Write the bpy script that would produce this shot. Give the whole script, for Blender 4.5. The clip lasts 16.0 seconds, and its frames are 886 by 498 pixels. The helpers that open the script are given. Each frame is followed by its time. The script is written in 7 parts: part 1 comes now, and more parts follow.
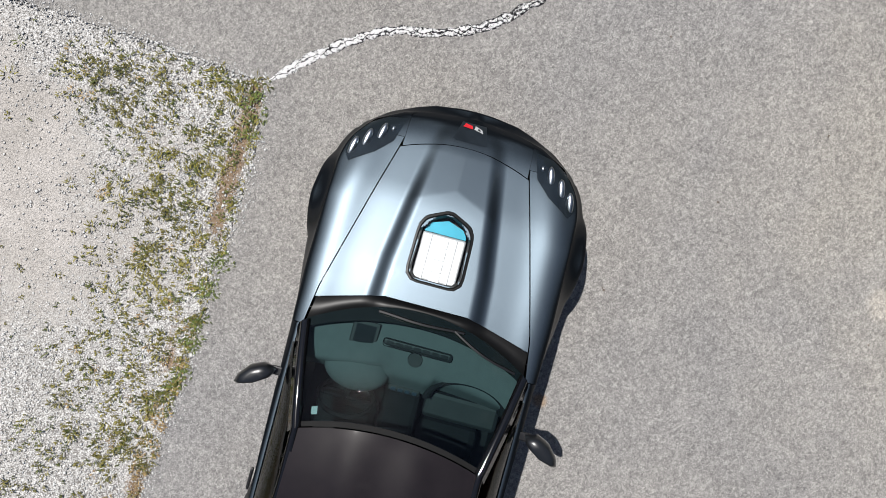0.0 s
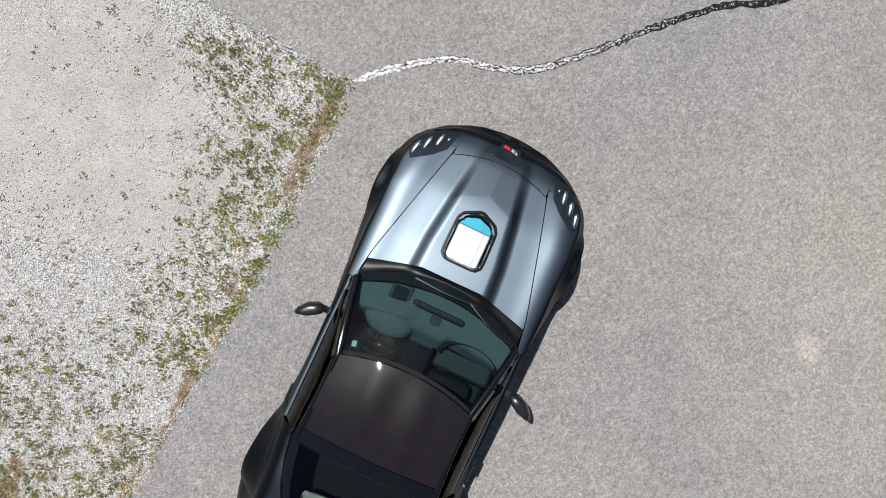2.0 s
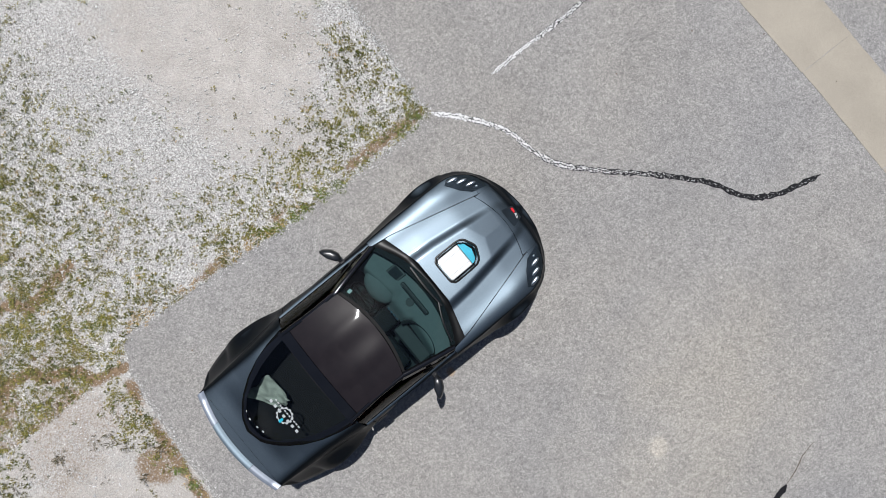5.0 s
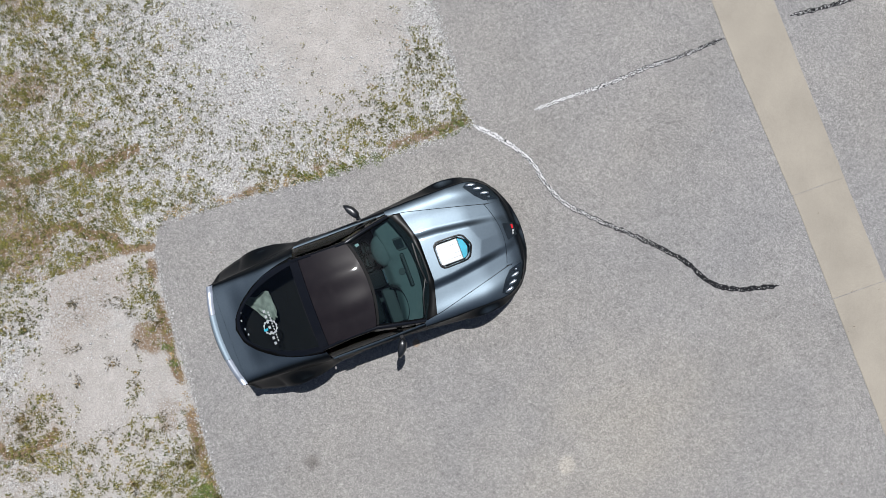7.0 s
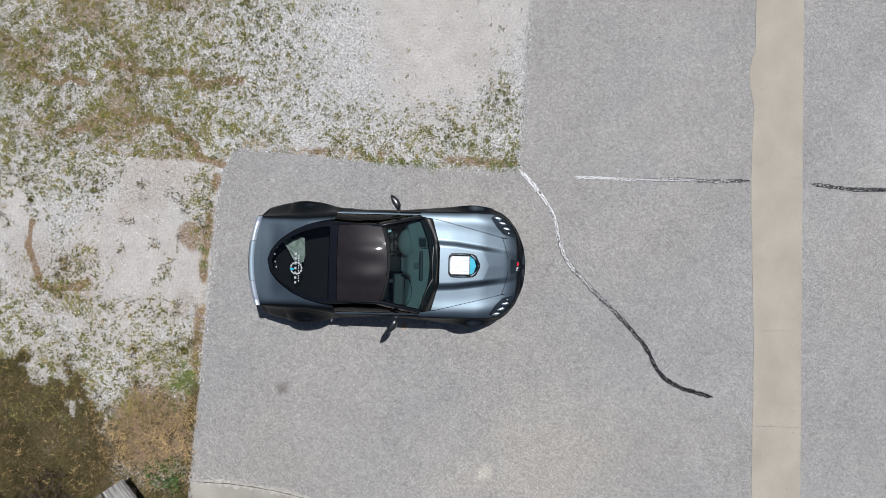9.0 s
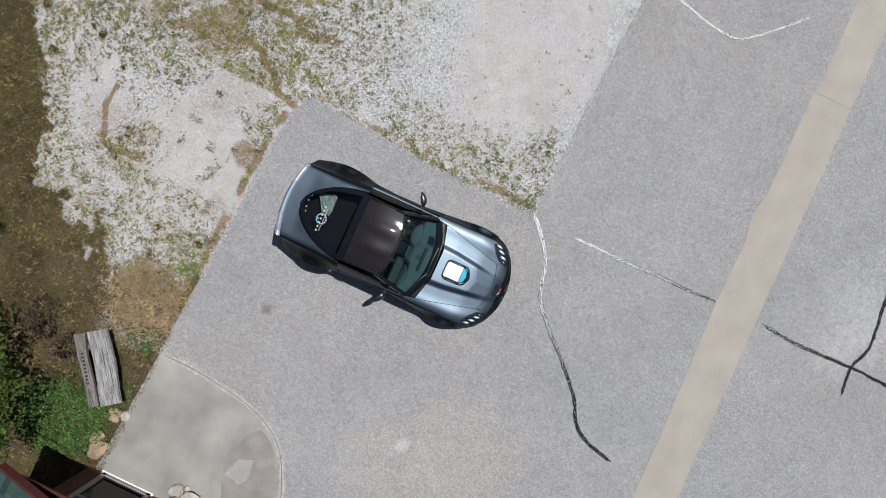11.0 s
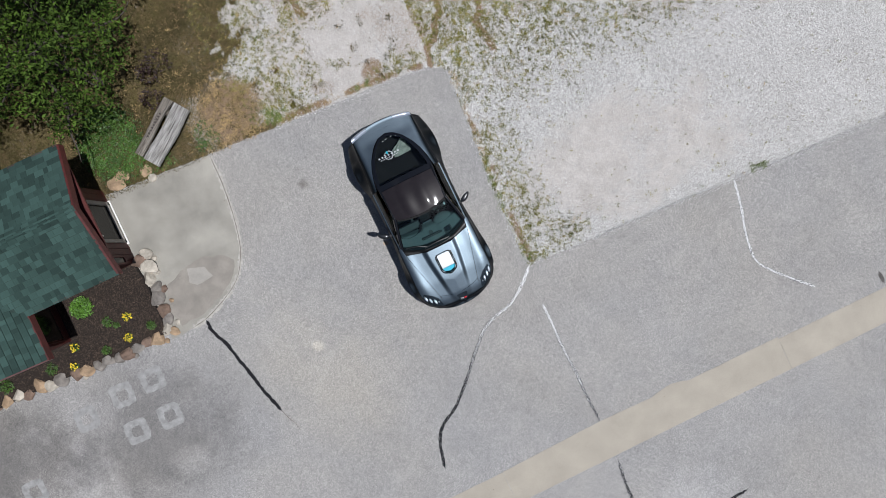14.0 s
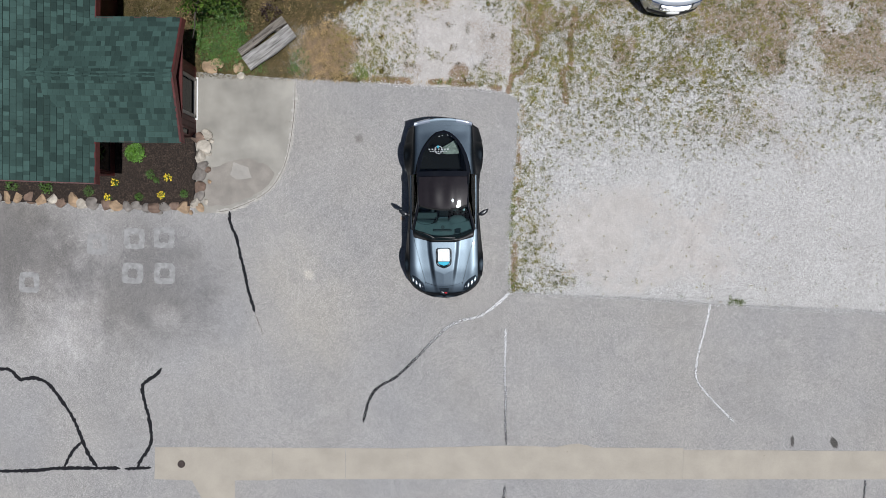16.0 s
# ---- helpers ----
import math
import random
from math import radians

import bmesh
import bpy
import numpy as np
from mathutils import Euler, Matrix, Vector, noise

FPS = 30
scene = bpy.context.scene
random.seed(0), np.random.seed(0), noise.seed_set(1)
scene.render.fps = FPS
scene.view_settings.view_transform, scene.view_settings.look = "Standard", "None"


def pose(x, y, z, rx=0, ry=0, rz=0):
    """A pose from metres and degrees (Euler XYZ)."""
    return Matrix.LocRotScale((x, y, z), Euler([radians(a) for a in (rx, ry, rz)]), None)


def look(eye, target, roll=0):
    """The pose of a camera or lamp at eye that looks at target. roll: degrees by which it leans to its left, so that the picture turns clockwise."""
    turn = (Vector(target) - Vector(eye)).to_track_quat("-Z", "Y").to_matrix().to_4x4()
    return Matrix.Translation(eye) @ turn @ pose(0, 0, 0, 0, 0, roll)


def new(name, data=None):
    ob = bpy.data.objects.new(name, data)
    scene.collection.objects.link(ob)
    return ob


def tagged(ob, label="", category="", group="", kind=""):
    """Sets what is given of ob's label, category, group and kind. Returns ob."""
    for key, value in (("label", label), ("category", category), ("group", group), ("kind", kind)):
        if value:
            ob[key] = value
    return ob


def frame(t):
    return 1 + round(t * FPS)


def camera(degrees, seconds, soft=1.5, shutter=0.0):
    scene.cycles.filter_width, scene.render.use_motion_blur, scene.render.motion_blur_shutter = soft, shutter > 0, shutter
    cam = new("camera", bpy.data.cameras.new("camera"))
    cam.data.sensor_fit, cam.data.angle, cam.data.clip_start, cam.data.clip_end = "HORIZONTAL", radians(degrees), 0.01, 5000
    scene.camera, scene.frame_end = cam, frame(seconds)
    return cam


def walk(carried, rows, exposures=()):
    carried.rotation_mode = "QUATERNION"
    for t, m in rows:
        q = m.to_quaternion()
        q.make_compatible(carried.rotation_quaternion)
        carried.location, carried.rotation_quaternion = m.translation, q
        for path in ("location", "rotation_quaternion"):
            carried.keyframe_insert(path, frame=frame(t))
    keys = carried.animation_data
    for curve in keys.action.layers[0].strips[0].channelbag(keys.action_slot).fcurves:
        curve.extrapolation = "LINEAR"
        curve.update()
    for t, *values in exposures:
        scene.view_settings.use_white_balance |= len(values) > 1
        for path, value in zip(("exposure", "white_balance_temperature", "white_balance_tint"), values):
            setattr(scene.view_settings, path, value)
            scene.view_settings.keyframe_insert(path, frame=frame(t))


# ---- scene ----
cam = camera(72.5, 16.0, soft=0.75)
# seconds, x, y, z, tilts and heading of the drone
PATH = [
    (0, -0.006, -1.307, 4.768, -1.37, 0.36, -163.80),
    (0.5, 0.052, -1.284, 5.049, -1.42, 0.17, -160.94),
    (1, 0.107, -1.238, 5.319, -1.38, 0.17, -158.51),
    (1.5, 0.155, -1.164, 5.593, -1.23, 0.16, -156.22),
    (2, 0.208, -1.124, 5.879, -1.14, 0.09, -153.73),
    (2.5, 0.250, -1.116, 6.163, -0.98, 0.01, -150.94),
    (3, 0.253, -1.103, 6.452, -0.75, 0.03, -146.57),
    (3.5, 0.234, -1.084, 6.751, -0.53, -0.01, -142.04),
    (4, 0.242, -1.069, 7.065, -0.29, -0.21, -137.27),
    (6.5, -0.052, -1.235, 8.547, 0.91, 0.85, -114.50),
    (7, -0.116, -1.141, 8.835, 1.09, 0.86, -109.29),
    (7.5, -0.121, -1.006, 9.185, 1.22, 0.82, -103.98),
    (8, -0.115, -0.950, 9.522, 1.28, 0.78, -98.48),
    (8.5, -0.031, -0.992, 9.872, 1.30, 0.79, -93.00),
    (9, 0.061, -1.019, 10.230, 1.14, 0.87, -87.41),
    (11.5, 0.296, -0.739, 11.978, -0.30, -0.24, -58.32),
    (12, 0.268, -0.733, 12.327, -0.41, -0.25, -51.93),
    (12.5, 0.228, -0.748, 12.652, -0.50, -0.12, -45.31),
    (13, 0.187, -0.766, 13.024, -0.58, -0.12, -38.50),
    (13.5, 0.153, -0.743, 13.362, -0.65, -0.11, -31.65),
    (14, 0.121, -0.768, 13.714, -0.72, 0.03, -24.89),
    (14.5, 0.126, -0.790, 14.082, -0.85, 0.23, -17.93),
    (15, 0.226, -0.768, 14.460, -1.04, 0.66, -11.04),
    (15.5, 0.339, -0.720, 14.907, -1.20, 1.23, -4.18),
    (16, 0.368, -0.704, 15.307, -1.12, 1.56, 0.87),
]
walk(cam, [(t, pose(*p)) for t, *p in PATH], [(0, 0.04, 6380, 10), (4, 0.02, 6240, 10), (6.5, -0.06, 6170, 10), (9, -0.07, 6110, 10), (12, -0.06, 6000, 10), (16, -0.09, 6050, 10)])

# ---- world, sun, exposure ----
SUN_EL, SUN_AZ = 69.0, -35.0
scene.view_settings.exposure = 0.0
world = bpy.data.worlds.new("world")
scene.world = world
world.use_nodes = True
wt = world.node_tree
wt.nodes.clear()
w_out = wt.nodes.new("ShaderNodeOutputWorld")
w_bg = wt.nodes.new("ShaderNodeBackground")
w_sky = wt.nodes.new("ShaderNodeTexSky")
w_sky.sky_type = "NISHITA"
w_sky.sun_disc = False
w_sky.sun_elevation = radians(SUN_EL)
w_sky.sun_rotation = radians(90 - SUN_AZ)
w_bg.inputs["Strength"].default_value = 0.055
w_tc = wt.nodes.new("ShaderNodeTexCoord")
w_no = wt.nodes.new("ShaderNodeTexNoise")
w_no.inputs["Scale"].default_value = 2.6
w_no.inputs["Detail"].default_value = 7
w_no.inputs["Roughness"].default_value = 0.6
w_ramp = wt.nodes.new("ShaderNodeValToRGB")
w_ramp.color_ramp.elements[0].position = 0.56
w_ramp.color_ramp.elements[1].position = 0.72
w_mix = wt.nodes.new("ShaderNodeMixRGB")
w_mix.inputs[2].default_value = (9.0, 9.2, 9.6, 1)
wt.links.new(w_tc.outputs["Generated"], w_no.inputs["Vector"])
wt.links.new(w_no.outputs["Fac"], w_ramp.inputs["Fac"])
wt.links.new(w_ramp.outputs["Color"], w_mix.inputs[0])
wt.links.new(w_sky.outputs[0], w_mix.inputs[1])
wt.links.new(w_mix.outputs[0], w_bg.inputs["Color"])
wt.links.new(w_bg.outputs[0], w_out.inputs["Surface"])

sun = new("sun", bpy.data.lights.new("sun", "SUN"))
sun.data.energy = 4.75
sun.data.angle = radians(0.53)
sun.data.color = (1.0, 0.965, 0.92)
sv = Vector((math.cos(radians(SUN_EL)) * math.cos(radians(SUN_AZ)), math.cos(radians(SUN_EL)) * math.sin(radians(SUN_AZ)), math.sin(radians(SUN_EL))))
sun.matrix_world = look(sv * 50, (0, 0, 0))


# ---- materials ----
def mat(name, color, rough=0.6, metal=0.0, var=0.15, scale=8.0, fine=120.0, fine_amt=0.0, bump=0.0, bump_scale=80.0, coat=0.0, tint=None, spec=0.5, rand=0.0, island=False, coat_rough=0.03):
    """Principled material with variation at two scales and a fine bump."""
    m = bpy.data.materials.new(name)
    m.use_nodes = True
    nt = m.node_tree
    b = nt.nodes["Principled BSDF"]
    tc = nt.nodes.new("ShaderNodeTexCoord")
    n1 = nt.nodes.new("ShaderNodeTexNoise")
    n1.inputs["Scale"].default_value = scale
    n1.inputs["Detail"].default_value = 5
    nt.links.new(tc.outputs["Object"], n1.inputs["Vector"])
    r1 = nt.nodes.new("ShaderNodeValToRGB")
    c = color
    d = tint or [x * (1 - var) for x in c]
    e = [min(1, x * (1 + var)) for x in c]
    r1.color_ramp.elements[0].position, r1.color_ramp.elements[1].position = 0.32, 0.68
    r1.color_ramp.elements[0].color = (*d, 1)
    r1.color_ramp.elements[1].color = (*e, 1)
    nt.links.new(n1.outputs["Fac"], r1.inputs["Fac"])
    col = r1.outputs["Color"]
    if fine_amt or rand:
        val = nt.nodes.new("ShaderNodeHueSaturation")
        if fine_amt:
            n2 = nt.nodes.new("ShaderNodeTexNoise")
            n2.inputs["Scale"].default_value = fine
            n2.inputs["Detail"].default_value = 3
            nt.links.new(tc.outputs["Object"], n2.inputs["Vector"])
            src = n2.outputs["Fac"]
            amt, mid = fine_amt * 2, 0.5
        if rand:
            if island:
                g = nt.nodes.new("ShaderNodeNewGeometry")
                src = g.outputs["Random Per Island"]
            else:
                g = nt.nodes.new("ShaderNodeObjectInfo")
                src = g.outputs["Random"]
            amt, mid = rand, 0.5
        ma = nt.nodes.new("ShaderNodeMath")
        ma.operation = "MULTIPLY_ADD"
        ma.inputs[1].default_value = amt
        ma.inputs[2].default_value = 1 - amt * mid
        nt.links.new(src, ma.inputs[0])
        nt.links.new(ma.outputs[0], val.inputs["Value"])
        nt.links.new(col, val.inputs["Color"])
        col = val.outputs["Color"]
    nt.links.new(col, b.inputs["Base Color"])
    b.inputs["Roughness"].default_value = rough
    b.inputs["Metallic"].default_value = metal
    b.inputs["Coat Weight"].default_value = coat
    b.inputs["Coat Roughness"].default_value = coat_rough
    b.inputs["Specular IOR Level"].default_value = spec
    if bump:
        n3 = nt.nodes.new("ShaderNodeTexNoise")
        n3.inputs["Scale"].default_value = bump_scale
        n3.inputs["Detail"].default_value = 4
        nt.links.new(tc.outputs["Object"], n3.inputs["Vector"])
        bp = nt.nodes.new("ShaderNodeBump")
        bp.inputs["Strength"].default_value = bump
        bp.inputs["Distance"].default_value = 0.01
        nt.links.new(n3.outputs["Fac"], bp.inputs["Height"])
        nt.links.new(bp.outputs["Normal"], b.inputs["Normal"])
    return m


def glass(name, color, rough=0.0, alpha=None):
    m = bpy.data.materials.new(name)
    m.use_nodes = True
    nt = m.node_tree
    nt.nodes.clear()
    out = nt.nodes.new("ShaderNodeOutputMaterial")
    tr = nt.nodes.new("ShaderNodeBsdfTransparent")
    tr.inputs["Color"].default_value = (*color, 1)
    gl = nt.nodes.new("ShaderNodeBsdfGlossy")
    gl.inputs["Roughness"].default_value = rough
    fr = nt.nodes.new("ShaderNodeFresnel")
    fr.inputs["IOR"].default_value = 1.5
    mx = nt.nodes.new("ShaderNodeMixShader")
    nt.links.new(fr.outputs[0], mx.inputs[0])
    nt.links.new(tr.outputs[0], mx.inputs[1])
    nt.links.new(gl.outputs[0], mx.inputs[2])
    nt.links.new(mx.outputs[0], out.inputs["Surface"])
    return m


def node_mat(name):
    m = bpy.data.materials.new(name)
    m.use_nodes = True
    return m, m.node_tree, m.node_tree.nodes["Principled BSDF"]


def asphalt_material():
    """Aged grey asphalt: pale aggregate in a worn binder, broad stains, traffic polish."""
    m, nt, b = node_mat("asphalt")
    L, N = nt.links.new, nt.nodes.new
    tc = N("ShaderNodeTexCoord")

    def noise_ramp(scale, p0, c0, p1, c1, detail=4, kind="ShaderNodeTexNoise", rough=0.6):
        n = N(kind)
        n.inputs["Scale"].default_value = scale
        if kind == "ShaderNodeTexNoise":
            n.inputs["Detail"].default_value = detail
            n.inputs["Roughness"].default_value = rough
        L(tc.outputs["Object"], n.inputs["Vector"])
        r = N("ShaderNodeValToRGB")
        r.color_ramp.elements[0].position, r.color_ramp.elements[1].position = p0, p1
        r.color_ramp.elements[0].color, r.color_ramp.elements[1].color = (*c0, 1), (*c1, 1)
        L(n.outputs["Fac" if kind == "ShaderNodeTexNoise" else "Color"], r.inputs["Fac"])
        return r.outputs["Color"]

    def mul(a, c, f=1.0, op="MULTIPLY"):
        x = N("ShaderNodeMixRGB")
        x.blend_type = op
        x.inputs[0].default_value = f
        L(a, x.inputs[1])
        L(c, x.inputs[2])
        return x.outputs[0]

    base = noise_ramp(0.55, 0.3, (0.268, 0.264, 0.261), 0.7, (0.314, 0.307, 0.299), 5)
    warm = noise_ramp(0.22, 0.35, (0.995, 0.995, 1.012), 0.7, (1.025, 1.0, 0.965), 3)
    mott = noise_ramp(3.0, 0.3, (0.95, 0.95, 0.955), 0.7, (1.05, 1.05, 1.045), 6)
    mott = mul(mott, noise_ramp(16, 0.3, (0.94, 0.94, 0.944), 0.7, (1.06, 1.06, 1.056), 6, rough=0.8))
    agg = noise_ramp(150, 0.34, (0.42, 0.42, 0.42), 0.66, (1.58, 1.57, 1.55), 4, rough=0.85)
    stone = noise_ramp(120, 0.12, (0.32, 0.32, 0.325), 0.88, (1.72, 1.70, 1.66), kind="ShaderNodeTexVoronoi")
    stone2 = noise_ramp(58, 0.12, (0.52, 0.52, 0.52), 0.88, (1.5, 1.49, 1.47), kind="ShaderNodeTexVoronoi")
    stone3 = noise_ramp(31, 0.12, (0.76, 0.76, 0.76), 0.88, (1.24, 1.24, 1.23), kind="ShaderNodeTexVoronoi")
    c = mul(mul(mul(mul(mul(mul(base, warm), mott), agg, 0.5), stone, 0.46), stone2, 0.45), stone3, 0.45)

    def wash(cx, cy, rx, ry, rz, colour, amount, scale, p0, p1):
        # a blotchy stain with its own place and size
        nonlocal c
        mp = N("ShaderNodeMapping")
        mp.vector_type = "TEXTURE"
        mp.inputs["Location"].default_value = (cx, cy, 0)
        mp.inputs["Rotation"].default_value = (0, 0, radians(rz))
        mp.inputs["Scale"].default_value = (rx, ry, 1)
        L(tc.outputs["Object"], mp.inputs["Vector"])
        g = N("ShaderNodeTexGradient")
        g.gradient_type = "SPHERICAL"
        L(mp.outputs[0], g.inputs["Vector"])
        n = N("ShaderNodeTexNoise")
        n.inputs["Scale"].default_value = scale
        n.inputs["Detail"].default_value = 6
        n.inputs["Roughness"].default_value = 0.65
        L(mp.outputs[0], n.inputs["Vector"])
        a = N("ShaderNodeMath")
        a.operation = "MULTIPLY"
        L(g.outputs["Fac"], a.inputs[0])
        L(n.outputs["Fac"], a.inputs[1])
        r = N("ShaderNodeMapRange")
        r.inputs["From Min"].default_value, r.inputs["From Max"].default_value = p0, p1
        r.inputs["To Max"].default_value = amount
        L(a.outputs[0], r.inputs["Value"])
        x = N("ShaderNodeMixRGB")
        x.blend_type = "MULTIPLY"
        L(r.outputs[0], x.inputs[0])
        L(c, x.inputs[1])
        x.inputs[2].default_value = (*colour, 1)
        c = x.outputs[0]

    wash(-9.9, -2.6, 2.0, 3.3, 8, (1.45, 1.45, 1.46), 0.9, 3.0, 0.17, 0.40)
    wash(-9.0, -1.1, 1.6, 1.3, 0, (1.4, 1.4, 1.4), 0.8, 4.0, 0.18, 0.42)
    wash(-7.2, -2.85, 0.75, 0.7, 0, (1.35, 1.35, 1.34), 0.9, 3.0, 0.15, 0.38)
    wash(-7.9, -2.0, 3.4, 2.6, 0, (0.58, 0.575, 0.575), 0.9, 2.6, 0.08, 0.34)
    wash(-11.0, -1.4, 2.6, 3.0, 20, (0.5, 0.495, 0.495), 0.9, 3.0, 0.10, 0.34)
    wash(-3.6, -2.2, 2.2, 3.4, 15, (1.16, 1.13, 1.06), 0.9, 2.0, 0.12, 0.4)
    wash(-3.46, -1.72, 0.19, 0.19, 0, (1.3, 1.27, 1.22), 0.9, 1.0, 0.1, 0.25)
    wash(-2.22, 1.75, 0.2, 0.2, 0, (0.55, 0.53, 0.52), 0.9, 3.0, 0.12, 0.4)
    wash(2.5, -8.6, 2.4, 1.6, 10, (1.3, 1.3, 1.3), 0.8, 2.6, 0.2, 0.42)
    wash(9.83, -5.72, 0.16, 0.3, 20, (0.25, 0.24, 0.23), 1.0, 3.0, 0.2, 0.3)
    wash(8.8, -5.7, 0.09, 0.3, 0, (0.3, 0.29, 0.28), 1.0, 3.0, 0.2, 0.32)
    wash(-1.08, -0.25, 0.09, 0.09, 0, (1.1, 0.8, 0.55), 0.8, 2.0, 0.1, 0.3)
    L(c, b.inputs["Base Color"])
    b.inputs["Roughness"].default_value = 0.85
    b.inputs["Specular IOR Level"].default_value = 0.3
    bp = N("ShaderNodeBump")
    bp.inputs["Strength"].default_value = 0.5
    bp.inputs["Distance"].default_value = 0.006
    L(agg, bp.inputs["Height"])
    L(bp.outputs["Normal"], b.inputs["Normal"])
    return m


def gravel_ground_material():
    """Crushed limestone, dust, bare soil and dead grass, blended by the soil attributes of the sheet."""
    m, nt, b = node_mat("gravel_and_soil")
    L, N = nt.links.new, nt.nodes.new
    tc = N("ShaderNodeTexCoord")

    def nz(scale, detail=4, rough=0.6):
        n = N("ShaderNodeTexNoise")
        n.inputs["Scale"].default_value = scale
        n.inputs["Detail"].default_value = detail
        n.inputs["Roughness"].default_value = rough
        L(tc.outputs["Object"], n.inputs["Vector"])
        return n.outputs["Fac"]

    def ramp(f, p0, c0, p1, c1):
        r = N("ShaderNodeValToRGB")
        r.color_ramp.elements[0].position, r.color_ramp.elements[1].position = p0, p1
        r.color_ramp.elements[0].color, r.color_ramp.elements[1].color = (*c0, 1), (*c1, 1)
        L(f, r.inputs["Fac"])
        return r.outputs["Color"]

    def mix(f, a, c, op="MIX"):
        x = N("ShaderNodeMixRGB")
        x.blend_type = op
        if isinstance(f, float):
            x.inputs[0].default_value = f
        else:
            L(f, x.inputs[0])
        L(a, x.inputs[1])
        L(c, x.inputs[2])
        return x.outputs[0]

    vo = N("ShaderNodeTexVoronoi")
    vo.inputs["Scale"].default_value = 85
    L(tc.outputs["Object"], vo.inputs["Vector"])
    vo2 = N("ShaderNodeTexVoronoi")
    vo2.inputs["Scale"].default_value = 130
    L(tc.outputs["Object"], vo2.inputs["Vector"])
    stones = ramp(vo.outputs["Color"], 0.0, (0.35, 0.345, 0.335), 1.0, (0.72, 0.71, 0.695))
    gaps = ramp(vo.outputs["Distance"], 0.40, (1.06, 1.06, 1.06), 0.85, (0.42, 0.40, 0.38))
    stones = mix(1.0, stones, gaps, "MULTIPLY")
    vo3 = N("ShaderNodeTexVoronoi")
    vo3.inputs["Scale"].default_value = 42
    L(tc.outputs["Object"], vo3.inputs["Vector"])
    stones = mix(0.9, stones, ramp(vo3.outputs["Color"], 0.0, (0.72, 0.71, 0.70), 1.0, (1.26, 1.26, 1.25)), "MULTIPLY")
    dust = ramp(vo2.outputs["Color"], 0.0, (0.30, 0.281, 0.262), 1.0, (0.66, 0.622, 0.585))
    dust = mix(0.6, dust, ramp(nz(3.0, 5), 0.3, (0.8, 0.79, 0.77), 0.7, (1.1, 1.1, 1.1)), "MULTIPLY")
    soil = ramp(nz(60, 5, 0.85), 0.32, (0.085, 0.056, 0.036), 0.68, (0.40, 0.29, 0.19))
    turf = mix(0.8, ramp(nz(60, 6, 0.9), 0.36, (0.018, 0.015, 0.008), 0.64, (0.21, 0.158, 0.088)), ramp(nz(2.2, 5, 0.7), 0.35, (0.62, 0.72, 0.62), 0.65, (1.25, 1.15, 1.05)), "MULTIPLY")
    at = N("ShaderNodeAttribute")
    at.attribute_name = "soil"
    sep = N("ShaderNodeSeparateColor")
    L(at.outputs["Color"], sep.inputs["Color"])

    def edged(f, w, scale):
        # a soft mask broken up by noise
        a = N("ShaderNodeMath")
        a.operation = "ADD"
        L(f, a.inputs[0])
        k = N("ShaderNodeMath")
        k.operation = "MULTIPLY_ADD"
        k.inputs[1].default_value = w
        k.inputs[2].default_value = -0.5 * w
        L(nz(scale, 7, 0.8), k.inputs[0])
        L(k.outputs[0], a.inputs[1])
        return ramp(a.outputs[0], 0.38, (0, 0, 0), 0.62, (1, 1, 1))

    c = mix(edged(sep.outputs[0], 0.9, 6.0), stones, dust)
    c = mix(edged(sep.outputs[1], 1.5, 48.0), c, soil)
    c = mix(edged(sep.outputs[2], 1.7, 34.0), c, turf)
    c = mix(0.5, c, ramp(nz(0.9, 4), 0.3, (0.88, 0.87, 0.86), 0.7, (1.08, 1.08, 1.08)), "MULTIPLY")
    L(c, b.inputs["Base Color"])
    b.inputs["Roughness"].default_value = 0.95
    b.inputs["Specular IOR Level"].default_value = 0.15
    bp = N("ShaderNodeBump")
    bp.inputs["Strength"].default_value = 0.7
    bp.inputs["Distance"].default_value = 0.012
    L(gaps, bp.inputs["Height"])
    L(bp.outputs["Normal"], b.inputs["Normal"])
    return m


M_ASPHALT = asphalt_material()
M_GROUND = gravel_ground_material()
M_CONC = mat("old_concrete", (0.28, 0.264, 0.230), 0.85, var=0.26, scale=1.1, fine=110, fine_amt=0.3, bump=0.3, bump_scale=150)
M_STRIP = mat("tan_concrete", (0.345, 0.31, 0.256), 0.85, var=0.08, scale=1.8, fine=90, fine_amt=0.3, bump=0.25, bump_scale=160)
M_RUBBER = mat("black_rubber", (0.012, 0.012, 0.012), 0.6, var=0.2)
M_BLACK = mat("black_trim", (0.01, 0.01, 0.011), 0.35, var=0.1)
M_SHINGLE = mat("green_shingle", (0.036, 0.066, 0.057), 0.95, var=0.15, scale=3, bump=0.5, bump_scale=260, rand=0.8, spec=0.2)
M_RED = mat("oxblood_painted_wood", (0.075, 0.016, 0.014), 0.55, var=0.25, scale=9, bump=0.2, bump_scale=60)
M_WHITE = mat("white_painted_frame", (0.74, 0.73, 0.70), 0.45, var=0.06)
M_MULCH = mat("dark_mulch", (0.017, 0.011, 0.008), 0.95, var=0.5, scale=30, fine=150, fine_amt=0.5, bump=1.0, bump_scale=90)
M_LEAF = mat("dark_green_leaf", (0.042, 0.074, 0.0095), 0.7, var=0.35, scale=2, rand=1.3, island=True, spec=0.15)
M_LEAF_IVY = mat("bright_green_leaf", (0.05, 0.105, 0.014), 0.5, var=0.3, scale=3, rand=0.9, island=True)
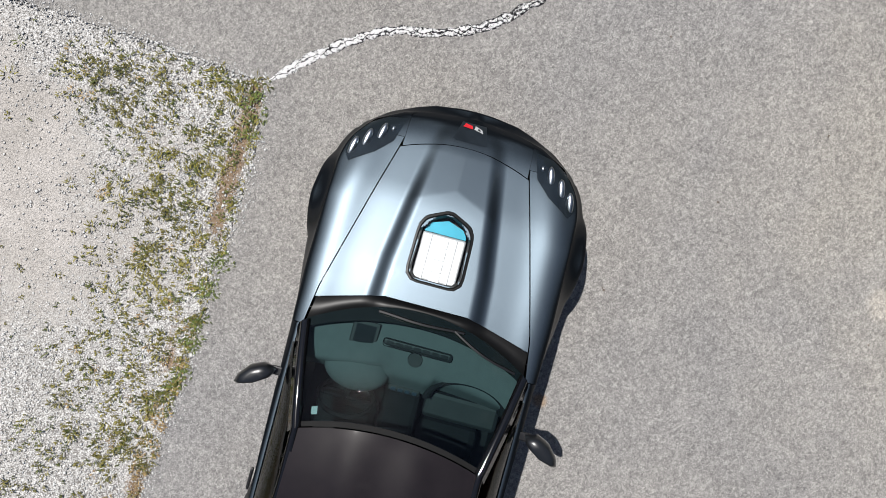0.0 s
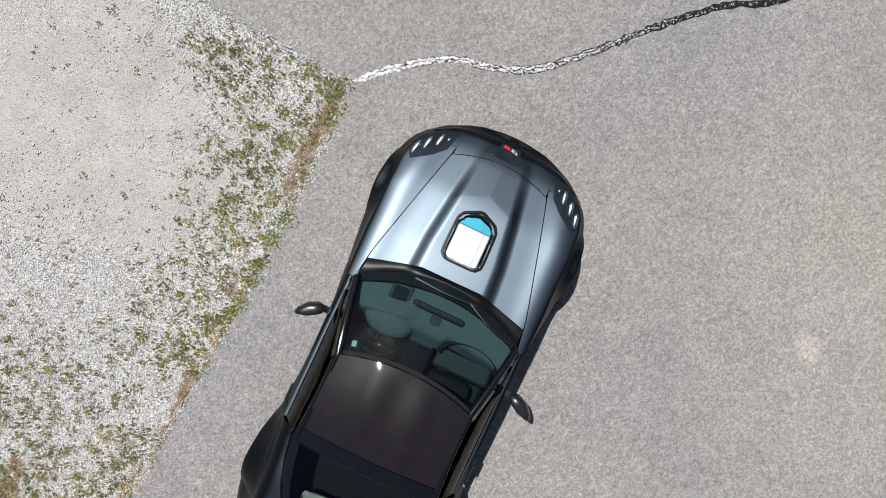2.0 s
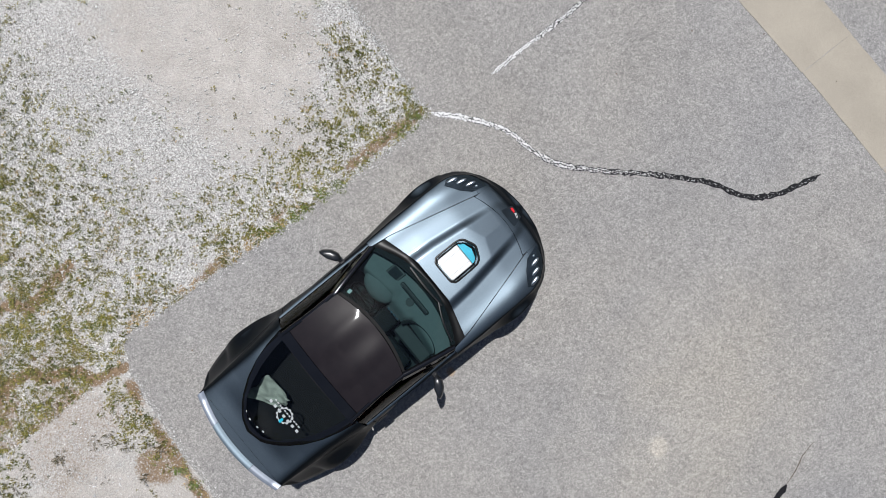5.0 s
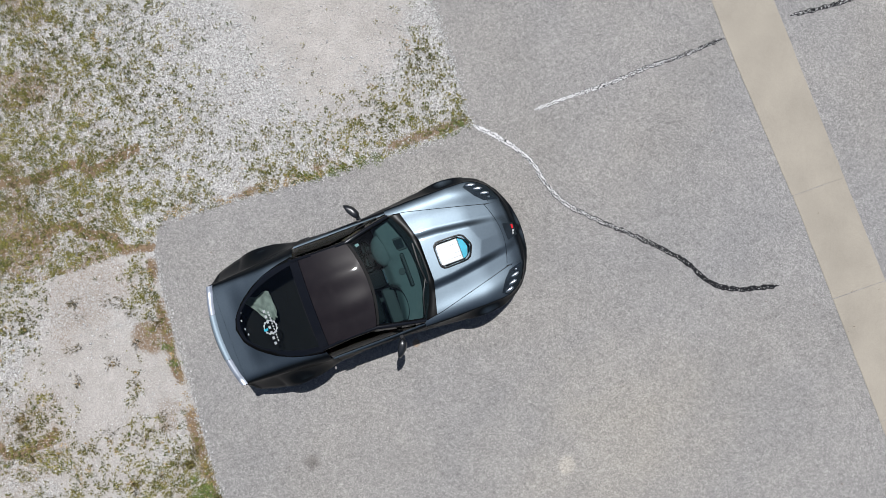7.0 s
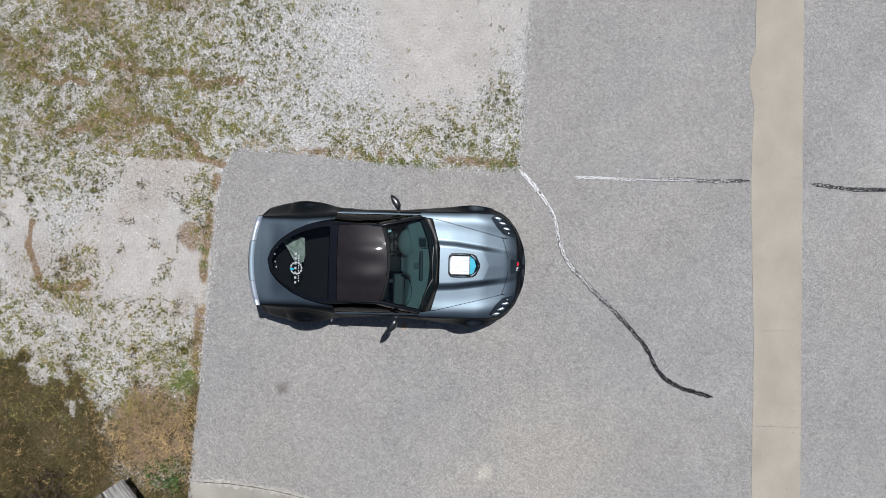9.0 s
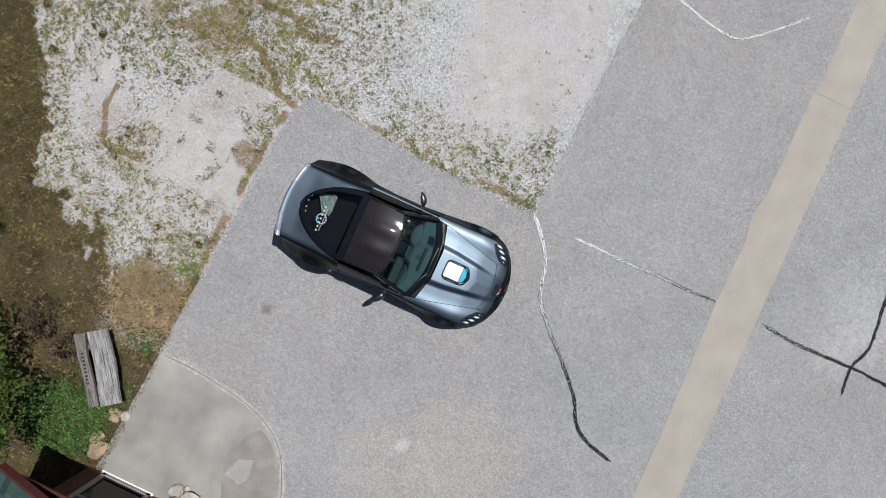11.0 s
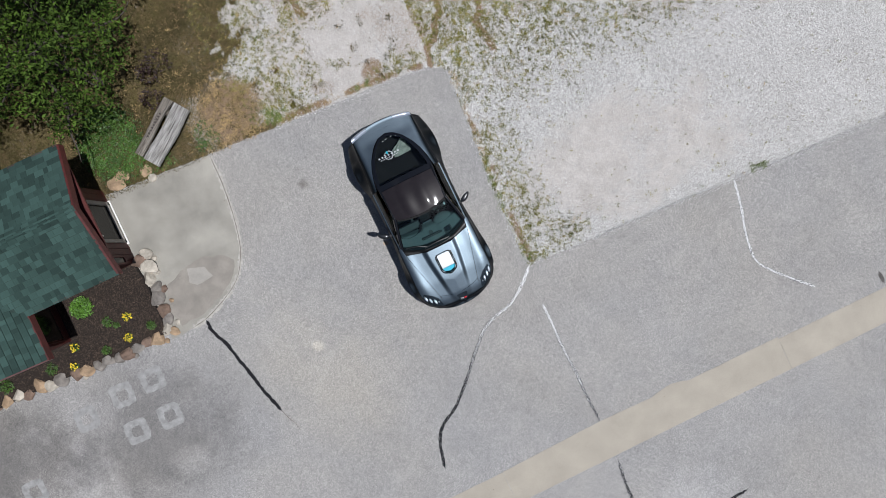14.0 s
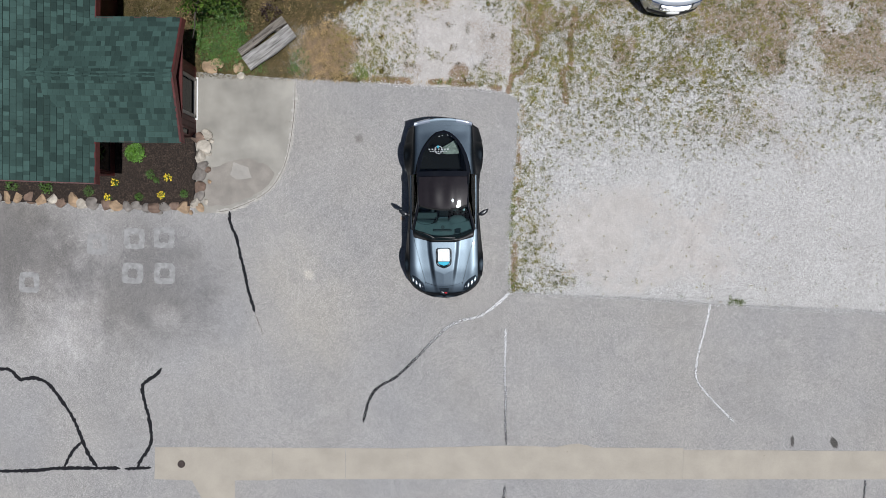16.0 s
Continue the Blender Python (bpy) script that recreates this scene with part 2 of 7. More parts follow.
M_WEED = mat("olive_weed", (0.185, 0.165, 0.036), 0.7, var=0.35, scale=1.5, rand=0.9, island=True)
M_WEED_DARK = mat("dark_weed", (0.09, 0.105, 0.022), 0.7, var=0.35, scale=1.5, rand=0.9, island=True)
M_DRY = mat("dry_straw", (0.36, 0.25, 0.11), 0.8, var=0.3, scale=2, rand=0.8, island=True)
M_YELLOW = mat("yellow_petal", (0.75, 0.55, 0.02), 0.6, var=0.15, scale=10)
M_BARK = mat("bark", (0.12, 0.085, 0.06), 0.9, var=0.3, scale=12, bump=0.8, bump_scale=30)
M_TWIG = mat("dark_bark", (0.055, 0.045, 0.036), 0.9, var=0.3, scale=12, bump=0.8, bump_scale=30)
M_STONE = mat("gravel_stone", (0.60, 0.594, 0.582), 0.9, var=0.08, rand=0.5, island=True)


# ---- mesh helpers ----
def mesh_ob(name, verts, faces, material, parent=None, label="", smooth=False):
    me = bpy.data.meshes.new(name)
    me.from_pydata([tuple(v) for v in verts], [], [tuple(f) for f in faces])
    if material:
        me.materials.append(material)
    if smooth:
        me.polygons.foreach_set("use_smooth", [True] * len(me.polygons))
    ob = new(name, me)
    if parent:
        ob.parent = parent
    if label:
        ob["label"] = label
    return ob


def part(name, bm, material, parent, label="", smooth=False):
    me = bpy.data.meshes.new(name)
    bm.to_mesh(me)
    bm.free()
    if material:
        me.materials.append(material)
    if smooth:
        me.polygons.foreach_set("use_smooth", [True] * len(me.polygons))
    ob = new(name, me)
    if parent:
        ob.parent = parent
    if label:
        ob["label"] = label
    return ob


def thing(name, label, category, group="", at=(0, 0, 0), rz=0.0, kind=""):
    ob = new(name)
    ob.empty_display_size = 0.1
    ob.matrix_world = pose(*at, 0, 0, rz)
    return tagged(ob, label, category, group, kind)


def box_bm(x0, x1, y0, y1, z0, z1, bevel=0.0, segs=2):
    bm = bmesh.new()
    bmesh.ops.create_cube(bm, size=1.0)
    for v in bm.verts:
        v.co = Vector(((x0 + x1) / 2 + v.co.x * (x1 - x0), (y0 + y1) / 2 + v.co.y * (y1 - y0), (z0 + z1) / 2 + v.co.z * (z1 - z0)))
    if bevel:
        bmesh.ops.bevel(bm, geom=bm.edges[:], offset=bevel, segments=segs, affect="EDGES", profile=0.5)
    return bm


def rough_line(points, step=0.06, amp=0.012, seed=0, closed=False):
    """A polyline, cut into short steps and made slightly uneven."""
    rng = random.Random(seed)
    out = []
    pts = list(points) + ([points[0]] if closed else [])
    for (ax, ay), (bx, by) in zip(pts, pts[1:]):
        d = math.hypot(bx - ax, by - ay)
        n = max(1, int(d / step)) if d < 15 else 1
        for i in range(n):
            t = i / n
            k = amp if n > 1 else 0
            out.append((ax + (bx - ax) * t + rng.uniform(-k, k), ay + (by - ay) * t + rng.uniform(-k, k)))
    if not closed:
        out.append(pts[-1])
    return out


def slab(name, outline, z0, z1, material, parent=None, label="", bevel=0.0):
    bm = bmesh.new()
    vs = [bm.verts.new((x, y, z1)) for x, y in outline]
    f = bm.faces.new(vs)
    f.normal_update()
    if f.normal.z < 0:
        f.normal_flip()
    top = f
    r = bmesh.ops.extrude_face_region(bm, geom=[f])
    low = [v for v in r["geom"] if isinstance(v, bmesh.types.BMVert)]
    # the copy becomes the top, the first ring goes down
    for v in vs:
        v.co.z = z0
    top.normal_flip()
    big = [g for g in bm.faces if len(g.verts) > 4]
    bmesh.ops.triangulate(bm, faces=big)
    bmesh.ops.recalc_face_normals(bm, faces=bm.faces[:])
    return part(name, bm, material, parent, label)


def ribbon(name, pts, width, z, material, parent=None, label="", seed=0, taper=True, thick=0.004, wob=0.25, smooth_pts=True):
    """A flat poured band along a line with an uneven width, a low crown and thin edges."""
    rng = random.Random(seed)
    if smooth_pts:
        fine = []
        P = [Vector((*p, 0)) for p in pts]
        P = [2 * P[0] - P[1]] + P + [2 * P[-1] - P[-2]]
        for i in range(1, len(P) - 2):
            n = max(2, int((P[i + 1] - P[i]).length / 0.04))
            for k in range(n):
                t = k / n
                fine.append(0.5 * (2 * P[i] + (P[i + 1] - P[i - 1]) * t + (2 * P[i - 1] - 5 * P[i] + 4 * P[i + 1] - P[i + 2]) * t * t + (3 * P[i] - P[i - 1] - 3 * P[i + 1] + P[i + 2]) * t ** 3))
        fine.append(P[-2])
    else:
        fine = [Vector((*p, 0)) for p in pts]
    verts, faces = [], []
    n = len(fine)
    for i, p in enumerate(fine):
        d = (fine[min(i + 1, n - 1)] - fine[max(i - 1, 0)]).normalized()
        s = Vector((-d.y, d.x, 0))
        k = min(1, (min(i, n - 1 - i) + 0.6) / 3) if taper else 1
        a, c = (width / 2 * k * (1 + rng.uniform(-wob, wob)) for _ in range(2))
        for off, h in ((-a, 0.0005), (-a * 0.55, thick), (c * 0.55, thick), (c, 0.0005)):
            verts.append((p.x + s.x * off, p.y + s.y * off, z + h))
    for i in range(n - 1):
        for j in range(3):
            faces.append((4 * i + j, 4 * i + 4 + j, 4 * i + 5 + j, 4 * i + 1 + j))
    ob = mesh_ob(name, verts, [f[::-1] for f in faces], material, parent, label)
    at = ob.data.attributes.new("across", "FLOAT", "POINT")
    at.data.foreach_set("value", [-1.0, -0.55, 0.55, 1.0] * n)
    return ob


def value_noise(x, y, scale, seed, octaves=3):
    """Smooth noise in 0..1 over arrays of places."""
    out, amp, tot = np.zeros_like(x, dtype=float), 1.0, 0.0
    for o in range(octaves):
        rs = np.random.RandomState(seed + o)
        g = rs.rand(128, 128)
        u, v = x * scale * 2 ** o + 37.3, y * scale * 2 ** o + 11.7
        i, j = np.floor(u).astype(int), np.floor(v).astype(int)
        fu, fv = u - i, v - j
        fu, fv = fu * fu * (3 - 2 * fu), fv * fv * (3 - 2 * fv)
        a, b, c, d = g[i % 128, j % 128], g[(i + 1) % 128, j % 128], g[i % 128, (j + 1) % 128], g[(i + 1) % 128, (j + 1) % 128]
        out += amp * ((a * (1 - fu) + b * fu) * (1 - fv) + (c * (1 - fu) + d * fu) * fv)
        tot += amp
        amp *= 0.55
    return out / tot


def sstep(a, b, x):
    t = np.clip((x - a) / (b - a), 0, 1)
    return t * t * (3 - 2 * t)


def near_line(x, y, pts, r):
    best = np.full_like(x, 1e9, dtype=float)
    for (ax, ay), (bx, by) in zip(pts, pts[1:]):
        dx, dy = bx - ax, by - ay
        t = np.clip(((x - ax) * dx + (y - ay) * dy) / (dx * dx + dy * dy + 1e-9), 0, 1)
        best = np.minimum(best, np.hypot(x - ax - t * dx, y - ay - t * dy))
    return 1 - sstep(0, r, best)


def blob(x, y, cx, cy, rx, ry):
    return 1 - sstep(0.35, 1.0, np.hypot((x - cx) / rx, (y - cy) / ry))


# thin winding lines of washed-in brown litter
RILLS = [
    ([(1.54, 2.96), (1.58, 3.21), (1.62, 3.4), (1.86, 3.47), (1.97, 3.67), (2.04, 3.86), (2.23, 3.97), (2.29, 4.22), (2.21, 4.46), (2.2, 4.66), (2.37, 4.76), (2.37, 4.96), (2.18, 5.19), (2.04, 5.48), (1.93, 5.77)], 0.12),
    ([(2.99, 2.7), (2.88, 3.52), (3.07, 3.58), (3.12, 3.78), (3.08, 3.97), (3.06, 4.31), (3.13, 4.56), (3.17, 4.81), (3.19, 5.05)], 0.12),
    ([(2.85, 5.43), (2.96, 5.73), (2.82, 5.87), (2.88, 6.07), (2.96, 6.32), (3.07, 6.52)], 0.10),
    ([(-0.58, 5.18), (-0.69, 5.32), (-0.72, 5.71), (-0.67, 5.96), (-0.48, 6.07), (-0.19, 6.18), (0.04, 6.26), (0.29, 6.24), (0.43, 6.21)], 0.09),
]


def turf_edge(y):
    """Where the lawn gives way to the bare lot."""
    return np.interp(y, [3.3, 4.6, 5.8, 6.6, 7.5, 9.0], [-2.0, -2.3, -2.2, -1.6, 0.2, 2.6])


def turf_amount(x, y):
    wob = (value_noise(x, y, 0.9, 5) - 0.5) * 1.3
    edge = turf_edge(y)
    patch = value_noise(x, y, 1.6, 83, 4)
    base = sstep(-0.9, 1.5, edge - x + wob)
    # worn through in crisp patches where it thins out towards the gravel
    torn = sstep(0.30, 0.75, base + (value_noise(x, y, 5.0, 85, 5) - 0.5) * 2.0 * (1 - 0.7 * base))
    return torn * sstep(3.0, 3.3, y) * (0.7 + 0.3 * sstep(0.3, 0.55, patch)).clip(0, 1)


def weed_amount(x, y):
    n = value_noise(x, y, 0.8, 21, 4)
    fine = value_noise(x, y, 9.0, 31, 4)
    lot = (x > 1.6) & (y > -2.6)
    d = np.zeros_like(x, dtype=float)
    d = np.where(lot, 0.016, 0.0)
    d = np.maximum(d, lot * (0.40 * sstep(0.9, 2.6, y) + 0.34 * sstep(2.2, 3.6, y)) * np.maximum(sstep(0.26, 0.56, n + 0.10), 0.6 * sstep(2.4, 3.6, y) * sstep(0.3, 0.55, fine)))
    d = np.maximum(d, lot * 0.55 * (1 - sstep(0.3, 1.3, x - 1.7)) * sstep(0.25, 0.6, n + 0.08))
    d = np.maximum(d, 0.6 * blob(x, y, 2.75, -1.7, 0.75, 0.42))
    d = np.maximum(d, 0.5 * blob(x, y, 2.2, -1.1, 0.5, 0.8))
    left = (y > 3.1) & (x <= 1.9)
    d = np.maximum(d, left * 0.65 * sstep(0.5, 0.75, n))
    d = np.maximum(d, left * 0.8 * blob(x, y, -1.9, 3.75, 0.7, 0.5))
    d = np.maximum(d, left * 0.7 * sstep(5.0, 7.0, y) * sstep(0.4, 0.6, n))
    d = np.maximum(d, left * 0.6 * (1 - sstep(0.2, 1.3, np.abs(turf_edge(y) - x))))
    d = np.maximum(d, 0.62 * sstep(0.5, 1.1, x + (n - 0.5) * 1.2) * sstep(4.3, 5.2, y + (n - 0.5)))
    d = d * (1 - 0.5 * sstep(6.5, 9.0, x))
    bare = np.maximum(blob(x, y, 4.6, -0.6, 2.4, 1.2), blob(x, y, 0.0, 4.6, 1.3, 1.0))
    d = d * (1 - 0.75 * bare)
    return np.clip(d * (0.32 + 1.05 * sstep(0.40, 0.68, fine)), 0, 1)


def soil_masks(x, y):
    n = value_noise(x, y, 1.1, 41, 4)
    wob = (value_noise(x, y, 0.5, 43, 4) - 0.5) * 3.0
    dust = np.maximum(0.6 * blob(x + wob, y + 0.6 * wob, 5.2, -0.5, 4.6, 2.2), 0.85 * blob(x, y, -0.4, 4.6, 2.3, 1.9))
    dust = np.maximum(dust, ((x < 1.6) & (y > 3)) * 0.55) + (n - 0.5) * 0.5
    soil = np.zeros_like(x)
    wx, wy = x + (value_noise(x, y, 3.5, 57) - 0.5) * 0.1, y + (value_noise(x, y, 3.5, 59) - 0.5) * 0.1
    for pts, r in RILLS:
        soil = np.maximum(soil, 1.2 * near_line(wx, wy, pts, r))
    soil = np.maximum(soil, 0.62 * blob(x + (n - 0.5) * 0.8, y, 0.28, 3.45, 0.34, 0.42))
    soil = np.maximum(soil, 0.22 * blob(x, y + (n - 0.5) * 0.8, 1.2, 4.15, 0.5, 0.6))
    soil = np.maximum(soil, 0.45 * blob(x, y + (n - 0.5) * 0.8, -0.9, 3.5, 0.5, 0.4))
    soil = np.maximum(soil, 0.7 * sstep(0.4, 0.65, value_noise(x, y, 1.9, 67)) * near_line(x, y, [(1.9, 2.7), (1.83, 1.3), (1.78, -0.7), (1.75, -2.0)], 0.22))
    soil = np.maximum(soil, 0.85 * sstep(0.3, 0.6, value_noise(x, y, 1.9, 69)) * near_line(x, y, [(1.3, 3.05), (0, 3.2), (-2, 3.25), (-3.8, 3.4)], 0.2))
    soil = np.maximum(soil, 0.28 * weed_amount(x, y))
    soil = np.maximum(soil, (x > 1.6) * (0.38 + 0.2 * sstep(0.4, 0.6, n)) * sstep(2.2, 3.8, y))
    soil = np.maximum(soil, 0.42 * sstep(0.48, 0.7, value_noise(x, y, 0.6, 61, 4)) * (y > 1))
    straw = blob(x, y, -3.05, 3.95, 1.25, 1.25) * (x < -1.8) * (y > 3.1)
    soil = np.maximum(soil, 0.75 * straw)
    turf = turf_amount(x, y) * (1 - 0.6 * straw)
    return np.clip(dust, 0, 1), np.clip(soil, 0, 1), np.clip(turf, 0, 1)


# ---- ground, one sheet to the horizon ----
def build_ground():
    xs = np.r_[-900, -200, -60, -30, -15.6, np.arange(-15, 15.01, 0.055), 15.6, 30, 60, 200, 900]
    ys = np.r_[-900, -200, -60, -20, -4.6, np.arange(-4, 13.01, 0.055), 13.6, 30, 60, 200, 900]
    X, Y = np.meshgrid(xs, ys, indexing="ij")
    nx, ny = X.shape
    near = (np.abs(X) < 15.1) & (Y > -4.1) & (Y < 13.1)
    Z = -0.011 + near * ((value_noise(X, Y, 0.7, 3) - 0.5) * 0.012 + (value_noise(X, Y, 5, 4) - 0.5) * 0.008)
    Z = np.minimum(Z, -0.005)
    co = np.stack([X, Y, Z], -1).reshape(-1, 3)
    idx = np.arange(nx * ny).reshape(nx, ny)
    faces = np.stack([idx[:-1, :-1], idx[1:, :-1], idx[1:, 1:], idx[:-1, 1:]], -1).reshape(-1, 4)
    ob = mesh_ob("ground", co.tolist(), faces.tolist(), M_GROUND, smooth=True)
    r, g, b = soil_masks(co[:, 0], co[:, 1])
    far = ~near.reshape(-1)
    r[far], g[far], b[far] = 0.4, 0.2, 0.3
    at = ob.data.color_attributes.new("soil", "FLOAT_COLOR", "POINT")
    at.data.foreach_set("color", np.stack([r, g, b, np.ones_like(r)], -1).astype(np.float32).ravel())
    return tagged(ob, "pale crushed limestone lot with bare soil and dead grass", "ground", kind="structure")


build_ground()

PAD_RIGHT = [(1.69, -2.04), (1.63, -1.5), (1.62, -0.95), (1.69, -0.56), (1.68, 0.11), (1.74, 0.98), (1.76, 1.57), (1.82, 2.15), (1.83, 2.76)]
PAD_TOP = [(1.45, 2.95), (1.06, 3.02), (0.33, 3.07), (-0.68, 3.1), (-1.45, 3.15), (-2.22, 3.17), (-3.17, 3.22), (-3.84, 3.25)]
EDGE_R = [(60, -4.2), (11.02, -2.41), (8.69, -2.34), (6.67, -2.27), (5.32, -2.19), (3.55, -2.14), (2.35, -2.1)]
asphalt_outline = rough_line([(-60, -40), (60, -40)] + EDGE_R + PAD_RIGHT + PAD_TOP + [(-6.4, 3.42), (-6.42, 0.0), (-60, 0.3)], 0.07, 0.016, 3, closed=True)
asphalt = tagged(slab("road", asphalt_outline, -0.12, 0.0, M_ASPHALT), "aged grey asphalt drive with pale worn aggregate", "asphalt drive", kind="structure")

# concrete apron before the door
APRON = [(-6.40, 3.38), (-3.86, 3.22), (-3.87, 2.39), (-3.93, 1.9), (-3.99, 1.5), (-4.07, 1.15), (-4.2, 0.85), (-4.37, 0.56), (-4.62, 0.32), (-5.0, 0.1), (-5.5, -0.1), (-6.1, -0.2), (-6.40, -0.2)]
apron = tagged(slab("pavement", rough_line(APRON, 0.08, 0.008, 5, closed=True), -0.1, 0.004, M_CONC), "stained grey concrete apron with a curved cracked edge", "concrete apron", kind="structure")
M_CRACK = mat("dusty_crack", (0.14, 0.12, 0.1), 0.95, var=0.3, scale=30)
M_APRONPATCH = mat("pale_patch", (0.31, 0.29, 0.26), 0.85, var=0.1, scale=3, fine=60, fine_amt=0.2)
EDGE = [(-3.86, 3.2), (-3.88, 2.4), (-4.0, 1.5), (-4.2, 0.86), (-4.6, 0.34), (-5.4, -0.06), (-5.9, -0.16)]
M_MORTAR = mat("pale_worn_mortar", (0.37, 0.35, 0.315), 0.9, var=0.2, scale=9, fine=70, fine_amt=0.4)
ribbon("worn_edge", EDGE, 0.10, 0.0037, M_MORTAR, apron, "pale worn concrete edge", 13, thick=0.0006, wob=0.7)
ribbon("edge_crack", EDGE, 0.013, 0.0046, M_CRACK, apron, "thin open crack", 3, thick=0.001, wob=0.8)
M_STAIN = mat("damp_concrete", (0.235, 0.213, 0.185), 0.8, var=0.15, scale=3, fine=60, fine_amt=0.25)
slab("damp_stain", rough_line([(-6.0, 0.95), (-5.5, 1.15), (-5.0, 1.22), (-4.55, 1.05), (-4.35, 0.85), (-4.55, 0.5), (-4.9, 0.28), (-5.5, 0.03), (-6.05, 0.0), (-6.2, 0.4)], 0.07, 0.02, 8, closed=True), 0.0, 0.0062, M_STAIN, apron, "darker damp patch")
slab("repair_patch", rough_line([(-5.42, 1.12), (-5.05, 1.0), (-4.95, 0.72), (-5.35, 0.68), (-5.5, 0.8)], 0.06, 0.008, 9, closed=True), 0.0, 0.0085, M_APRONPATCH, apron, "pale square mortar repair")

# tan concrete strip across the drive, cast in slabs
strip = tagged(new("concrete_strip"), "tan concrete drain strip set flush in the asphalt", "concrete strip", kind="structure")
cuts = [-7.42, -4.34, -2.46, -0.86, 6.1, 13.0, 20.0]
for n, (a, c) in enumerate(zip(cuts, cuts[1:])):
    g = 0.004
    top = [(a + g, -6.12 + 0.0195 * (a + 0.85)), (c - g, -6.12 + 0.0195 * (c + 0.85))]
    if n == 3:
        top = [(a + g, -6.11), (1.65, -5.985), (2.9, -5.99), (3.15, -5.93), (3.46, -5.89), (3.7, -5.93), (3.85, -5.98), (c - g, -5.94)]
    low = [(c - g, -6.95 + 0.026 * (c + 2.4)), (a + g, -6.95 + 0.026 * (a + 2.4))]
    if n == 0:
        low = [(c - g, -7.03), (-5.32, -7.06), (-5.3, -9.5), (-6.1, -9.5), (-6.15, -7.6), (-6.44, -7.09), (a + g, -7.08)]
    slab("slab", rough_line(top + low, 0.12, 0.004, n, closed=True), -0.1, 0.0045, M_STRIP, strip)

# iron manhole lid
M_IRON = mat("rusty_iron", (0.06, 0.045, 0.04), 0.6, metal=0.6, var=0.3, scale=30, bump=0.4)
bm = bmesh.new()
bmesh.ops.create_cone(bm, cap_ends=True, segments=28, radius1=0.1, radius2=0.095, depth=0.02)
lid = tagged(part("drain_cover", bm, M_IRON, None), "small round rusty iron cover in the concrete", "drain cover")
lid.location = (-6.72, -6.67, 0.008)

# sealed cracks
LINES = [
    ([(1.67, -2.08), (1.39, -2.35), (1.04, -2.62), (0.78, -2.74), (0.45, -2.82), (0.11, -2.99), (-0.29, -3.37), (-0.65, -3.76), (-0.99, -4.11), (-1.29, -4.36), (-1.56, -4.51), (-1.77, -4.7), (-1.92, -5.04), (-2.02, -5.49)], 0.085, 0),
    ([(1.57, -3.0), (1.58, -3.58), (1.57, -4.2), (1.61, -4.77), (1.6, -5.3), (1.64, -5.97)], 0.075, 1),
    ([(1.63, -6.98), (1.57, -7.6), (1.57, -7.95), (1.61, -8.88), (1.59, -9.9), (1.6, -11)], 0.075, 2),
    ([(4.03, -8.82), (3.08, -8.92), (2.13, -9.03), (1.61, -8.88), (1.04, -8.94)], 0.075, 2),
    ([(6.69, -2.27), (6.58, -2.88), (6.42, -3.52), (6.37, -4.1), (6.57, -4.45), (6.93, -4.84), (7.36, -5.26)], 0.07, 4),
    ([(-5.52, -0.13), (-5.49, -0.43), (-5.34, -0.79), (-5.25, -1.15), (-5.13, -1.65), (-5.01, -2.16), (-4.84, -2.71)], 0.075, 3),
    ([(-7.24, -4.18), (-7.41, -4.38), (-7.74, -4.65), (-7.69, -5.06), (-7.56, -5.57), (-7.51, -6.08), (-7.63, -6.38), (-7.77, -6.56), (-7.88, -6.8)], 0.085, 3),
    ([(-11.9, -4.25), (-11.51, -4.29), (-11.21, -4.34), (-10.97, -4.56), (-10.61, -4.52), (-10.23, -4.67), (-9.86, -5.11), (-9.53, -5.62), (-9.29, -6.2), (-9.11, -6.56), (-8.92, -6.82)], 0.09, 3),
    ([(-14, -7.1), (-11.5, -6.98), (-10.6, -6.94), (-9.86, -6.86), (-8.31, -6.82)], 0.085, 3),
    ([(-8.22, -6.84), (-7.9, -6.81), (-7.5, -6.79)], 0.08, 3),
    ([(-9.34, -6.16), (-9.59, -6.43), (-9.81, -6.85)], 0.075, 3),
    ([(10.63, -6.6), (10.61, -7.1), (10.5, -8.2)], 0.075, 2),
]


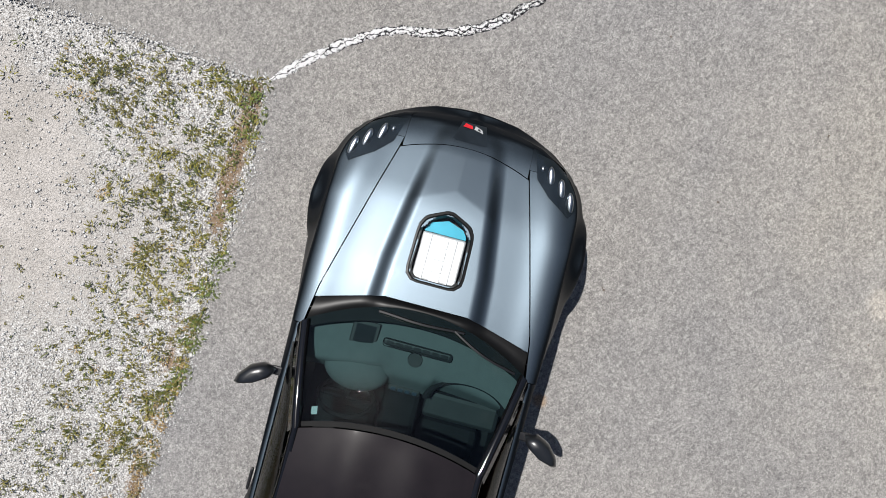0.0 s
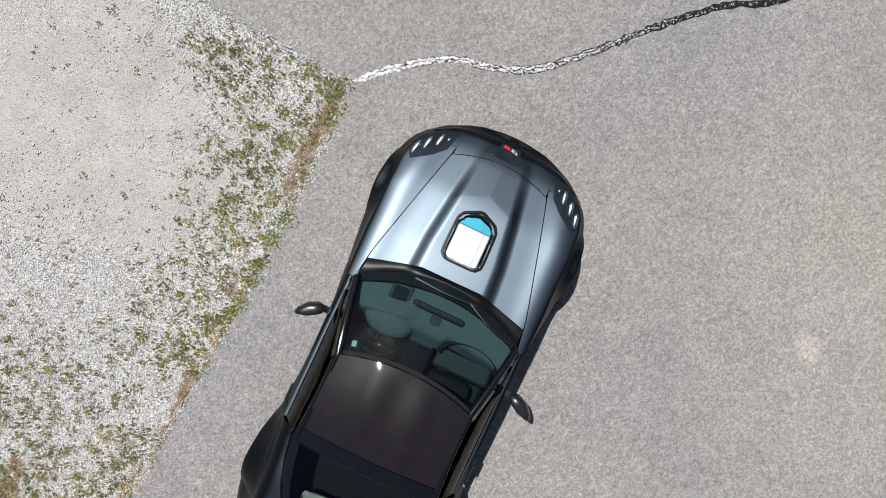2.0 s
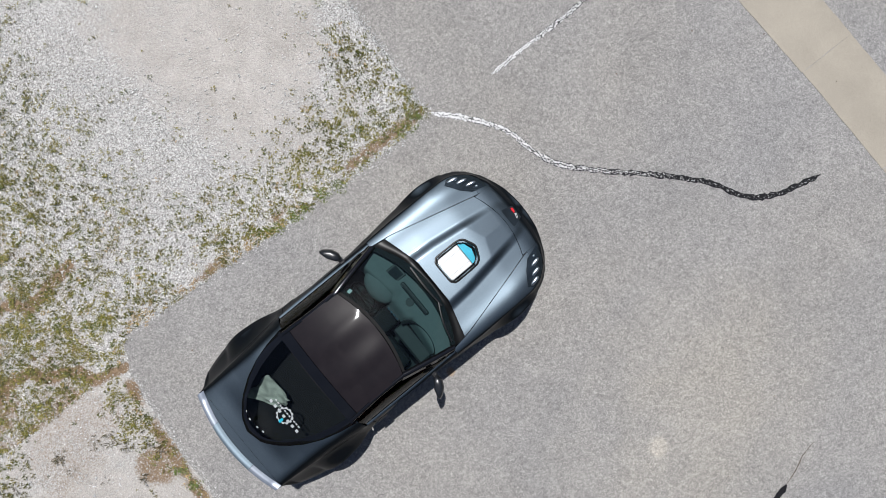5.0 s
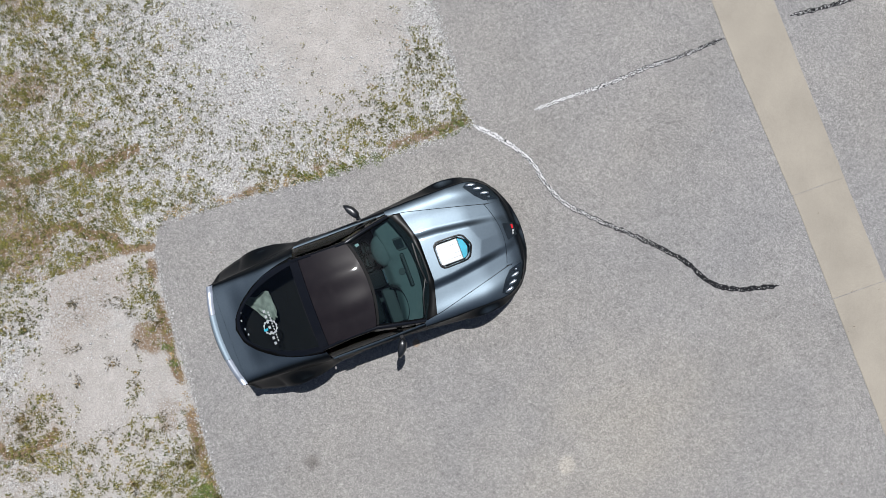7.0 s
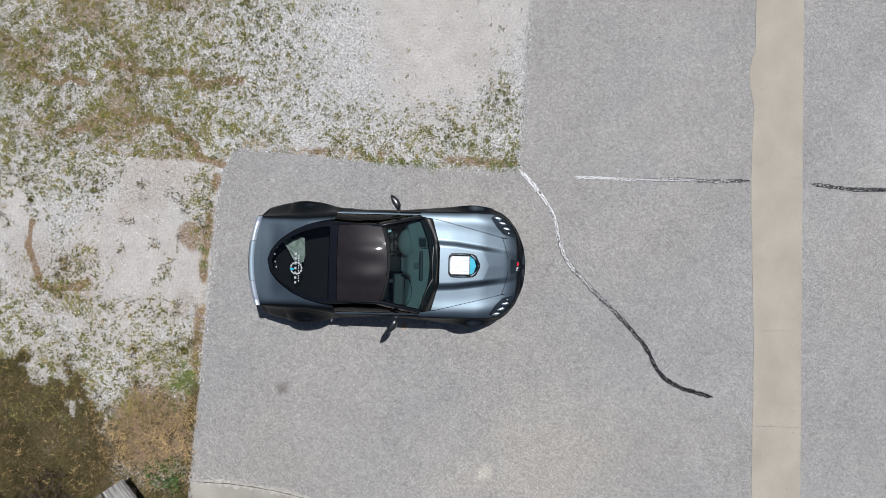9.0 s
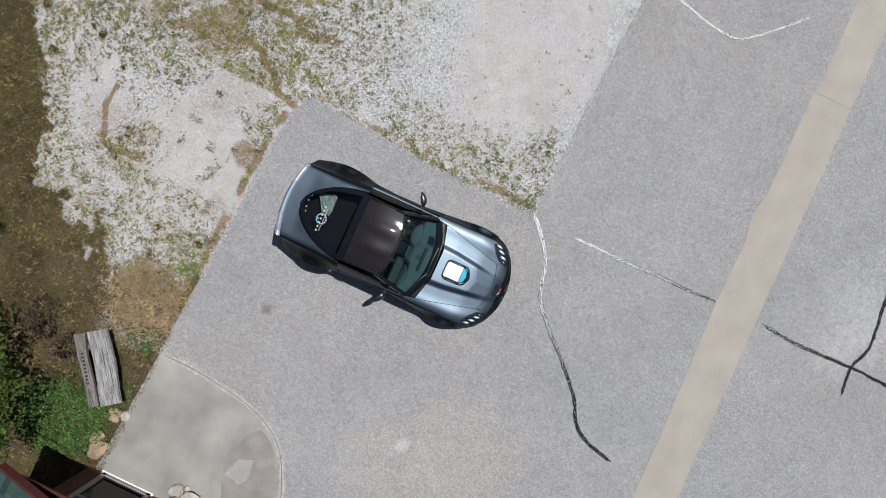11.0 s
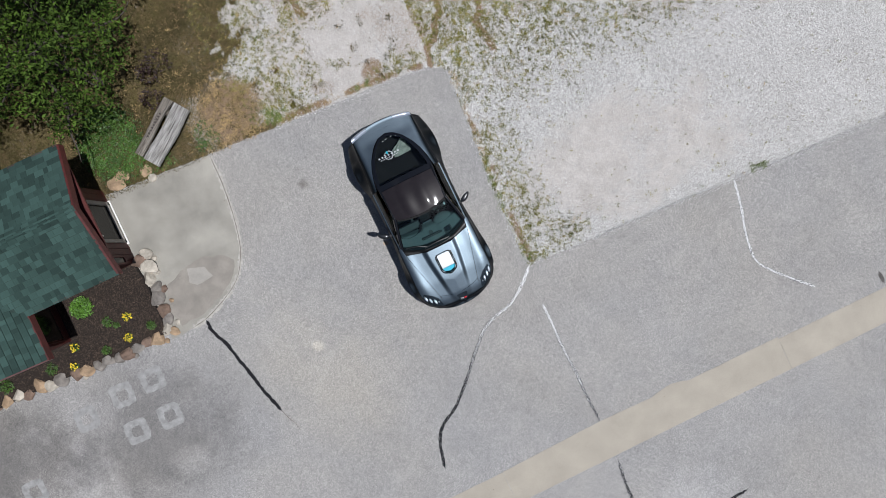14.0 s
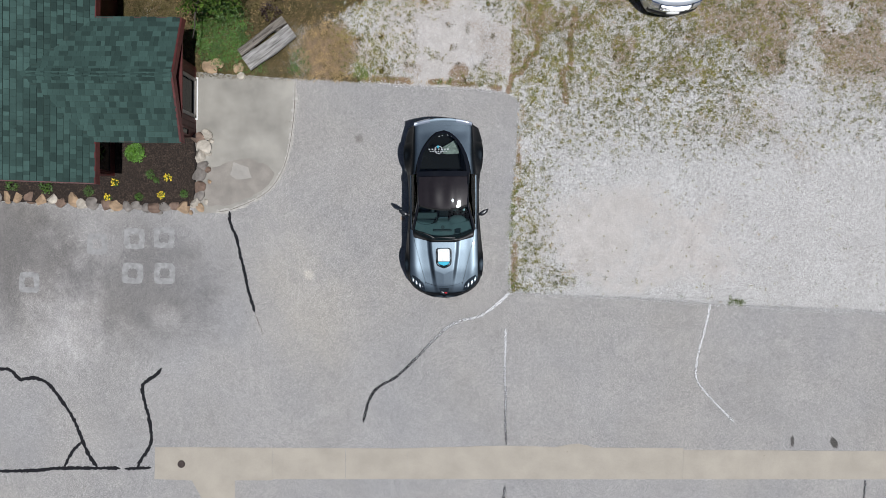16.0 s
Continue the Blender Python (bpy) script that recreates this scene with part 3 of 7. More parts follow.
def sealant_material(kind):
    """Sealant that has weathered from black to a cracked chalky white along its run."""
    m, nt, b = node_mat("weathered_sealant_%s" % "abcde"[kind])
    L, N = nt.links.new, nt.nodes.new
    tc = N("ShaderNodeTexCoord")
    sep = N("ShaderNodeSeparateXYZ")
    L(tc.outputs["Object"], sep.inputs[0])
    n = N("ShaderNodeTexNoise")
    n.inputs["Scale"].default_value = 42
    n.inputs["Detail"].default_value = 5
    n.inputs["Roughness"].default_value = 0.75
    L(tc.outputs["Object"], n.inputs["Vector"])
    # y runs from the fresh end to the worn end
    lo, hi, s0, s1 = {0: (-4.4, -2.0, -0.10, 0.13), 1: (-6.3, -2.6, -0.05, 0.12), 2: (-9.5, -6.8, -0.13, -0.02), 4: (-6.0, -2.0, 0.05, 0.11), 3: (5.0, 9.0, -0.25, -0.2)}[kind]
    mr = N("ShaderNodeMapRange")
    mr.inputs["From Min"].default_value, mr.inputs["From Max"].default_value = lo, hi
    mr.inputs["To Min"].default_value, mr.inputs["To Max"].default_value = s0, s1
    L(sep.outputs["Y"], mr.inputs["Value"])
    ad = N("ShaderNodeMath")
    ad.operation = "ADD"
    L(mr.outputs[0], ad.inputs[0])
    L(n.outputs["Fac"], ad.inputs[1])
    r = N("ShaderNodeValToRGB")
    r.color_ramp.elements[0].position, r.color_ramp.elements[1].position = 0.45, 0.56
    r.color_ramp.elements[0].color, r.color_ramp.elements[1].color = (0.012, 0.012, 0.014, 1), (0.66, 0.655, 0.65, 1)
    # the chalk thins out at the edges and is split along the middle
    at = N("ShaderNodeAttribute")
    at.attribute_name = "across"
    n2 = N("ShaderNodeTexNoise")
    n2.inputs["Scale"].default_value = 14
    n2.inputs["Detail"].default_value = 5
    L(tc.outputs["Object"], n2.inputs["Vector"])

    def math_node(op, a, c):
        q = N("ShaderNodeMath")
        q.operation = op
        for k, val in ((0, a), (1, c)):
            if isinstance(val, float):
                q.inputs[k].default_value = val
            else:
                L(val, q.inputs[k])
        return q.outputs[0]

    run = math_node("ADD", at.outputs["Fac"], math_node("MULTIPLY", math_node("SUBTRACT", n2.outputs["Fac"], 0.5), 3.0))
    split = math_node("MULTIPLY", math_node("MAXIMUM", math_node("SUBTRACT", 0.16, math_node("ABSOLUTE", run, 0.0)), 0.0), -2.0)
    rim = math_node("MULTIPLY", math_node("MAXIMUM", math_node("SUBTRACT", math_node("ABSOLUTE", at.outputs["Fac"], 0.0), 0.55), 0.0), -0.28)
    L(math_node("ADD", ad.outputs[0], math_node("ADD", split, rim)), r.inputs["Fac"])
    L(r.outputs["Color"], b.inputs["Base Color"])
    b.inputs["Roughness"].default_value = 0.8
    b.inputs["Specular IOR Level"].default_value = 0.15
    bp = N("ShaderNodeBump")
    bp.inputs["Strength"].default_value = 0.6
    bp.inputs["Distance"].default_value = 0.006
    L(n.outputs["Fac"], bp.inputs["Height"])
    L(bp.outputs["Normal"], b.inputs["Normal"])
    return m


ribbon("hairline_crack", [(-4.84, -2.71), (-4.76, -2.95), (-4.68, -3.1), (-4.63, -3.32)], 0.014, 0.0006, M_CRACK, asphalt, "thin open crack", 77, thick=0.0008, wob=0.8)
SEAL = [sealant_material(k) for k in range(5)]
for n, (pts, width, kind) in enumerate(LINES):
    ribbon("crack_seal", pts, width * (1.0 if kind == 3 else 0.82), 0.0008, SEAL[kind], asphalt, ("weathered chalky crack sealant", "weathered chalky crack sealant", "grey crack sealant", "black crack sealant", "speckled grey crack sealant")[kind], n, wob=0.4)

# pale square marks and stains left on the asphalt
M_MARK = mat("chalky_residue", (0.262, 0.258, 0.252), 0.9, var=0.2, scale=8, fine=70, fine_amt=0.35)
for n, (x, y) in enumerate([(-7.98, -0.87), (-7.21, -0.83), (-8.02, -1.76), (-7.19, -1.75), (-8.95, -1.02), (-10.73, -2.04)]):
    rng = random.Random(n + 40)
    verts = []
    for k in range(32):
        a = 2 * math.pi * k / 32
        c, d = math.cos(a), math.sin(a)
        q = (c ** 6 + d ** 6) ** (-1 / 6)
        for r in (0.27 + rng.uniform(-0.012, 0.012), 0.125 + rng.uniform(-0.02, 0.02)):
            verts.append((x + c * q * r, y + d * q * r, 0.0011))
    faces = [(2 * k, 2 * ((k + 1) % 32), 2 * ((k + 1) % 32) + 1, 2 * k + 1) for k in range(32)]
    mesh_ob("square_mark", verts, faces, M_MARK, asphalt, "pale square residue mark")


# ---- scatter helpers ----
def scatter_mesh(name, verts, faces_idx, material, label, category):
    me = bpy.data.meshes.new(name)
    nv, nf, k = len(verts), len(faces_idx), faces_idx.shape[1]
    me.vertices.add(nv)
    me.vertices.foreach_set("co", verts.astype(np.float32).ravel())
    me.loops.add(nf * k)
    me.loops.foreach_set("vertex_index", faces_idx.astype(np.int32).ravel())
    me.polygons.add(nf)
    me.polygons.foreach_set("loop_start", np.arange(0, nf * k, k, dtype=np.int32))
    me.polygons.foreach_set("loop_total", np.full(nf, k, dtype=np.int32))
    me.update(calc_edges=True)
    me.validate()
    me.materials.append(material)
    return tagged(new(name, me), label, category, kind="stuff")


def leaves(centres, n_each, size, spread, rs, up=0.6, length=1.6, tip=0.45):
    """Leaf quads, folded flat, at random turns round the given places."""
    c = np.repeat(centres, n_each, 0)
    n = len(c)
    sp = np.repeat(spread, n_each)[:, None] if np.ndim(spread) else spread
    p = c + rs.normal(0, 1, (n, 3)) * sp * np.array([1, 1, 0.6])
    d = rs.normal(0, 1, (n, 3))
    d[:, 2] = d[:, 2] * (1 - up)
    d /= np.linalg.norm(d, axis=1)[:, None]
    nrm = np.c_[rs.normal(0, tip, (n, 2)), np.ones(n)]
    s = np.cross(d, nrm)
    s /= np.linalg.norm(s, axis=1)[:, None]
    sz = size * rs.uniform(0.6, 1.3, (n, 1))
    a, b = p - d * sz * length / 2, p + d * sz * length / 2
    m1, m2 = p + s * sz * 0.38, p - s * sz * 0.38
    v = np.stack([a, m1, b, m2], 1).reshape(-1, 3)
    return v, np.arange(4 * n).reshape(-1, 4)


def blades(xy, z, n_each, h, w, spread, rs, lean=1.0):
    """Grass or weed blades: one bent triangle pair each, lying outwards."""
    c = np.repeat(xy, n_each, 0)
    n = len(c)
    a = rs.uniform(0, 2 * np.pi, n)
    r = (np.repeat(spread, n_each) if np.ndim(spread) else spread) * np.sqrt(rs.rand(n))
    h = np.repeat(h, n_each) if np.ndim(h) else h
    root = np.c_[c[:, 0] + np.cos(a) * r, c[:, 1] + np.sin(a) * r, np.full(n, z)]
    a2 = a + rs.normal(0, 0.7, n)
    hh = h * rs.uniform(0.5, 1.4, n)
    out = np.c_[np.cos(a2), np.sin(a2)] * (hh * lean)[:, None]
    tip = root + np.c_[out, hh * 0.55]
    mid = root + np.c_[out * 0.45, hh * 0.5]
    s = np.c_[-np.sin(a2), np.cos(a2), np.zeros(n)] * (w * rs.uniform(0.6, 1.4, n))[:, None]
    v = np.stack([root, mid + s, tip, mid - s], 1).reshape(-1, 3)
    return v, np.arange(4 * n).reshape(-1, 4)


def sample(density, x0, x1, y0, y1, n, rs):
    x, y = rs.uniform(x0, x1, n), rs.uniform(y0, y1, n)
    keep = rs.rand(n) < density(x, y)
    return np.c_[x[keep], y[keep]]


def on_gravel(x, y):
    """1 on the open lot, 0 on asphalt."""
    right = (x > np.interp(y, [-2.1, -1.2, 0, 1, 2.8, 2.95], [1.68, 1.61, 1.67, 1.73, 1.82, 1.46])) & (y > -2.06 - 0.04 * (x - 1.7))
    left = (x <= 1.86) & (y > 3.09 + np.clip(-x, 0, 5) * 0.035)
    return (right | left).astype(float)


M_TUFT = mat("green_tuft", (0.115, 0.15, 0.034), 0.7, var=0.35, scale=3, rand=0.9, island=True)
rs = np.random.RandomState(7)
# loose stones
pts = sample(lambda x, y: on_gravel(x, y) * (1 - turf_amount(x, y)) * (0.35 + 0.65 * np.exp(-((x - 2.5) ** 2 + (y - 0.5) ** 2) / 14)) * (1 - 0.75 * blob(x, y, 4.9, -0.5, 3.2, 1.6)), -2.5, 11, -2.6, 9, 150000, rs)
# some of it carried onto the asphalt edge
lines = [EDGE_R[1:] + PAD_RIGHT[:1], PAD_RIGHT, PAD_TOP[:6]]
loose = []
for line in lines:
    for (ax, ay), (bx, by) in zip(line, line[1:]):
        m = int(math.hypot(bx - ax, by - ay) * 260)
        k = rs.rand(m)
        loose.append(np.c_[ax + (bx - ax) * k, ay + (by - ay) * k] + rs.normal(0, 0.038, (m, 2)))
loose = np.concatenate(loose)
spill = np.r_[np.zeros(len(pts), bool), np.ones(len(loose), bool)]
pts = np.r_[pts, loose]
n = len(pts)
octa = np.array([(1, 0, 0), (0, 1, 0), (-1, 0, 0), (0, -1, 0), (0, 0, 1), (0, 0, -1)], float)
tri = np.array([(0, 1, 4), (1, 2, 4), (2, 3, 4), (3, 0, 4), (1, 0, 5), (2, 1, 5), (3, 2, 5), (0, 3, 5)])
sz = rs.gamma(4.0, 0.0015, n) + 0.0025
ang = rs.uniform(0, 6.28, n)
v = octa[None] * (sz[:, None, None] * rs.uniform(0.55, 1.25, (n, 6, 1)))
v[:, :, 2] *= 0.42
ca, sa = np.cos(ang)[:, None], np.sin(ang)[:, None]
v = np.stack([v[:, :, 0] * ca - v[:, :, 1] * sa, v[:, :, 0] * sa + v[:, :, 1] * ca, v[:, :, 2]], -1)
v += np.c_[pts, np.where(spill, 0.001, -0.007)][:, None]
f = (tri[None] + 6 * np.arange(n)[:, None, None]).reshape(-1, 3)
scatter_mesh("gravel", v.reshape(-1, 3), f, M_STONE, "loose pale crushed limestone stones on the lot", "gravel")

# weeds
for count, colour, label in ((150000, M_WEED, "low olive green weeds growing through the gravel"), (55000, M_WEED_DARK, "small dark green weed rosettes in the gravel")):
    pts = sample(lambda x, y: on_gravel(x, y) * weed_amount(x, y) * (1 - 0.7 * turf_amount(x, y)), -3, 11.5, -2.6, 9.5, count, rs)
    k = rs.gamma(3.0, 0.33, len(pts)).clip(0.4, 2.4)
    v, f = blades(pts, -0.006, 8, 0.021 * k, 0.0052, 0.017 * k, rs)
    scatter_mesh("weeds", v, f, colour, label, "weeds")
# straw-coloured dead tufts
pts = sample(lambda x, y: on_gravel(x, y) * np.clip(0.10 * weed_amount(x, y) + 0.5 * near_line(x, y, [(1.9, 2.6), (1.8, 1.4), (1.76, 0.3)], 0.2) * sstep(0.45, 0.6, value_noise(x, y, 1.7, 71)) + 0.5 * near_line(x, y, [(1.2, 3.1), (0, 3.2), (-2, 3.25)], 0.15) * sstep(0.4, 0.6, value_noise(x, y, 1.7, 73)), 0, 1), -3, 11.5, -2.6, 9.5, 60000, rs)
v, f = blades(pts, -0.006, 9, 0.03, 0.004, 0.02, rs)
scatter_mesh("dead_weeds", v, f, M_DRY, "straw-coloured dead tufts along the asphalt edge", "weeds")
# green tufts at the asphalt edge
tufts = np.array([(1.72, 0.05), (1.7, -0.1), (1.68, -0.35), (1.72, 0.35), (1.66, -0.6), (7.2, -2.21), (7.35, -2.22), (7.45, -2.23), (1.75, -1.9), (1.72, -1.7), (-2.2, 3.35), (-2.3, 3.45), (-2.15, 3.5), (-2.3, 3.6), (-2.05, 3.4), (-2.25, 3.25), (-2.1, 3.3), (-2.2, 3.45), (-2.35, 3.35), (-2.0, 3.3), (-2.12, 3.42), (-2.28, 3.55), (-1.9, 3.45), (-0.2, 3.22), (0.05, 3.2)])
tufts = np.repeat(tufts, 10, 0) + rs.normal(0, 0.045, (len(tufts) * 10, 2))
v, f = blades(tufts, -0.006, 9, 0.032, 0.005, 0.025, rs)
scatter_mesh("grass_tufts", v, f, M_TUFT, "bright green grass tufts at the asphalt edge", "grass")
# dying lawn
gold = lambda x, y: blob(x, y, -3.05, 3.95, 1.25, 1.25)
pts = sample(lambda x, y: on_gravel(x, y) * turf_amount(x, y) * (0.85 - 0.6 * gold(x, y)), -9, 1.5, 3.2, 12, 60000, rs)
v, f = blades(pts, -0.006, 7, 0.055, 0.0032, 0.035, rs)
M_LAWN = mat("half_dead_lawn", (0.074, 0.062, 0.023), 0.8, var=0.5, scale=1.2, rand=1.2, island=True, spec=0.2)
scatter_mesh("lawn", v, f, M_LAWN, "half dead brown and olive lawn", "grass")
pts = sample(lambda x, y: on_gravel(x, y) * turf_amount(x, y) * (0.12 + 0.85 * gold(x, y)), -7, 1.5, 3.2, 12, 30000, rs)
v, f = blades(pts, -0.006, 7, 0.055, 0.0032, 0.035, rs)
scatter_mesh("dry_grass", v, f, M_DRY, "golden dry grass beside the asphalt", "grass")

# unseen tree ring, added to keep bright horizon sky out of the paint's reflections
def far_woods():
    rng = np.random.RandomState(77)
    n = 13000
    a = rng.uniform(0, 2 * np.pi, n)
    ridge = 14 + 3.5 * np.sin(a * 5) + 2.0 * np.sin(a * 13 + 1) + 1.5 * np.sin(a * 29)
    r = 30 + rng.uniform(0, 9, n)
    z = rng.uniform(0.0, 1.0, n) ** 0.8 * ridge
    c = np.c_[np.cos(a) * r, np.sin(a) * r, z]
    v, f = leaves(c, 7, 0.9, 0.7, rng, up=0.3, length=1.2)
    return scatter_mesh("far_woods", v, f, M_LEAF, "unseen ring of dark green trees added to darken reflections", "woods")


far_woods()

# crumbs and leaf bits on the asphalt
rs = np.random.RandomState(31)
pts = np.c_[rs.uniform(-11, 10, 110), rs.uniform(-9, 2.8, 110)]
pts = pts[(pts[:, 0] < 1.5) | (pts[:, 1] < -2.6)]
pts = pts[(pts[:, 0] > -5.8) | (pts[:, 1] < -0.4)]
v, f = leaves(np.c_[pts, np.full(len(pts), 0.008)], 2, 0.016, 0.006, rs, up=0.9, length=1.3)
scatter_mesh("debris", v, f, M_BARK, "small dark crumbs and leaf bits on the asphalt", "debris")


# ---- house with a green shingle roof ----
EAVE_Z, PITCH = 2.25, 0.33
GX0, GX1, GY0, GY1 = -8.99, -5.76, 1.29, 3.95       # gable wing in plan
GYM = (GY0 + GY1) / 2
MAIN_X = -7.66                                        # eave of the main roof
MAIN_Y0 = 0.36


def roof_main_z(x):
    return EAVE_Z + (MAIN_X - x) * PITCH


def roof_wing_z(y):
    return EAVE_Z + (min(y - GY0, GY1 - y)) * PITCH


def build_house():
    house = thing("house", "low house with dark red walls and a green shingle roof", "house", at=(0, 0, 0))
    t = 0.06
    # walls
    def wall(x0, x1, y0, y1, z1, z0=0.0):
        return part("wall", box_bm(x0, x1, y0, y1, z0, z1), M_RED, house, "oxblood painted board wall")

    wall(-6.52, -6.40, 1.72, 2.24, 2.32)
    wall(-6.52, -6.40, 3.20, 3.52, 2.32)
    wall(-6.52, -6.40, 2.24, 3.20, 2.5, 2.08)
    wall(-8.6, -6.52, 3.42, 3.52, 2.3)
    wall(-8.6, -6.52, 1.72, 1.82, 2.3)
    wall(-8.56, -8.44, 0.72, 1.72, 2.42)
    wall(-8.56, -8.44, 3.52, 9.0, 2.42)
    wall(-16, -8.56, 0.72, 0.84, 2.42)
    wall(-16, -8.56, 8.9, 9.0, 2.42)
    wall(-16.1, -16.0, 0.72, 9.0, 4.8)
    # board battens on the end wall
    for y in (1.8, 1.95, 2.1, 3.28, 3.42):
        part("batten", box_bm(-6.405, -6.385, y - 0.015, y + 0.015, 0.02, 2.3, 0.003), M_RED, house)
    # glazed door with a beige frame and a white sill
    door = part("glazed_door", box_bm(-6.47, -6.43, 2.26, 3.18, 0.06, 2.06), glass("door_glass", (0.12, 0.13, 0.13)), house, "dark glazed door in a beige frame")
    for y0, y1, z0, z1 in ((2.22, 2.30, 0.03, 2.10), (3.14, 3.22, 0.03, 2.10), (2.22, 3.22, 2.06, 2.14), (2.22, 3.22, 0.02, 0.12), (2.3, 3.14, 0.98, 1.03)):
        part("door_frame", box_bm(-6.43, -6.37, y0, y1, z0, z1, 0.006), M_FRAME, door, "beige door frame")
    part("door_sill", box_bm(-6.40, -6.345, 2.18, 3.26, 0.008, 0.04, 0.006), M_WHITE, door, "white sill")
    part("door_handle", box_bm(-6.37, -6.33, 2.34, 2.37, 0.95, 1.1, 0.006), M_CHROME_DOOR, door)
    # window in the nook and on the end wall
    for x, y0, y1, z0, z1 in ((-8.43, 0.82, 1.55, 0.35, 2.1), (-6.39, 1.74, 1.86, 0.5, 1.9)):
        wdw = part("window", box_bm(x, x + 0.01, y0, y1, z0, z1), M_DARKPANE, house, "black window pane in the shade")
        for a, c, e, g in ((y0 - 0.05, y0, z0, z1), (y1, y1 + 0.05, z0, z1), (y0 - 0.05, y1 + 0.05, z1, z1 + 0.05), (y0 - 0.05, y1 + 0.05, z0 - 0.05, z0)):
            part("window_frame", box_bm(x, x + 0.03, a, c, e, g, 0.004), M_RED, wdw)
    # roof decks
    def deck(name, quad, label):
        bm = bmesh.new()
        top = [bm.verts.new(p) for p in quad]
        low = [bm.verts.new((p[0], p[1], p[2] - t)) for p in quad]
        bm.faces.new(top)
        bm.faces.new(low[::-1])
        for i in range(len(quad)):
            j = (i + 1) % len(quad)
            bm.faces.new((top[i], low[i], low[j], top[j]))
        bmesh.ops.recalc_face_normals(bm, faces=bm.faces[:])
        return part(name, bm, M_FELT, house, label)

    VX = MAIN_X - (GYM - GY0)
    zr = roof_wing_z(GYM)
    south = deck("roof", [(GX1, GY0, EAVE_Z), (GX1, GYM, zr), (VX, GYM, zr), (MAIN_X, GY0, EAVE_Z)], "green asphalt shingle roof slope")
    north = deck("roof", [(GX1, GY1, EAVE_Z), (MAIN_X, GY1, EAVE_Z), (VX, GYM, zr), (GX1, GYM, zr)], "green asphalt shingle roof slope")
    X2 = -13.5
    main = deck("roof", [(MAIN_X, MAIN_Y0, EAVE_Z), (MAIN_X, GY0, EAVE_Z), (VX, GYM, zr), (MAIN_X, GY1, EAVE_Z), (MAIN_X, 9.3, EAVE_Z), (X2, 9.3, roof_main_z(X2)), (X2, MAIN_Y0, roof_main_z(X2))], "green asphalt shingle roof slope")
    deck("roof", [(X2, MAIN_Y0, roof_main_z(X2)), (X2, 9.3, roof_main_z(X2)), (-17, 9.3, roof_main_z(X2) - 1.15), (-17, MAIN_Y0, roof_main_z(X2) - 1.15)], "far roof slope")
    # red barge boards and eave boards
    def board(a, c, w=0.03, h=0.15):
        a, c = Vector(a), Vector(c)
        d = (c - a).normalized()
        sd = Vector((-d.y, d.x, 0)).normalized() * w
        bm = bmesh.new()
        q = []
        for p in (a, c):
            for o, dz in ((Vector(), 0.012), (sd, 0.012), (sd, -h), (Vector(), -h)):
                q.append(bm.verts.new(p + o + Vector((0, 0, dz))))
        for f in ((0, 1, 5, 4), (1, 2, 6, 5), (2, 3, 7, 6), (3, 0, 4, 7), (0, 3, 2, 1), (4, 5, 6, 7)):
            bm.faces.new([q[i] for i in f])
        bmesh.ops.recalc_face_normals(bm, faces=bm.faces[:])
        part("barge_board", bm, M_RED, house, "oxblood painted barge board")

    board((GX1 + 0.045, GYM, zr), (GX1 + 0.045, GY0 - 0.02, EAVE_Z), -0.045)
    board((GX1 + 0.045, GY1 + 0.02, EAVE_Z), (GX1 + 0.045, GYM, zr), -0.045)
    board((MAIN_X, GY0 - 0.015, EAVE_Z), (GX1, GY0 - 0.015, EAVE_Z), 0.015, 0.1)
    board((GX1, GY1, EAVE_Z), (MAIN_X, GY1, EAVE_Z), -0.02, 0.1)
    board((MAIN_X + 0.04, GY0, EAVE_Z), (MAIN_X + 0.04, MAIN_Y0 - 0.02, EAVE_Z), -0.04)
    board((MAIN_X + 0.04, 9.3, EAVE_Z), (MAIN_X + 0.04, GY1, EAVE_Z), -0.04)
    board((MAIN_X, MAIN_Y0 - 0.02, EAVE_Z), (X2, MAIN_Y0 - 0.02, roof_main_z(X2)), -0.02, 0.12)
    # soffit of the wing, dark
    part("soffit", box_bm(-6.5, GX1, GY0 + 0.05, GY1 - 0.05, EAVE_Z - 0.12, EAVE_Z - 0.08), M_RED, house)
    return house, south, north, main


M_FRAME = mat("beige_door_frame", (0.27, 0.245, 0.215), 0.6, var=0.15, scale=6)
M_FELT = mat("roofing_felt", (0.02, 0.04, 0.033), 0.95, var=0.2)
M_DARKPANE = mat("dark_pane", (0.006, 0.006, 0.007), 0.08, var=0.1)
M_CHROME_DOOR = mat("steel_handle", (0.5, 0.5, 0.5), 0.3, metal=1.0, var=0.05)
house, roof_s, roof_n, roof_m = build_house()

# ---- planting bed with its stone edging ----
BED = [(-6.45, 1.75), (-6.35, 1.3), (-6.4, 0.2), (-6.55, -0.02), (-16, 0.1), (-16, 0.9), (-8.44, 0.9), (-8.44, 1.9), (-6.45, 1.9)]
tagged(slab("mulch_bed", rough_line(BED, 0.12, 0.01, 12, closed=True), -0.02, 0.10, M_MULCH), "dark brown bark mulch planting bed", "mulch bed", kind="structure")
rs = np.random.RandomState(19)
pts = np.c_[rs.uniform(-8.4, -6.4, 7000), rs.uniform(-0.02, 1.8, 7000)]
pts = np.r_[pts, np.c_[rs.uniform(-11.8, -8.4, 3500), rs.uniform(0.05, 0.8, 3500)]]
v, f = leaves(np.c_[pts, np.full(len(pts), 0.105)], 1, 0.02, 0.006, rs, up=0.85, length=2.6)
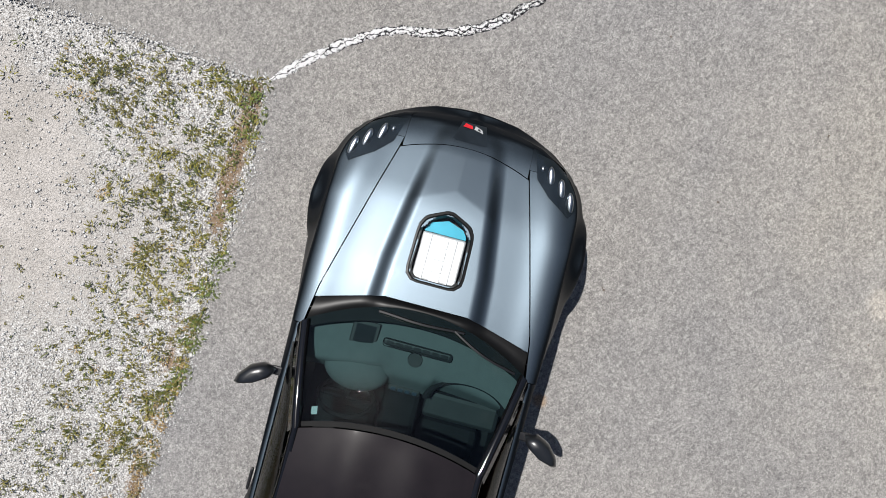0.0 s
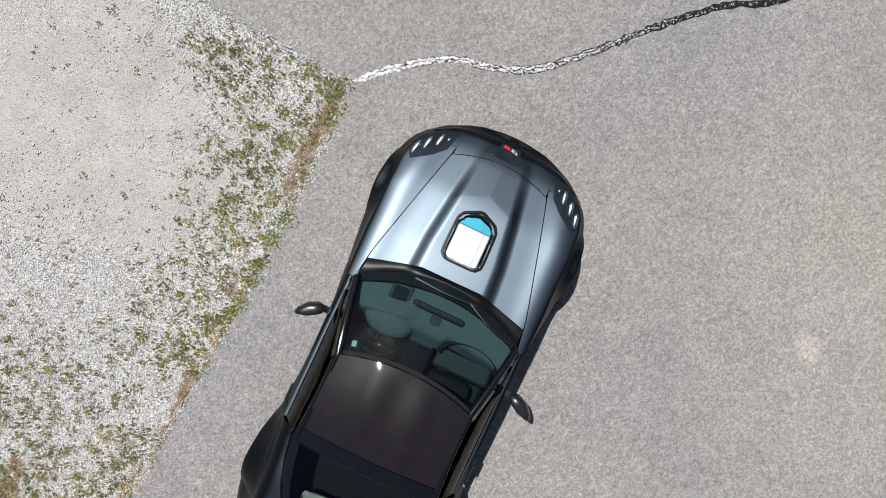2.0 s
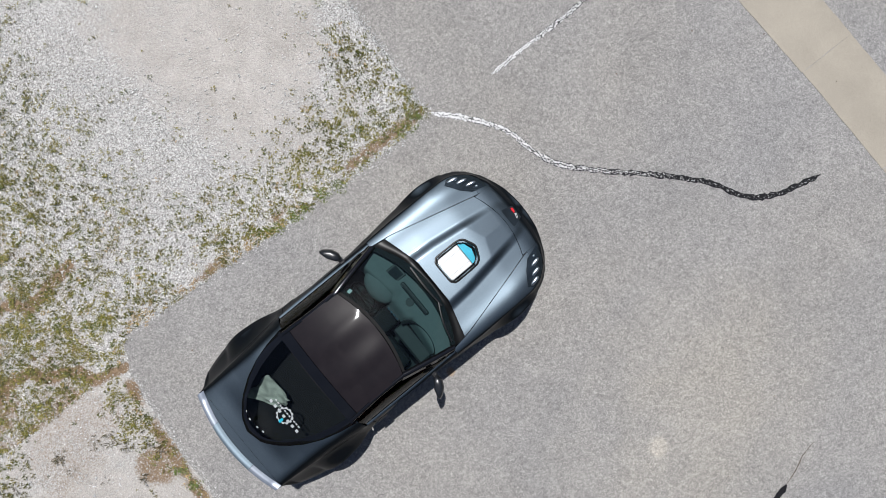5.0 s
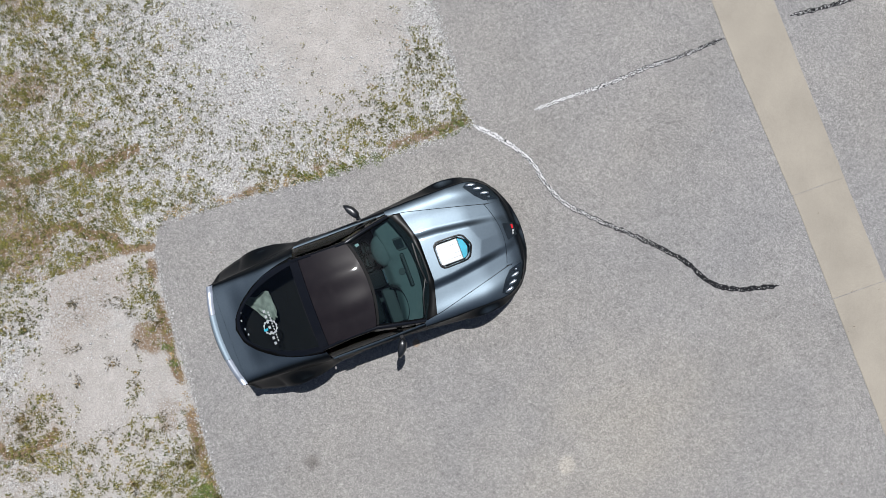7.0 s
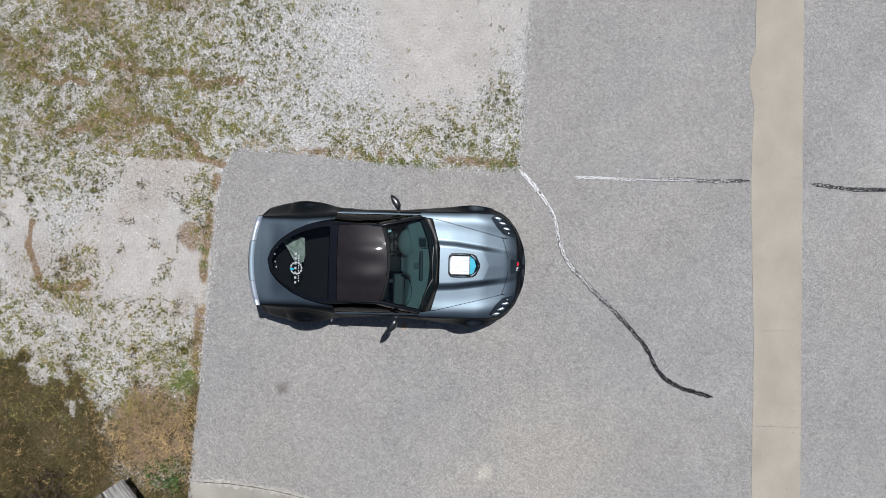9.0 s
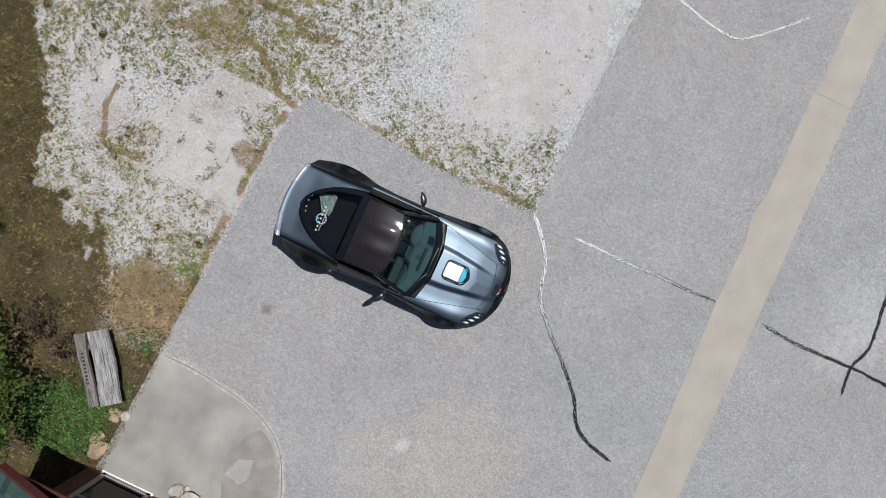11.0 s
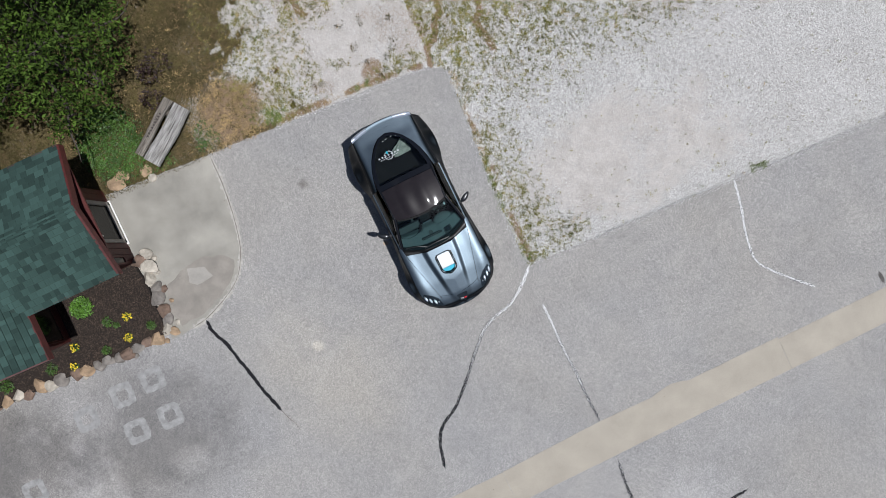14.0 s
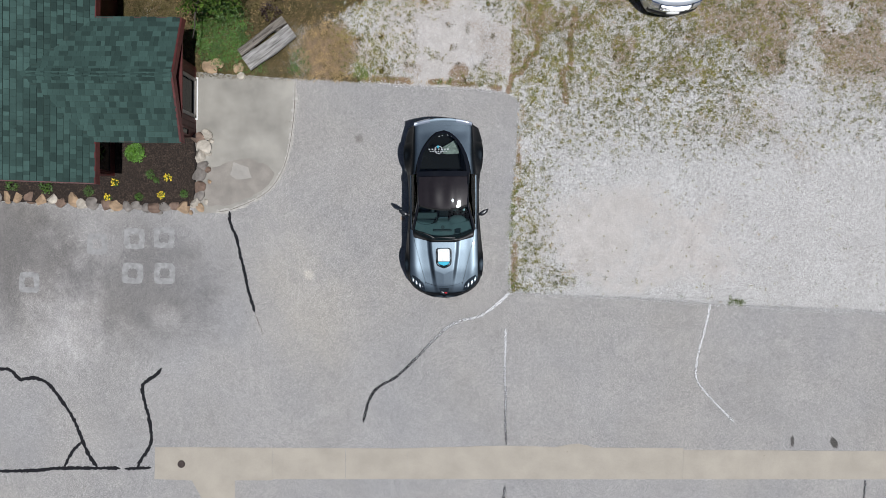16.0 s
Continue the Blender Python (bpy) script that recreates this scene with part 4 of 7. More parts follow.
M_CHIP = mat("bark_chip", (0.042, 0.028, 0.019), 0.9, var=0.4, scale=6, rand=1.5, island=True)
scatter_mesh("mulch_chips", v, f, M_CHIP, "loose dark bark chips on the bed", "mulch")


def rock(x, y, rx, ry, rz, seed, tone):
    rng = np.random.RandomState(seed)
    bm = bmesh.new()
    bmesh.ops.create_icosphere(bm, subdivisions=3, radius=1.0)
    dirs = rng.normal(0, 1, (11, 3))
    dirs /= np.linalg.norm(dirs, axis=1)[:, None]
    cut = rng.uniform(0.48, 0.85, 11)
    for v in bm.verts:
        c = np.array(v.co)
        for d, k in zip(dirs, cut):
            s = c @ d
            if s > k:
                c = c - d * (s - k) * 0.92
        c = c * (1 + 0.05 * noise.noise(Vector(c * 3) + Vector((seed, 0, 0))))
        v.co = Vector((c[0] * rx, c[1] * ry, c[2] * rz))
    ob = part("garden_rock", bm, tone, None, smooth=False)
    ob.matrix_world = pose(x, y, rz * 0.45, rng.uniform(-8, 8), rng.uniform(-8, 8), rng.uniform(0, 360))
    return tagged(ob, "", "rock", "stones edging the planting bed")


M_ROCK_TAN = mat("tan_field_stone", (0.30, 0.21, 0.13), 0.85, var=0.35, scale=6, fine=40, fine_amt=0.25, bump=0.7, bump_scale=25)
M_ROCK_GREY = mat("grey_field_stone", (0.19, 0.17, 0.15), 0.85, var=0.35, scale=6, fine=40, fine_amt=0.25, bump=0.7, bump_scale=25)
M_ROCK_PALE = mat("pale_limestone", (0.40, 0.36, 0.30), 0.85, var=0.3, scale=6, fine=40, fine_amt=0.2, bump=0.7, bump_scale=25)
M_ROCK_BROWN = mat("brown_field_stone", (0.17, 0.115, 0.085), 0.85, var=0.35, scale=6, fine=40, fine_amt=0.25, bump=0.7, bump_scale=25)
TONE = {"t": (M_ROCK_TAN, "rough tan field stone edging the bed"), "g": (M_ROCK_GREY, "rough grey field stone edging the bed"), "p": (M_ROCK_PALE, "pale limestone rock edging the bed"), "b": (M_ROCK_BROWN, "rough brown field stone edging the bed")}
ROCKS = [(-6.30, 1.72, 0.17, "b"), (-6.12, 1.78, 0.14, "p"), (-6.13, 1.5, 0.19, "p"), (-6.27, 1.24, 0.16, "p"), (-6.21, 1.03, 0.13, "g"), (-6.06, 0.93, 0.09, "b"), (-6.27, 0.80, 0.17, "g"), (-6.26, 0.50, 0.16, "b"), (-6.29, 0.27, 0.13, "g"), (-6.38, 0.06, 0.15, "p"),
         (-6.25, -0.04, 0.10, "t"), (-6.66, -0.05, 0.18, "t"), (-6.9, -0.02, 0.14, "b"), (-7.15, -0.04, 0.15, "g"), (-7.42, -0.05, 0.17, "b"), (-7.62, -0.10, 0.13, "g"), (-7.88, -0.04, 0.14, "g"), (-8.14, -0.02, 0.15, "g"), (-8.42, 0.0, 0.15, "t"), (-8.70, 0.0, 0.16, "b"),
         (-9.02, 0.02, 0.16, "g"), (-9.28, 0.05, 0.15, "p"), (-9.56, 0.10, 0.17, "t"), (-9.84, 0.06, 0.14, "b"), (-10.10, 0.10, 0.16, "p"), (-10.38, 0.10, 0.15, "t"), (-10.65, 0.14, 0.15, "b"), (-10.95, 0.16, 0.16, "t"), (-11.25, 0.14, 0.15, "t"), (-11.55, 0.16, 0.16, "g"), (-11.85, 0.16, 0.15, "b")]
for n, (x, y, r, k) in enumerate(ROCKS):
    m, lab = TONE[k]
    rock(x, y, r * 1.32, r * 1.12, r * 0.8, n + 3, m)["label"] = lab
# small mortar rubble under them
for n, (x, y, r, k) in enumerate([(-6.05, 1.32, 0.07, "p"), (-6.03, 0.62, 0.07, "t"), (-6.12, 0.1, 0.08, "p"), (-6.5, -0.17, 0.07, "t"), (-7.3, -0.2, 0.07, "g"), (-8.55, -0.14, 0.07, "p"), (-9.42, -0.08, 0.06, "p"), (-10.5, -0.02, 0.06, "p"), (-6.0, 1.66, 0.08, "p")]):
    m, lab = TONE[k]
    rock(x, y, r, r, r * 0.7, n + 60, m)["label"] = lab
# white octagonal stone and brown stepping stones
bm = bmesh.new()
bmesh.ops.create_cone(bm, cap_ends=True, segments=8, radius1=0.105, radius2=0.095, depth=0.05)
bmesh.ops.bevel(bm, geom=bm.edges[:], offset=0.008, segments=2, affect="EDGES")
ob = tagged(part("paver", bm, M_ROCK_PALE, None), "small white octagonal paver beside the bench", "paver")
ob.matrix_world = pose(-5.24, 3.31, 0.025, 0, 0, 20)
for n, (x, y, r) in enumerate([(-6.02, 3.52, 0.2), (-5.85, 3.62, 0.14), (-5.3, 3.5, 0.14)]):
    rock(x, y, r * 1.2, r, 0.06, n + 90, M_ROCK_TAN)["label"] = "flat tan stepping stone in the ground cover"

# plants of the bed
def plant(name, x, y, r, h, n, material, label, category, seed, flower=0):
    rng = np.random.RandomState(seed)
    root = thing(name, label, category, at=(x, y, 0.1))
    c = rng.normal(0, 1, (n, 3))
    c /= np.linalg.norm(c, axis=1)[:, None]
    c *= rng.uniform(0.55, 1.0, (n, 1))
    c[:, 2] = np.abs(c[:, 2])
    c = c * np.array([r, r, h])
    v, f = leaves(c, 3, 0.026 if r > 0.15 else 0.02, 0.012, rng, up=0.3)
    ob = scatter_mesh("foliage", v, f, material, "", "")
    for k in ("category", "kind", "label"):
        if k in ob:
            del ob[k]
    ob.parent = root
    if flower:
        c2 = c[rng.choice(n, flower)] * 1.05 + np.array([0, 0, 0.02])
        v, f = leaves(c2, 4, 0.026, 0.006, rng, up=0.85, length=1.1)
        ob = scatter_mesh("blossom", v, f, M_YELLOW, "yellow flowers", "")
        for k in ("category", "kind"):
            if k in ob:
                del ob[k]
        ob.parent = root
    return root


M_BUSH = mat("box_leaf", (0.085, 0.19, 0.02), 0.5, var=0.3, scale=4, rand=0.9, island=True)
plant("shrub", -7.89, 1.30, 0.25, 0.3, 700, M_BUSH, "round clipped bright green shrub in mulch", "shrub", 1)
for n, (x, y) in enumerate([(-7.06, 0.69), (-8.42, 0.55), (-8.6, 0.17), (-7.21, 0.25)]):
    plant("flower", x, y, 0.1, 0.13, 70, M_LEAF_IVY, "small plant with yellow flowers in mulch", "flower", n + 5, 40)
for n, (x, y, r) in enumerate([(-7.5, 0.77, 0.13), (-7.79, 0.2, 0.11), (-6.64, 0.29, 0.11), (-9.1, 0.33, 0.14), (-10.2, 0.42, 0.18), (-11.1, 0.47, 0.18), (-7.35, 0.62, 0.06)]):
    plant("seedling", x, y, r, 0.14, 110, M_LEAF_IVY, "small leafy green plant in mulch", "plant", n + 25)

# ---- weathered log bench ----
def build_bench():
    b = thing("bench", "weathered grey split-log bench on short log feet", "bench", at=(-4.46, 4.0, 0), rz=36.5)
    def plank(x0, x1, y0, y1, seed, label, bow=0.0):
        rng = random.Random(seed)
        bm = bmesh.new()
        rows = []
        N_ = 28
        for i in range(N_ + 1):
            t = i / N_
            x = lerp2(x0, x1, t)
            w0 = y0 + bow * math.sin(t * math.pi) + 0.012 * math.sin(t * 7 + seed) + rng.uniform(-0.004, 0.004)
            w1 = y1 + 0.012 * math.sin(t * 5 + 2 * seed) + rng.uniform(-0.004, 0.004)
            z1 = 0.46 + 0.006 * math.sin(t * 6 + seed)
            rows.append([bm.verts.new(p) for p in ((x, w0, z1 - 0.09), (x, w0 - 0.004, z1 - 0.02), (x, w0 + 0.018, z1), (x, (w0 + w1) / 2, z1 + 0.004 * math.sin(t * 9)), (x, w1 - 0.018, z1), (x, w1 + 0.004, z1 - 0.02), (x, w1, z1 - 0.09))])
        for a, c in zip(rows, rows[1:]):
            for j in range(7):
                bm.faces.new((a[j], a[(j + 1) % 7], c[(j + 1) % 7], c[j]))
        bm.faces.new(rows[0][::-1])
        bm.faces.new(rows[-1])
        bmesh.ops.recalc_face_normals(bm, faces=bm.faces[:])
        return part("seat_plank", bm, M_WOOD, b, label)
    p1 = plank(-0.70, 0.70, -0.30, 0.075, 1, "weathered grey seat plank with worn ends")
    p2 = plank(-0.68, 0.70, 0.105, 0.32, 2, "darker weathered back plank with carved letters", 0.055)
    p2.data.materials[0] = M_WOOD_DARK
    for n in range(9):
        x = -0.25 + n * 0.07
        part("carved_mark", box_bm(x, x + 0.035, 0.20, 0.25, 0.458, 0.4665, 0.002), M_CARVE, p2, "unreadable carved letter")
    for x in (-0.42, 0.42):
        bm = bmesh.new()
        bmesh.ops.create_cone(bm, cap_ends=True, segments=18, radius1=0.1, radius2=0.09, depth=0.36)
        bmesh.ops.rotate(bm, verts=bm.verts[:], matrix=Matrix.Rotation(math.pi / 2, 3, "X"))
        bmesh.ops.scale(bm, verts=bm.verts[:], vec=(1, 1, 1.9))
        bmesh.ops.translate(bm, verts=bm.verts[:], vec=(x, 0.04, 0.18))
        part("foot", bm, M_WOOD_DARK, b, "log foot", True)


def lerp2(a, b, t):
    return a + (b - a) * t


def grained_wood(name, dark, light):
    """Weathered timber with long grain, checks and grey bleaching along x."""
    m, nt, b = node_mat(name)
    L, N = nt.links.new, nt.nodes.new
    tc = N("ShaderNodeTexCoord")
    cols = []
    for sx, sc, p0, p1, c0, c1 in ((0.05, 55, 0.36, 0.64, dark, light), (0.3, 7, 0.3, 0.7, (0.75, 0.73, 0.7), (1.2, 1.2, 1.2)), (0.03, 24, 0.36, 0.42, (0.3, 0.28, 0.26), (1, 1, 1))):
        mp = N("ShaderNodeMapping")
        mp.inputs["Scale"].default_value = (sx, 1, 1)
        L(tc.outputs["Object"], mp.inputs["Vector"])
        n = N("ShaderNodeTexNoise")
        n.inputs["Scale"].default_value = sc
        n.inputs["Detail"].default_value = 5
        n.inputs["Roughness"].default_value = 0.7
        L(mp.outputs[0], n.inputs["Vector"])
        r = N("ShaderNodeValToRGB")
        r.color_ramp.elements[0].position, r.color_ramp.elements[1].position = p0, p1
        r.color_ramp.elements[0].color, r.color_ramp.elements[1].color = (*c0, 1), (*c1, 1)
        L(n.outputs["Fac"], r.inputs["Fac"])
        cols.append(r.outputs["Color"])
    c = cols[0]
    for k in cols[1:]:
        x = N("ShaderNodeMixRGB")
        x.blend_type = "MULTIPLY"
        x.inputs[0].default_value = 1.0
        L(c, x.inputs[1])
        L(k, x.inputs[2])
        c = x.outputs[0]
    L(c, b.inputs["Base Color"])
    b.inputs["Roughness"].default_value = 0.9
    b.inputs["Specular IOR Level"].default_value = 0.2
    bp = N("ShaderNodeBump")
    bp.inputs["Strength"].default_value = 0.6
    bp.inputs["Distance"].default_value = 0.006
    L(cols[0], bp.inputs["Height"])
    L(bp.outputs["Normal"], b.inputs["Normal"])
    return m


M_WOOD = grained_wood("weathered_grey_wood", (0.12, 0.114, 0.108), (0.40, 0.39, 0.375))
M_WOOD_DARK = grained_wood("dark_weathered_wood", (0.07, 0.062, 0.055), (0.26, 0.235, 0.205))
M_CARVE = mat("charred_carving", (0.03, 0.025, 0.022), 0.9, var=0.2)
build_bench()


# ---- trees and ground cover ----
def tree(x, y, blobs, n_clumps, leaf, seed, label, material, trunk_h, trunk_r):
    rng = np.random.RandomState(seed)
    root = thing("tree", label, "tree", at=(x, y, 0))
    bm = bmesh.new()

    def limb(a, c, r0, r1, segs=7, rings=6):
        a, c = Vector(a), Vector(c)
        d = (c - a).normalized()
        s = d.orthogonal().normalized()
        u = d.cross(s)
        prev = None
        for i in range(rings + 1):
            t = i / rings
            p = a.lerp(c, t) + s * 0.06 * math.sin(t * 5 + a.x) + u * 0.05 * math.sin(t * 4 + c.y)
            r = lerp2(r0, r1, t)
            row = [bm.verts.new(p + (s * math.cos(2 * math.pi * k / segs) + u * math.sin(2 * math.pi * k / segs)) * r) for k in range(segs)]
            if prev:
                for k in range(segs):
                    bm.faces.new((prev[k], prev[(k + 1) % segs], row[(k + 1) % segs], row[k]))
            prev = row

    limb((0, 0, -0.1), (0.1, 0.05, trunk_h), trunk_r, trunk_r * 0.7)
    for bx, by, bz, br in blobs:
        limb((0.1, 0.05, trunk_h * 0.85), (bx - x, by - y, bz), trunk_r * 0.5, 0.015)
        for k in range(4):
            e = rng.normal(0, 0.55, 3) * br
            limb((bx - x, by - y, bz - br * 0.3), (bx - x + e[0], by - y + e[1], bz + e[2] * 0.6), 0.03, 0.008, 5, 4)
    bmesh.ops.recalc_face_normals(bm, faces=bm.faces[:])
    part("trunk", bm, M_TWIG, root, "", True)
    cs = []
    for bx, by, bz, br in blobs:
        m = int(n_clumps * 0.42 * br * br)
        c = rng.normal(0, 1, (m, 3))
        c /= np.linalg.norm(c, axis=1)[:, None]
        c *= (rng.rand(m, 1) ** 0.45)
        lump = 1 + 0.35 * np.sin(c[:, :1] * 6 + bx) * np.cos(c[:, 1:2] * 7 + by)
        cs.append(c * lump * br * np.array([1, 1, 0.75]) + np.array([bx - x, by - y, bz]))
    cs = np.concatenate(cs)
    v, f = leaves(cs, 26, leaf, 0.12, rng, up=0.4, length=1.9, tip=1.25)
    ob = scatter_mesh("crown", v, f, material, "crown of small dark green leaves", "")
    for k in ("category", "kind"):
        if k in ob:
            del ob[k]
    ob.parent = root
    return root


tree(-6.0, 6.3, [(-6.1, 5.6, 2.3, 1.05), (-5.0, 5.9, 2.2, 0.95), (-4.6, 6.9, 2.4, 1.0), (-6.6, 6.8, 3.0, 1.3), (-5.5, 7.4, 3.2, 1.3), (-7.2, 5.6, 2.7, 1.0), (-4.9, 5.1, 1.5, 0.6), (-5.6, 4.75, 1.7, 0.6), (-4.3, 6.0, 1.7, 0.6)], 190, 0.05, 3, "leafy dark green tree beside the house", M_LEAF, 1.6, 0.12)
tree(-4.3, 9.4, [(-2.3, 7.6, 4.0, 1.35), (-3.4, 8.2, 4.6, 1.7), (-1.7, 8.7, 4.3, 1.4), (-3.0, 9.4, 4.2, 1.6), (-4.4, 7.7, 3.8, 1.3), (-1.3, 9.6, 4.0, 1.2), (-4.6, 9.0, 4.4, 1.5)], 800, 0.065, 5, "tall dense dark green tree casting deep shade", M_LEAF, 2.6, 0.2)
# copper-leaved saplings at the foot of the tree
M_COPPER = mat("copper_leaf", (0.03, 0.014, 0.012), 0.6, var=0.3, scale=3, rand=0.9, island=True)
for n, (x, y, r) in enumerate([(-4.00, 5.52, 0.34), (-4.41, 4.83, 0.26), (-4.27, 5.32, 0.22)]):
    plant("sapling", x, y, r, 0.7, 150, M_COPPER, "low sapling with dark copper leaves under the tree", "sapling", n + 60)
# ivy-like ground cover by the door
rs = np.random.RandomState(23)
IVY = lambda x, y: np.clip(1.15 * (1 - sstep(0.55, 1.0, np.hypot((x + 5.75) / 0.85, (y - 4.4) / 1.05))) + 0.25 * blob(x, y, -5.0, 3.55, 0.7, 0.35) + 0.35 * blob(x, y, -3.75, 3.6, 0.35, 0.5), 0, 1)
pts = sample(IVY, -7, -3.2, 3.35, 6, 16000, rs)
v, f = leaves(np.c_[pts, rs.uniform(0.0, 0.14, len(pts))], 3, 0.03, 0.02, rs, up=0.8, length=1.2)
scatter_mesh("ground_cover", v, f, M_LEAF_IVY, "bright green leafy ground cover beside the door", "ground cover")


# ---- the sports car ----
def paint_material():
    """Dark blue-grey metallic paint, fine flake under clear coat, shaded darker by view angle."""
    m, nt, b = node_mat("gunmetal_paint")
    L, N = nt.links.new, nt.nodes.new
    tc = N("ShaderNodeTexCoord")
    n = N("ShaderNodeTexNoise")
    n.inputs["Scale"].default_value = 900
    n.inputs["Detail"].default_value = 2
    L(tc.outputs["Object"], n.inputs["Vector"])
    r = N("ShaderNodeValToRGB")
    r.color_ramp.elements[0].position, r.color_ramp.elements[1].position = 0.3, 0.7
    r.color_ramp.elements[0].color, r.color_ramp.elements[1].color = (0.118, 0.150, 0.176, 1), (0.188, 0.235, 0.274, 1)
    L(n.outputs["Fac"], r.inputs["Fac"])
    n2 = N("ShaderNodeTexNoise")
    n2.inputs["Scale"].default_value = 3.0
    n2.inputs["Detail"].default_value = 6
    L(tc.outputs["Object"], n2.inputs["Vector"])
    r2 = N("ShaderNodeValToRGB")
    r2.color_ramp.elements[0].color, r2.color_ramp.elements[1].color = (0.46, 0.46, 0.46, 1), (0.50, 0.50, 0.50, 1)
    L(n2.outputs["Fac"], r2.inputs["Fac"])
    L(r.outputs["Color"], b.inputs["Base Color"])
    L(r2.outputs["Color"], b.inputs["Roughness"])
    b.inputs["Metallic"].default_value = 1.0
    b.inputs["Specular Tint"].default_value = (0.12, 0.14, 0.17, 1)
    b.inputs["Coat Weight"].default_value = 0.8
    b.inputs["Coat Roughness"].default_value = 0.03
    # flank shading put in by view angle: steep faces mix to near-black, imitating flop
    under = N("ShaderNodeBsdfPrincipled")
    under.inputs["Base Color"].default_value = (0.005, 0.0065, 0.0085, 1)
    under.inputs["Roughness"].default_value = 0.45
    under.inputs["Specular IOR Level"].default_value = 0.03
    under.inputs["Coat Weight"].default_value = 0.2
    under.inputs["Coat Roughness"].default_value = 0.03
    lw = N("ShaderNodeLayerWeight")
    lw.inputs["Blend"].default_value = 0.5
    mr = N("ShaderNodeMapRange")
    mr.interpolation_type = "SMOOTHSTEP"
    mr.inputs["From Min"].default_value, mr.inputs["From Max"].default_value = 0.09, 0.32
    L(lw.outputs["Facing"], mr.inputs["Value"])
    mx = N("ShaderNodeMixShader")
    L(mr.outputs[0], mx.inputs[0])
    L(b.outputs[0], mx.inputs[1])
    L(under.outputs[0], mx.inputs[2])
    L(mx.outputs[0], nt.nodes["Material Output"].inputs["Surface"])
    return m


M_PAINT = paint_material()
M_GLASS = glass("tinted_windscreen", (0.27, 0.47, 0.47))
M_GLASS_DARK = glass("dark_tinted_glass", (0.10, 0.12, 0.12))
M_GLASS_CLEAR = glass("clear_lens", (0.82, 0.86, 0.88))
M_ROOF = mat("smoked_roof_panel", (0.013, 0.0095, 0.010), 0.45, var=0.12, scale=9, fine=260, fine_amt=0.15, coat=1.0, spec=0.12, coat_rough=0.055)
M_GLOSS_BLACK = mat("gloss_black", (0.005, 0.005, 0.006), 0.12, var=0.1, coat=0.5)
M_CARBON = mat("dark_carbon", (0.012, 0.013, 0.015), 0.3, var=0.2, coat=0.6)
M_CHROME = mat("bright_metal", (0.72, 0.73, 0.75), 0.16, metal=1.0, var=0.05)
M_SATIN = mat("satin_silver_cover", (0.66, 0.66, 0.66), 0.42, metal=0.35, var=0.05, fine=60, fine_amt=0.05)
M_BLUE = mat("turquoise_cover", (0.015, 0.42, 0.58), 0.4, var=0.1)
M_DASH = mat("grey_dash_vinyl", (0.10, 0.112, 0.115), 0.8, var=0.05, scale=20, bump=0.2, bump_scale=300)
M_COWL2 = mat("satin_black_plastic", (0.004, 0.004, 0.004), 0.4, var=0.2, spec=0.25)
M_BUCKET = mat("dark_lamp_bucket", (0.035, 0.045, 0.055), 0.3, metal=0.6, var=0.2)
M_TUBE = mat("satin_reflector", (0.50, 0.54, 0.58), 0.3, metal=1.0, var=0.1)
M_COWL = mat("matt_black_plastic", (0.008, 0.008, 0.008), 0.75, var=0.2, spec=0.25)
M_SEAT = mat("black_leather", (0.011, 0.011, 0.012), 0.8, spec=0.15, var=0.2, scale=15, bump=0.2, bump_scale=200)
M_CLOTH = mat("grey_green_towel", (0.36, 0.40, 0.37), 0.9, var=0.2, scale=8, bump=0.6, bump_scale=60)
M_RED_BADGE = mat("red_badge", (0.6, 0.02, 0.03), 0.3)
M_WHITE_VINYL = mat("white_vinyl", (0.42, 0.44, 0.45), 0.5, var=0.04)

FRONT_Y, REAR_Y = -2.20, 2.10
WY = [-2.20, -2.195, -2.17, -2.13, -2.05, -1.93, -1.80, -1.60, -1.35, -1.0, -0.6, -0.2, 0.4, 0.8, 1.05, 1.33, 1.65, 1.9, 2.04, 2.10]
WX = [0.0, 0.12, 0.30, 0.42, 0.60, 0.76, 0.86, 0.93, 0.955, 0.94, 0.90, 0.865, 0.86, 0.885, 0.945, 0.965, 0.94, 0.87, 0.81, 0.77]
TY = [-2.20, -2.12, -2.05, -1.9, -1.5, -1.0, -0.8, -0.5, 0.0, 0.7, 0.85, 1.2, 1.5, 1.75, 1.95, 2.10]
TZ = [0.50, 0.54, 0.59, 0.665, 0.785, 0.88, 0.905, 0.93, 0.96, 1.16, 1.17, 1.12, 1.05, 0.985, 0.965, 0.955]


def smooth_interp(y, ys, vs):
    return float(np.mean([np.interp(y + d, ys, vs) for d in (-0.06, -0.03, 0, 0.03, 0.06)])) if -2.0 < y < 2.1 else float(np.interp(y, ys, vs))


def half_width(y):
    return max(0.01, smooth_interp(y, WY, WX))


def top_height(y):
    return smooth_interp(y, TY, TZ)


SY = [-2.13, -2.125, -2.10, -2.05, -1.95, -1.8, -1.65, -1.3, -0.9, -0.5, 0.4, 0.8, 1.4, 1.85, 2.1]
SX = [0.0, 0.15, 0.33, 0.50, 0.67, 0.79, 0.83, 0.83, 0.835, 0.82, 0.80, 0.785, 0.735, 0.70, 0.69]


def shoulder(y):
    """Half width of the top surface, out to the crease along the body."""
    return max(0.01, smooth_interp(y, SY, SX))


def crease_z(y):
    return float(np.interp(y, [-2.13, -2.05, -1.8, -1.4, -0.6, 0.0, 0.8, 1.4, 2.1], [0.50, 0.555, 0.655, 0.76, 0.85, 0.88, 0.90, 0.89, 0.885]))


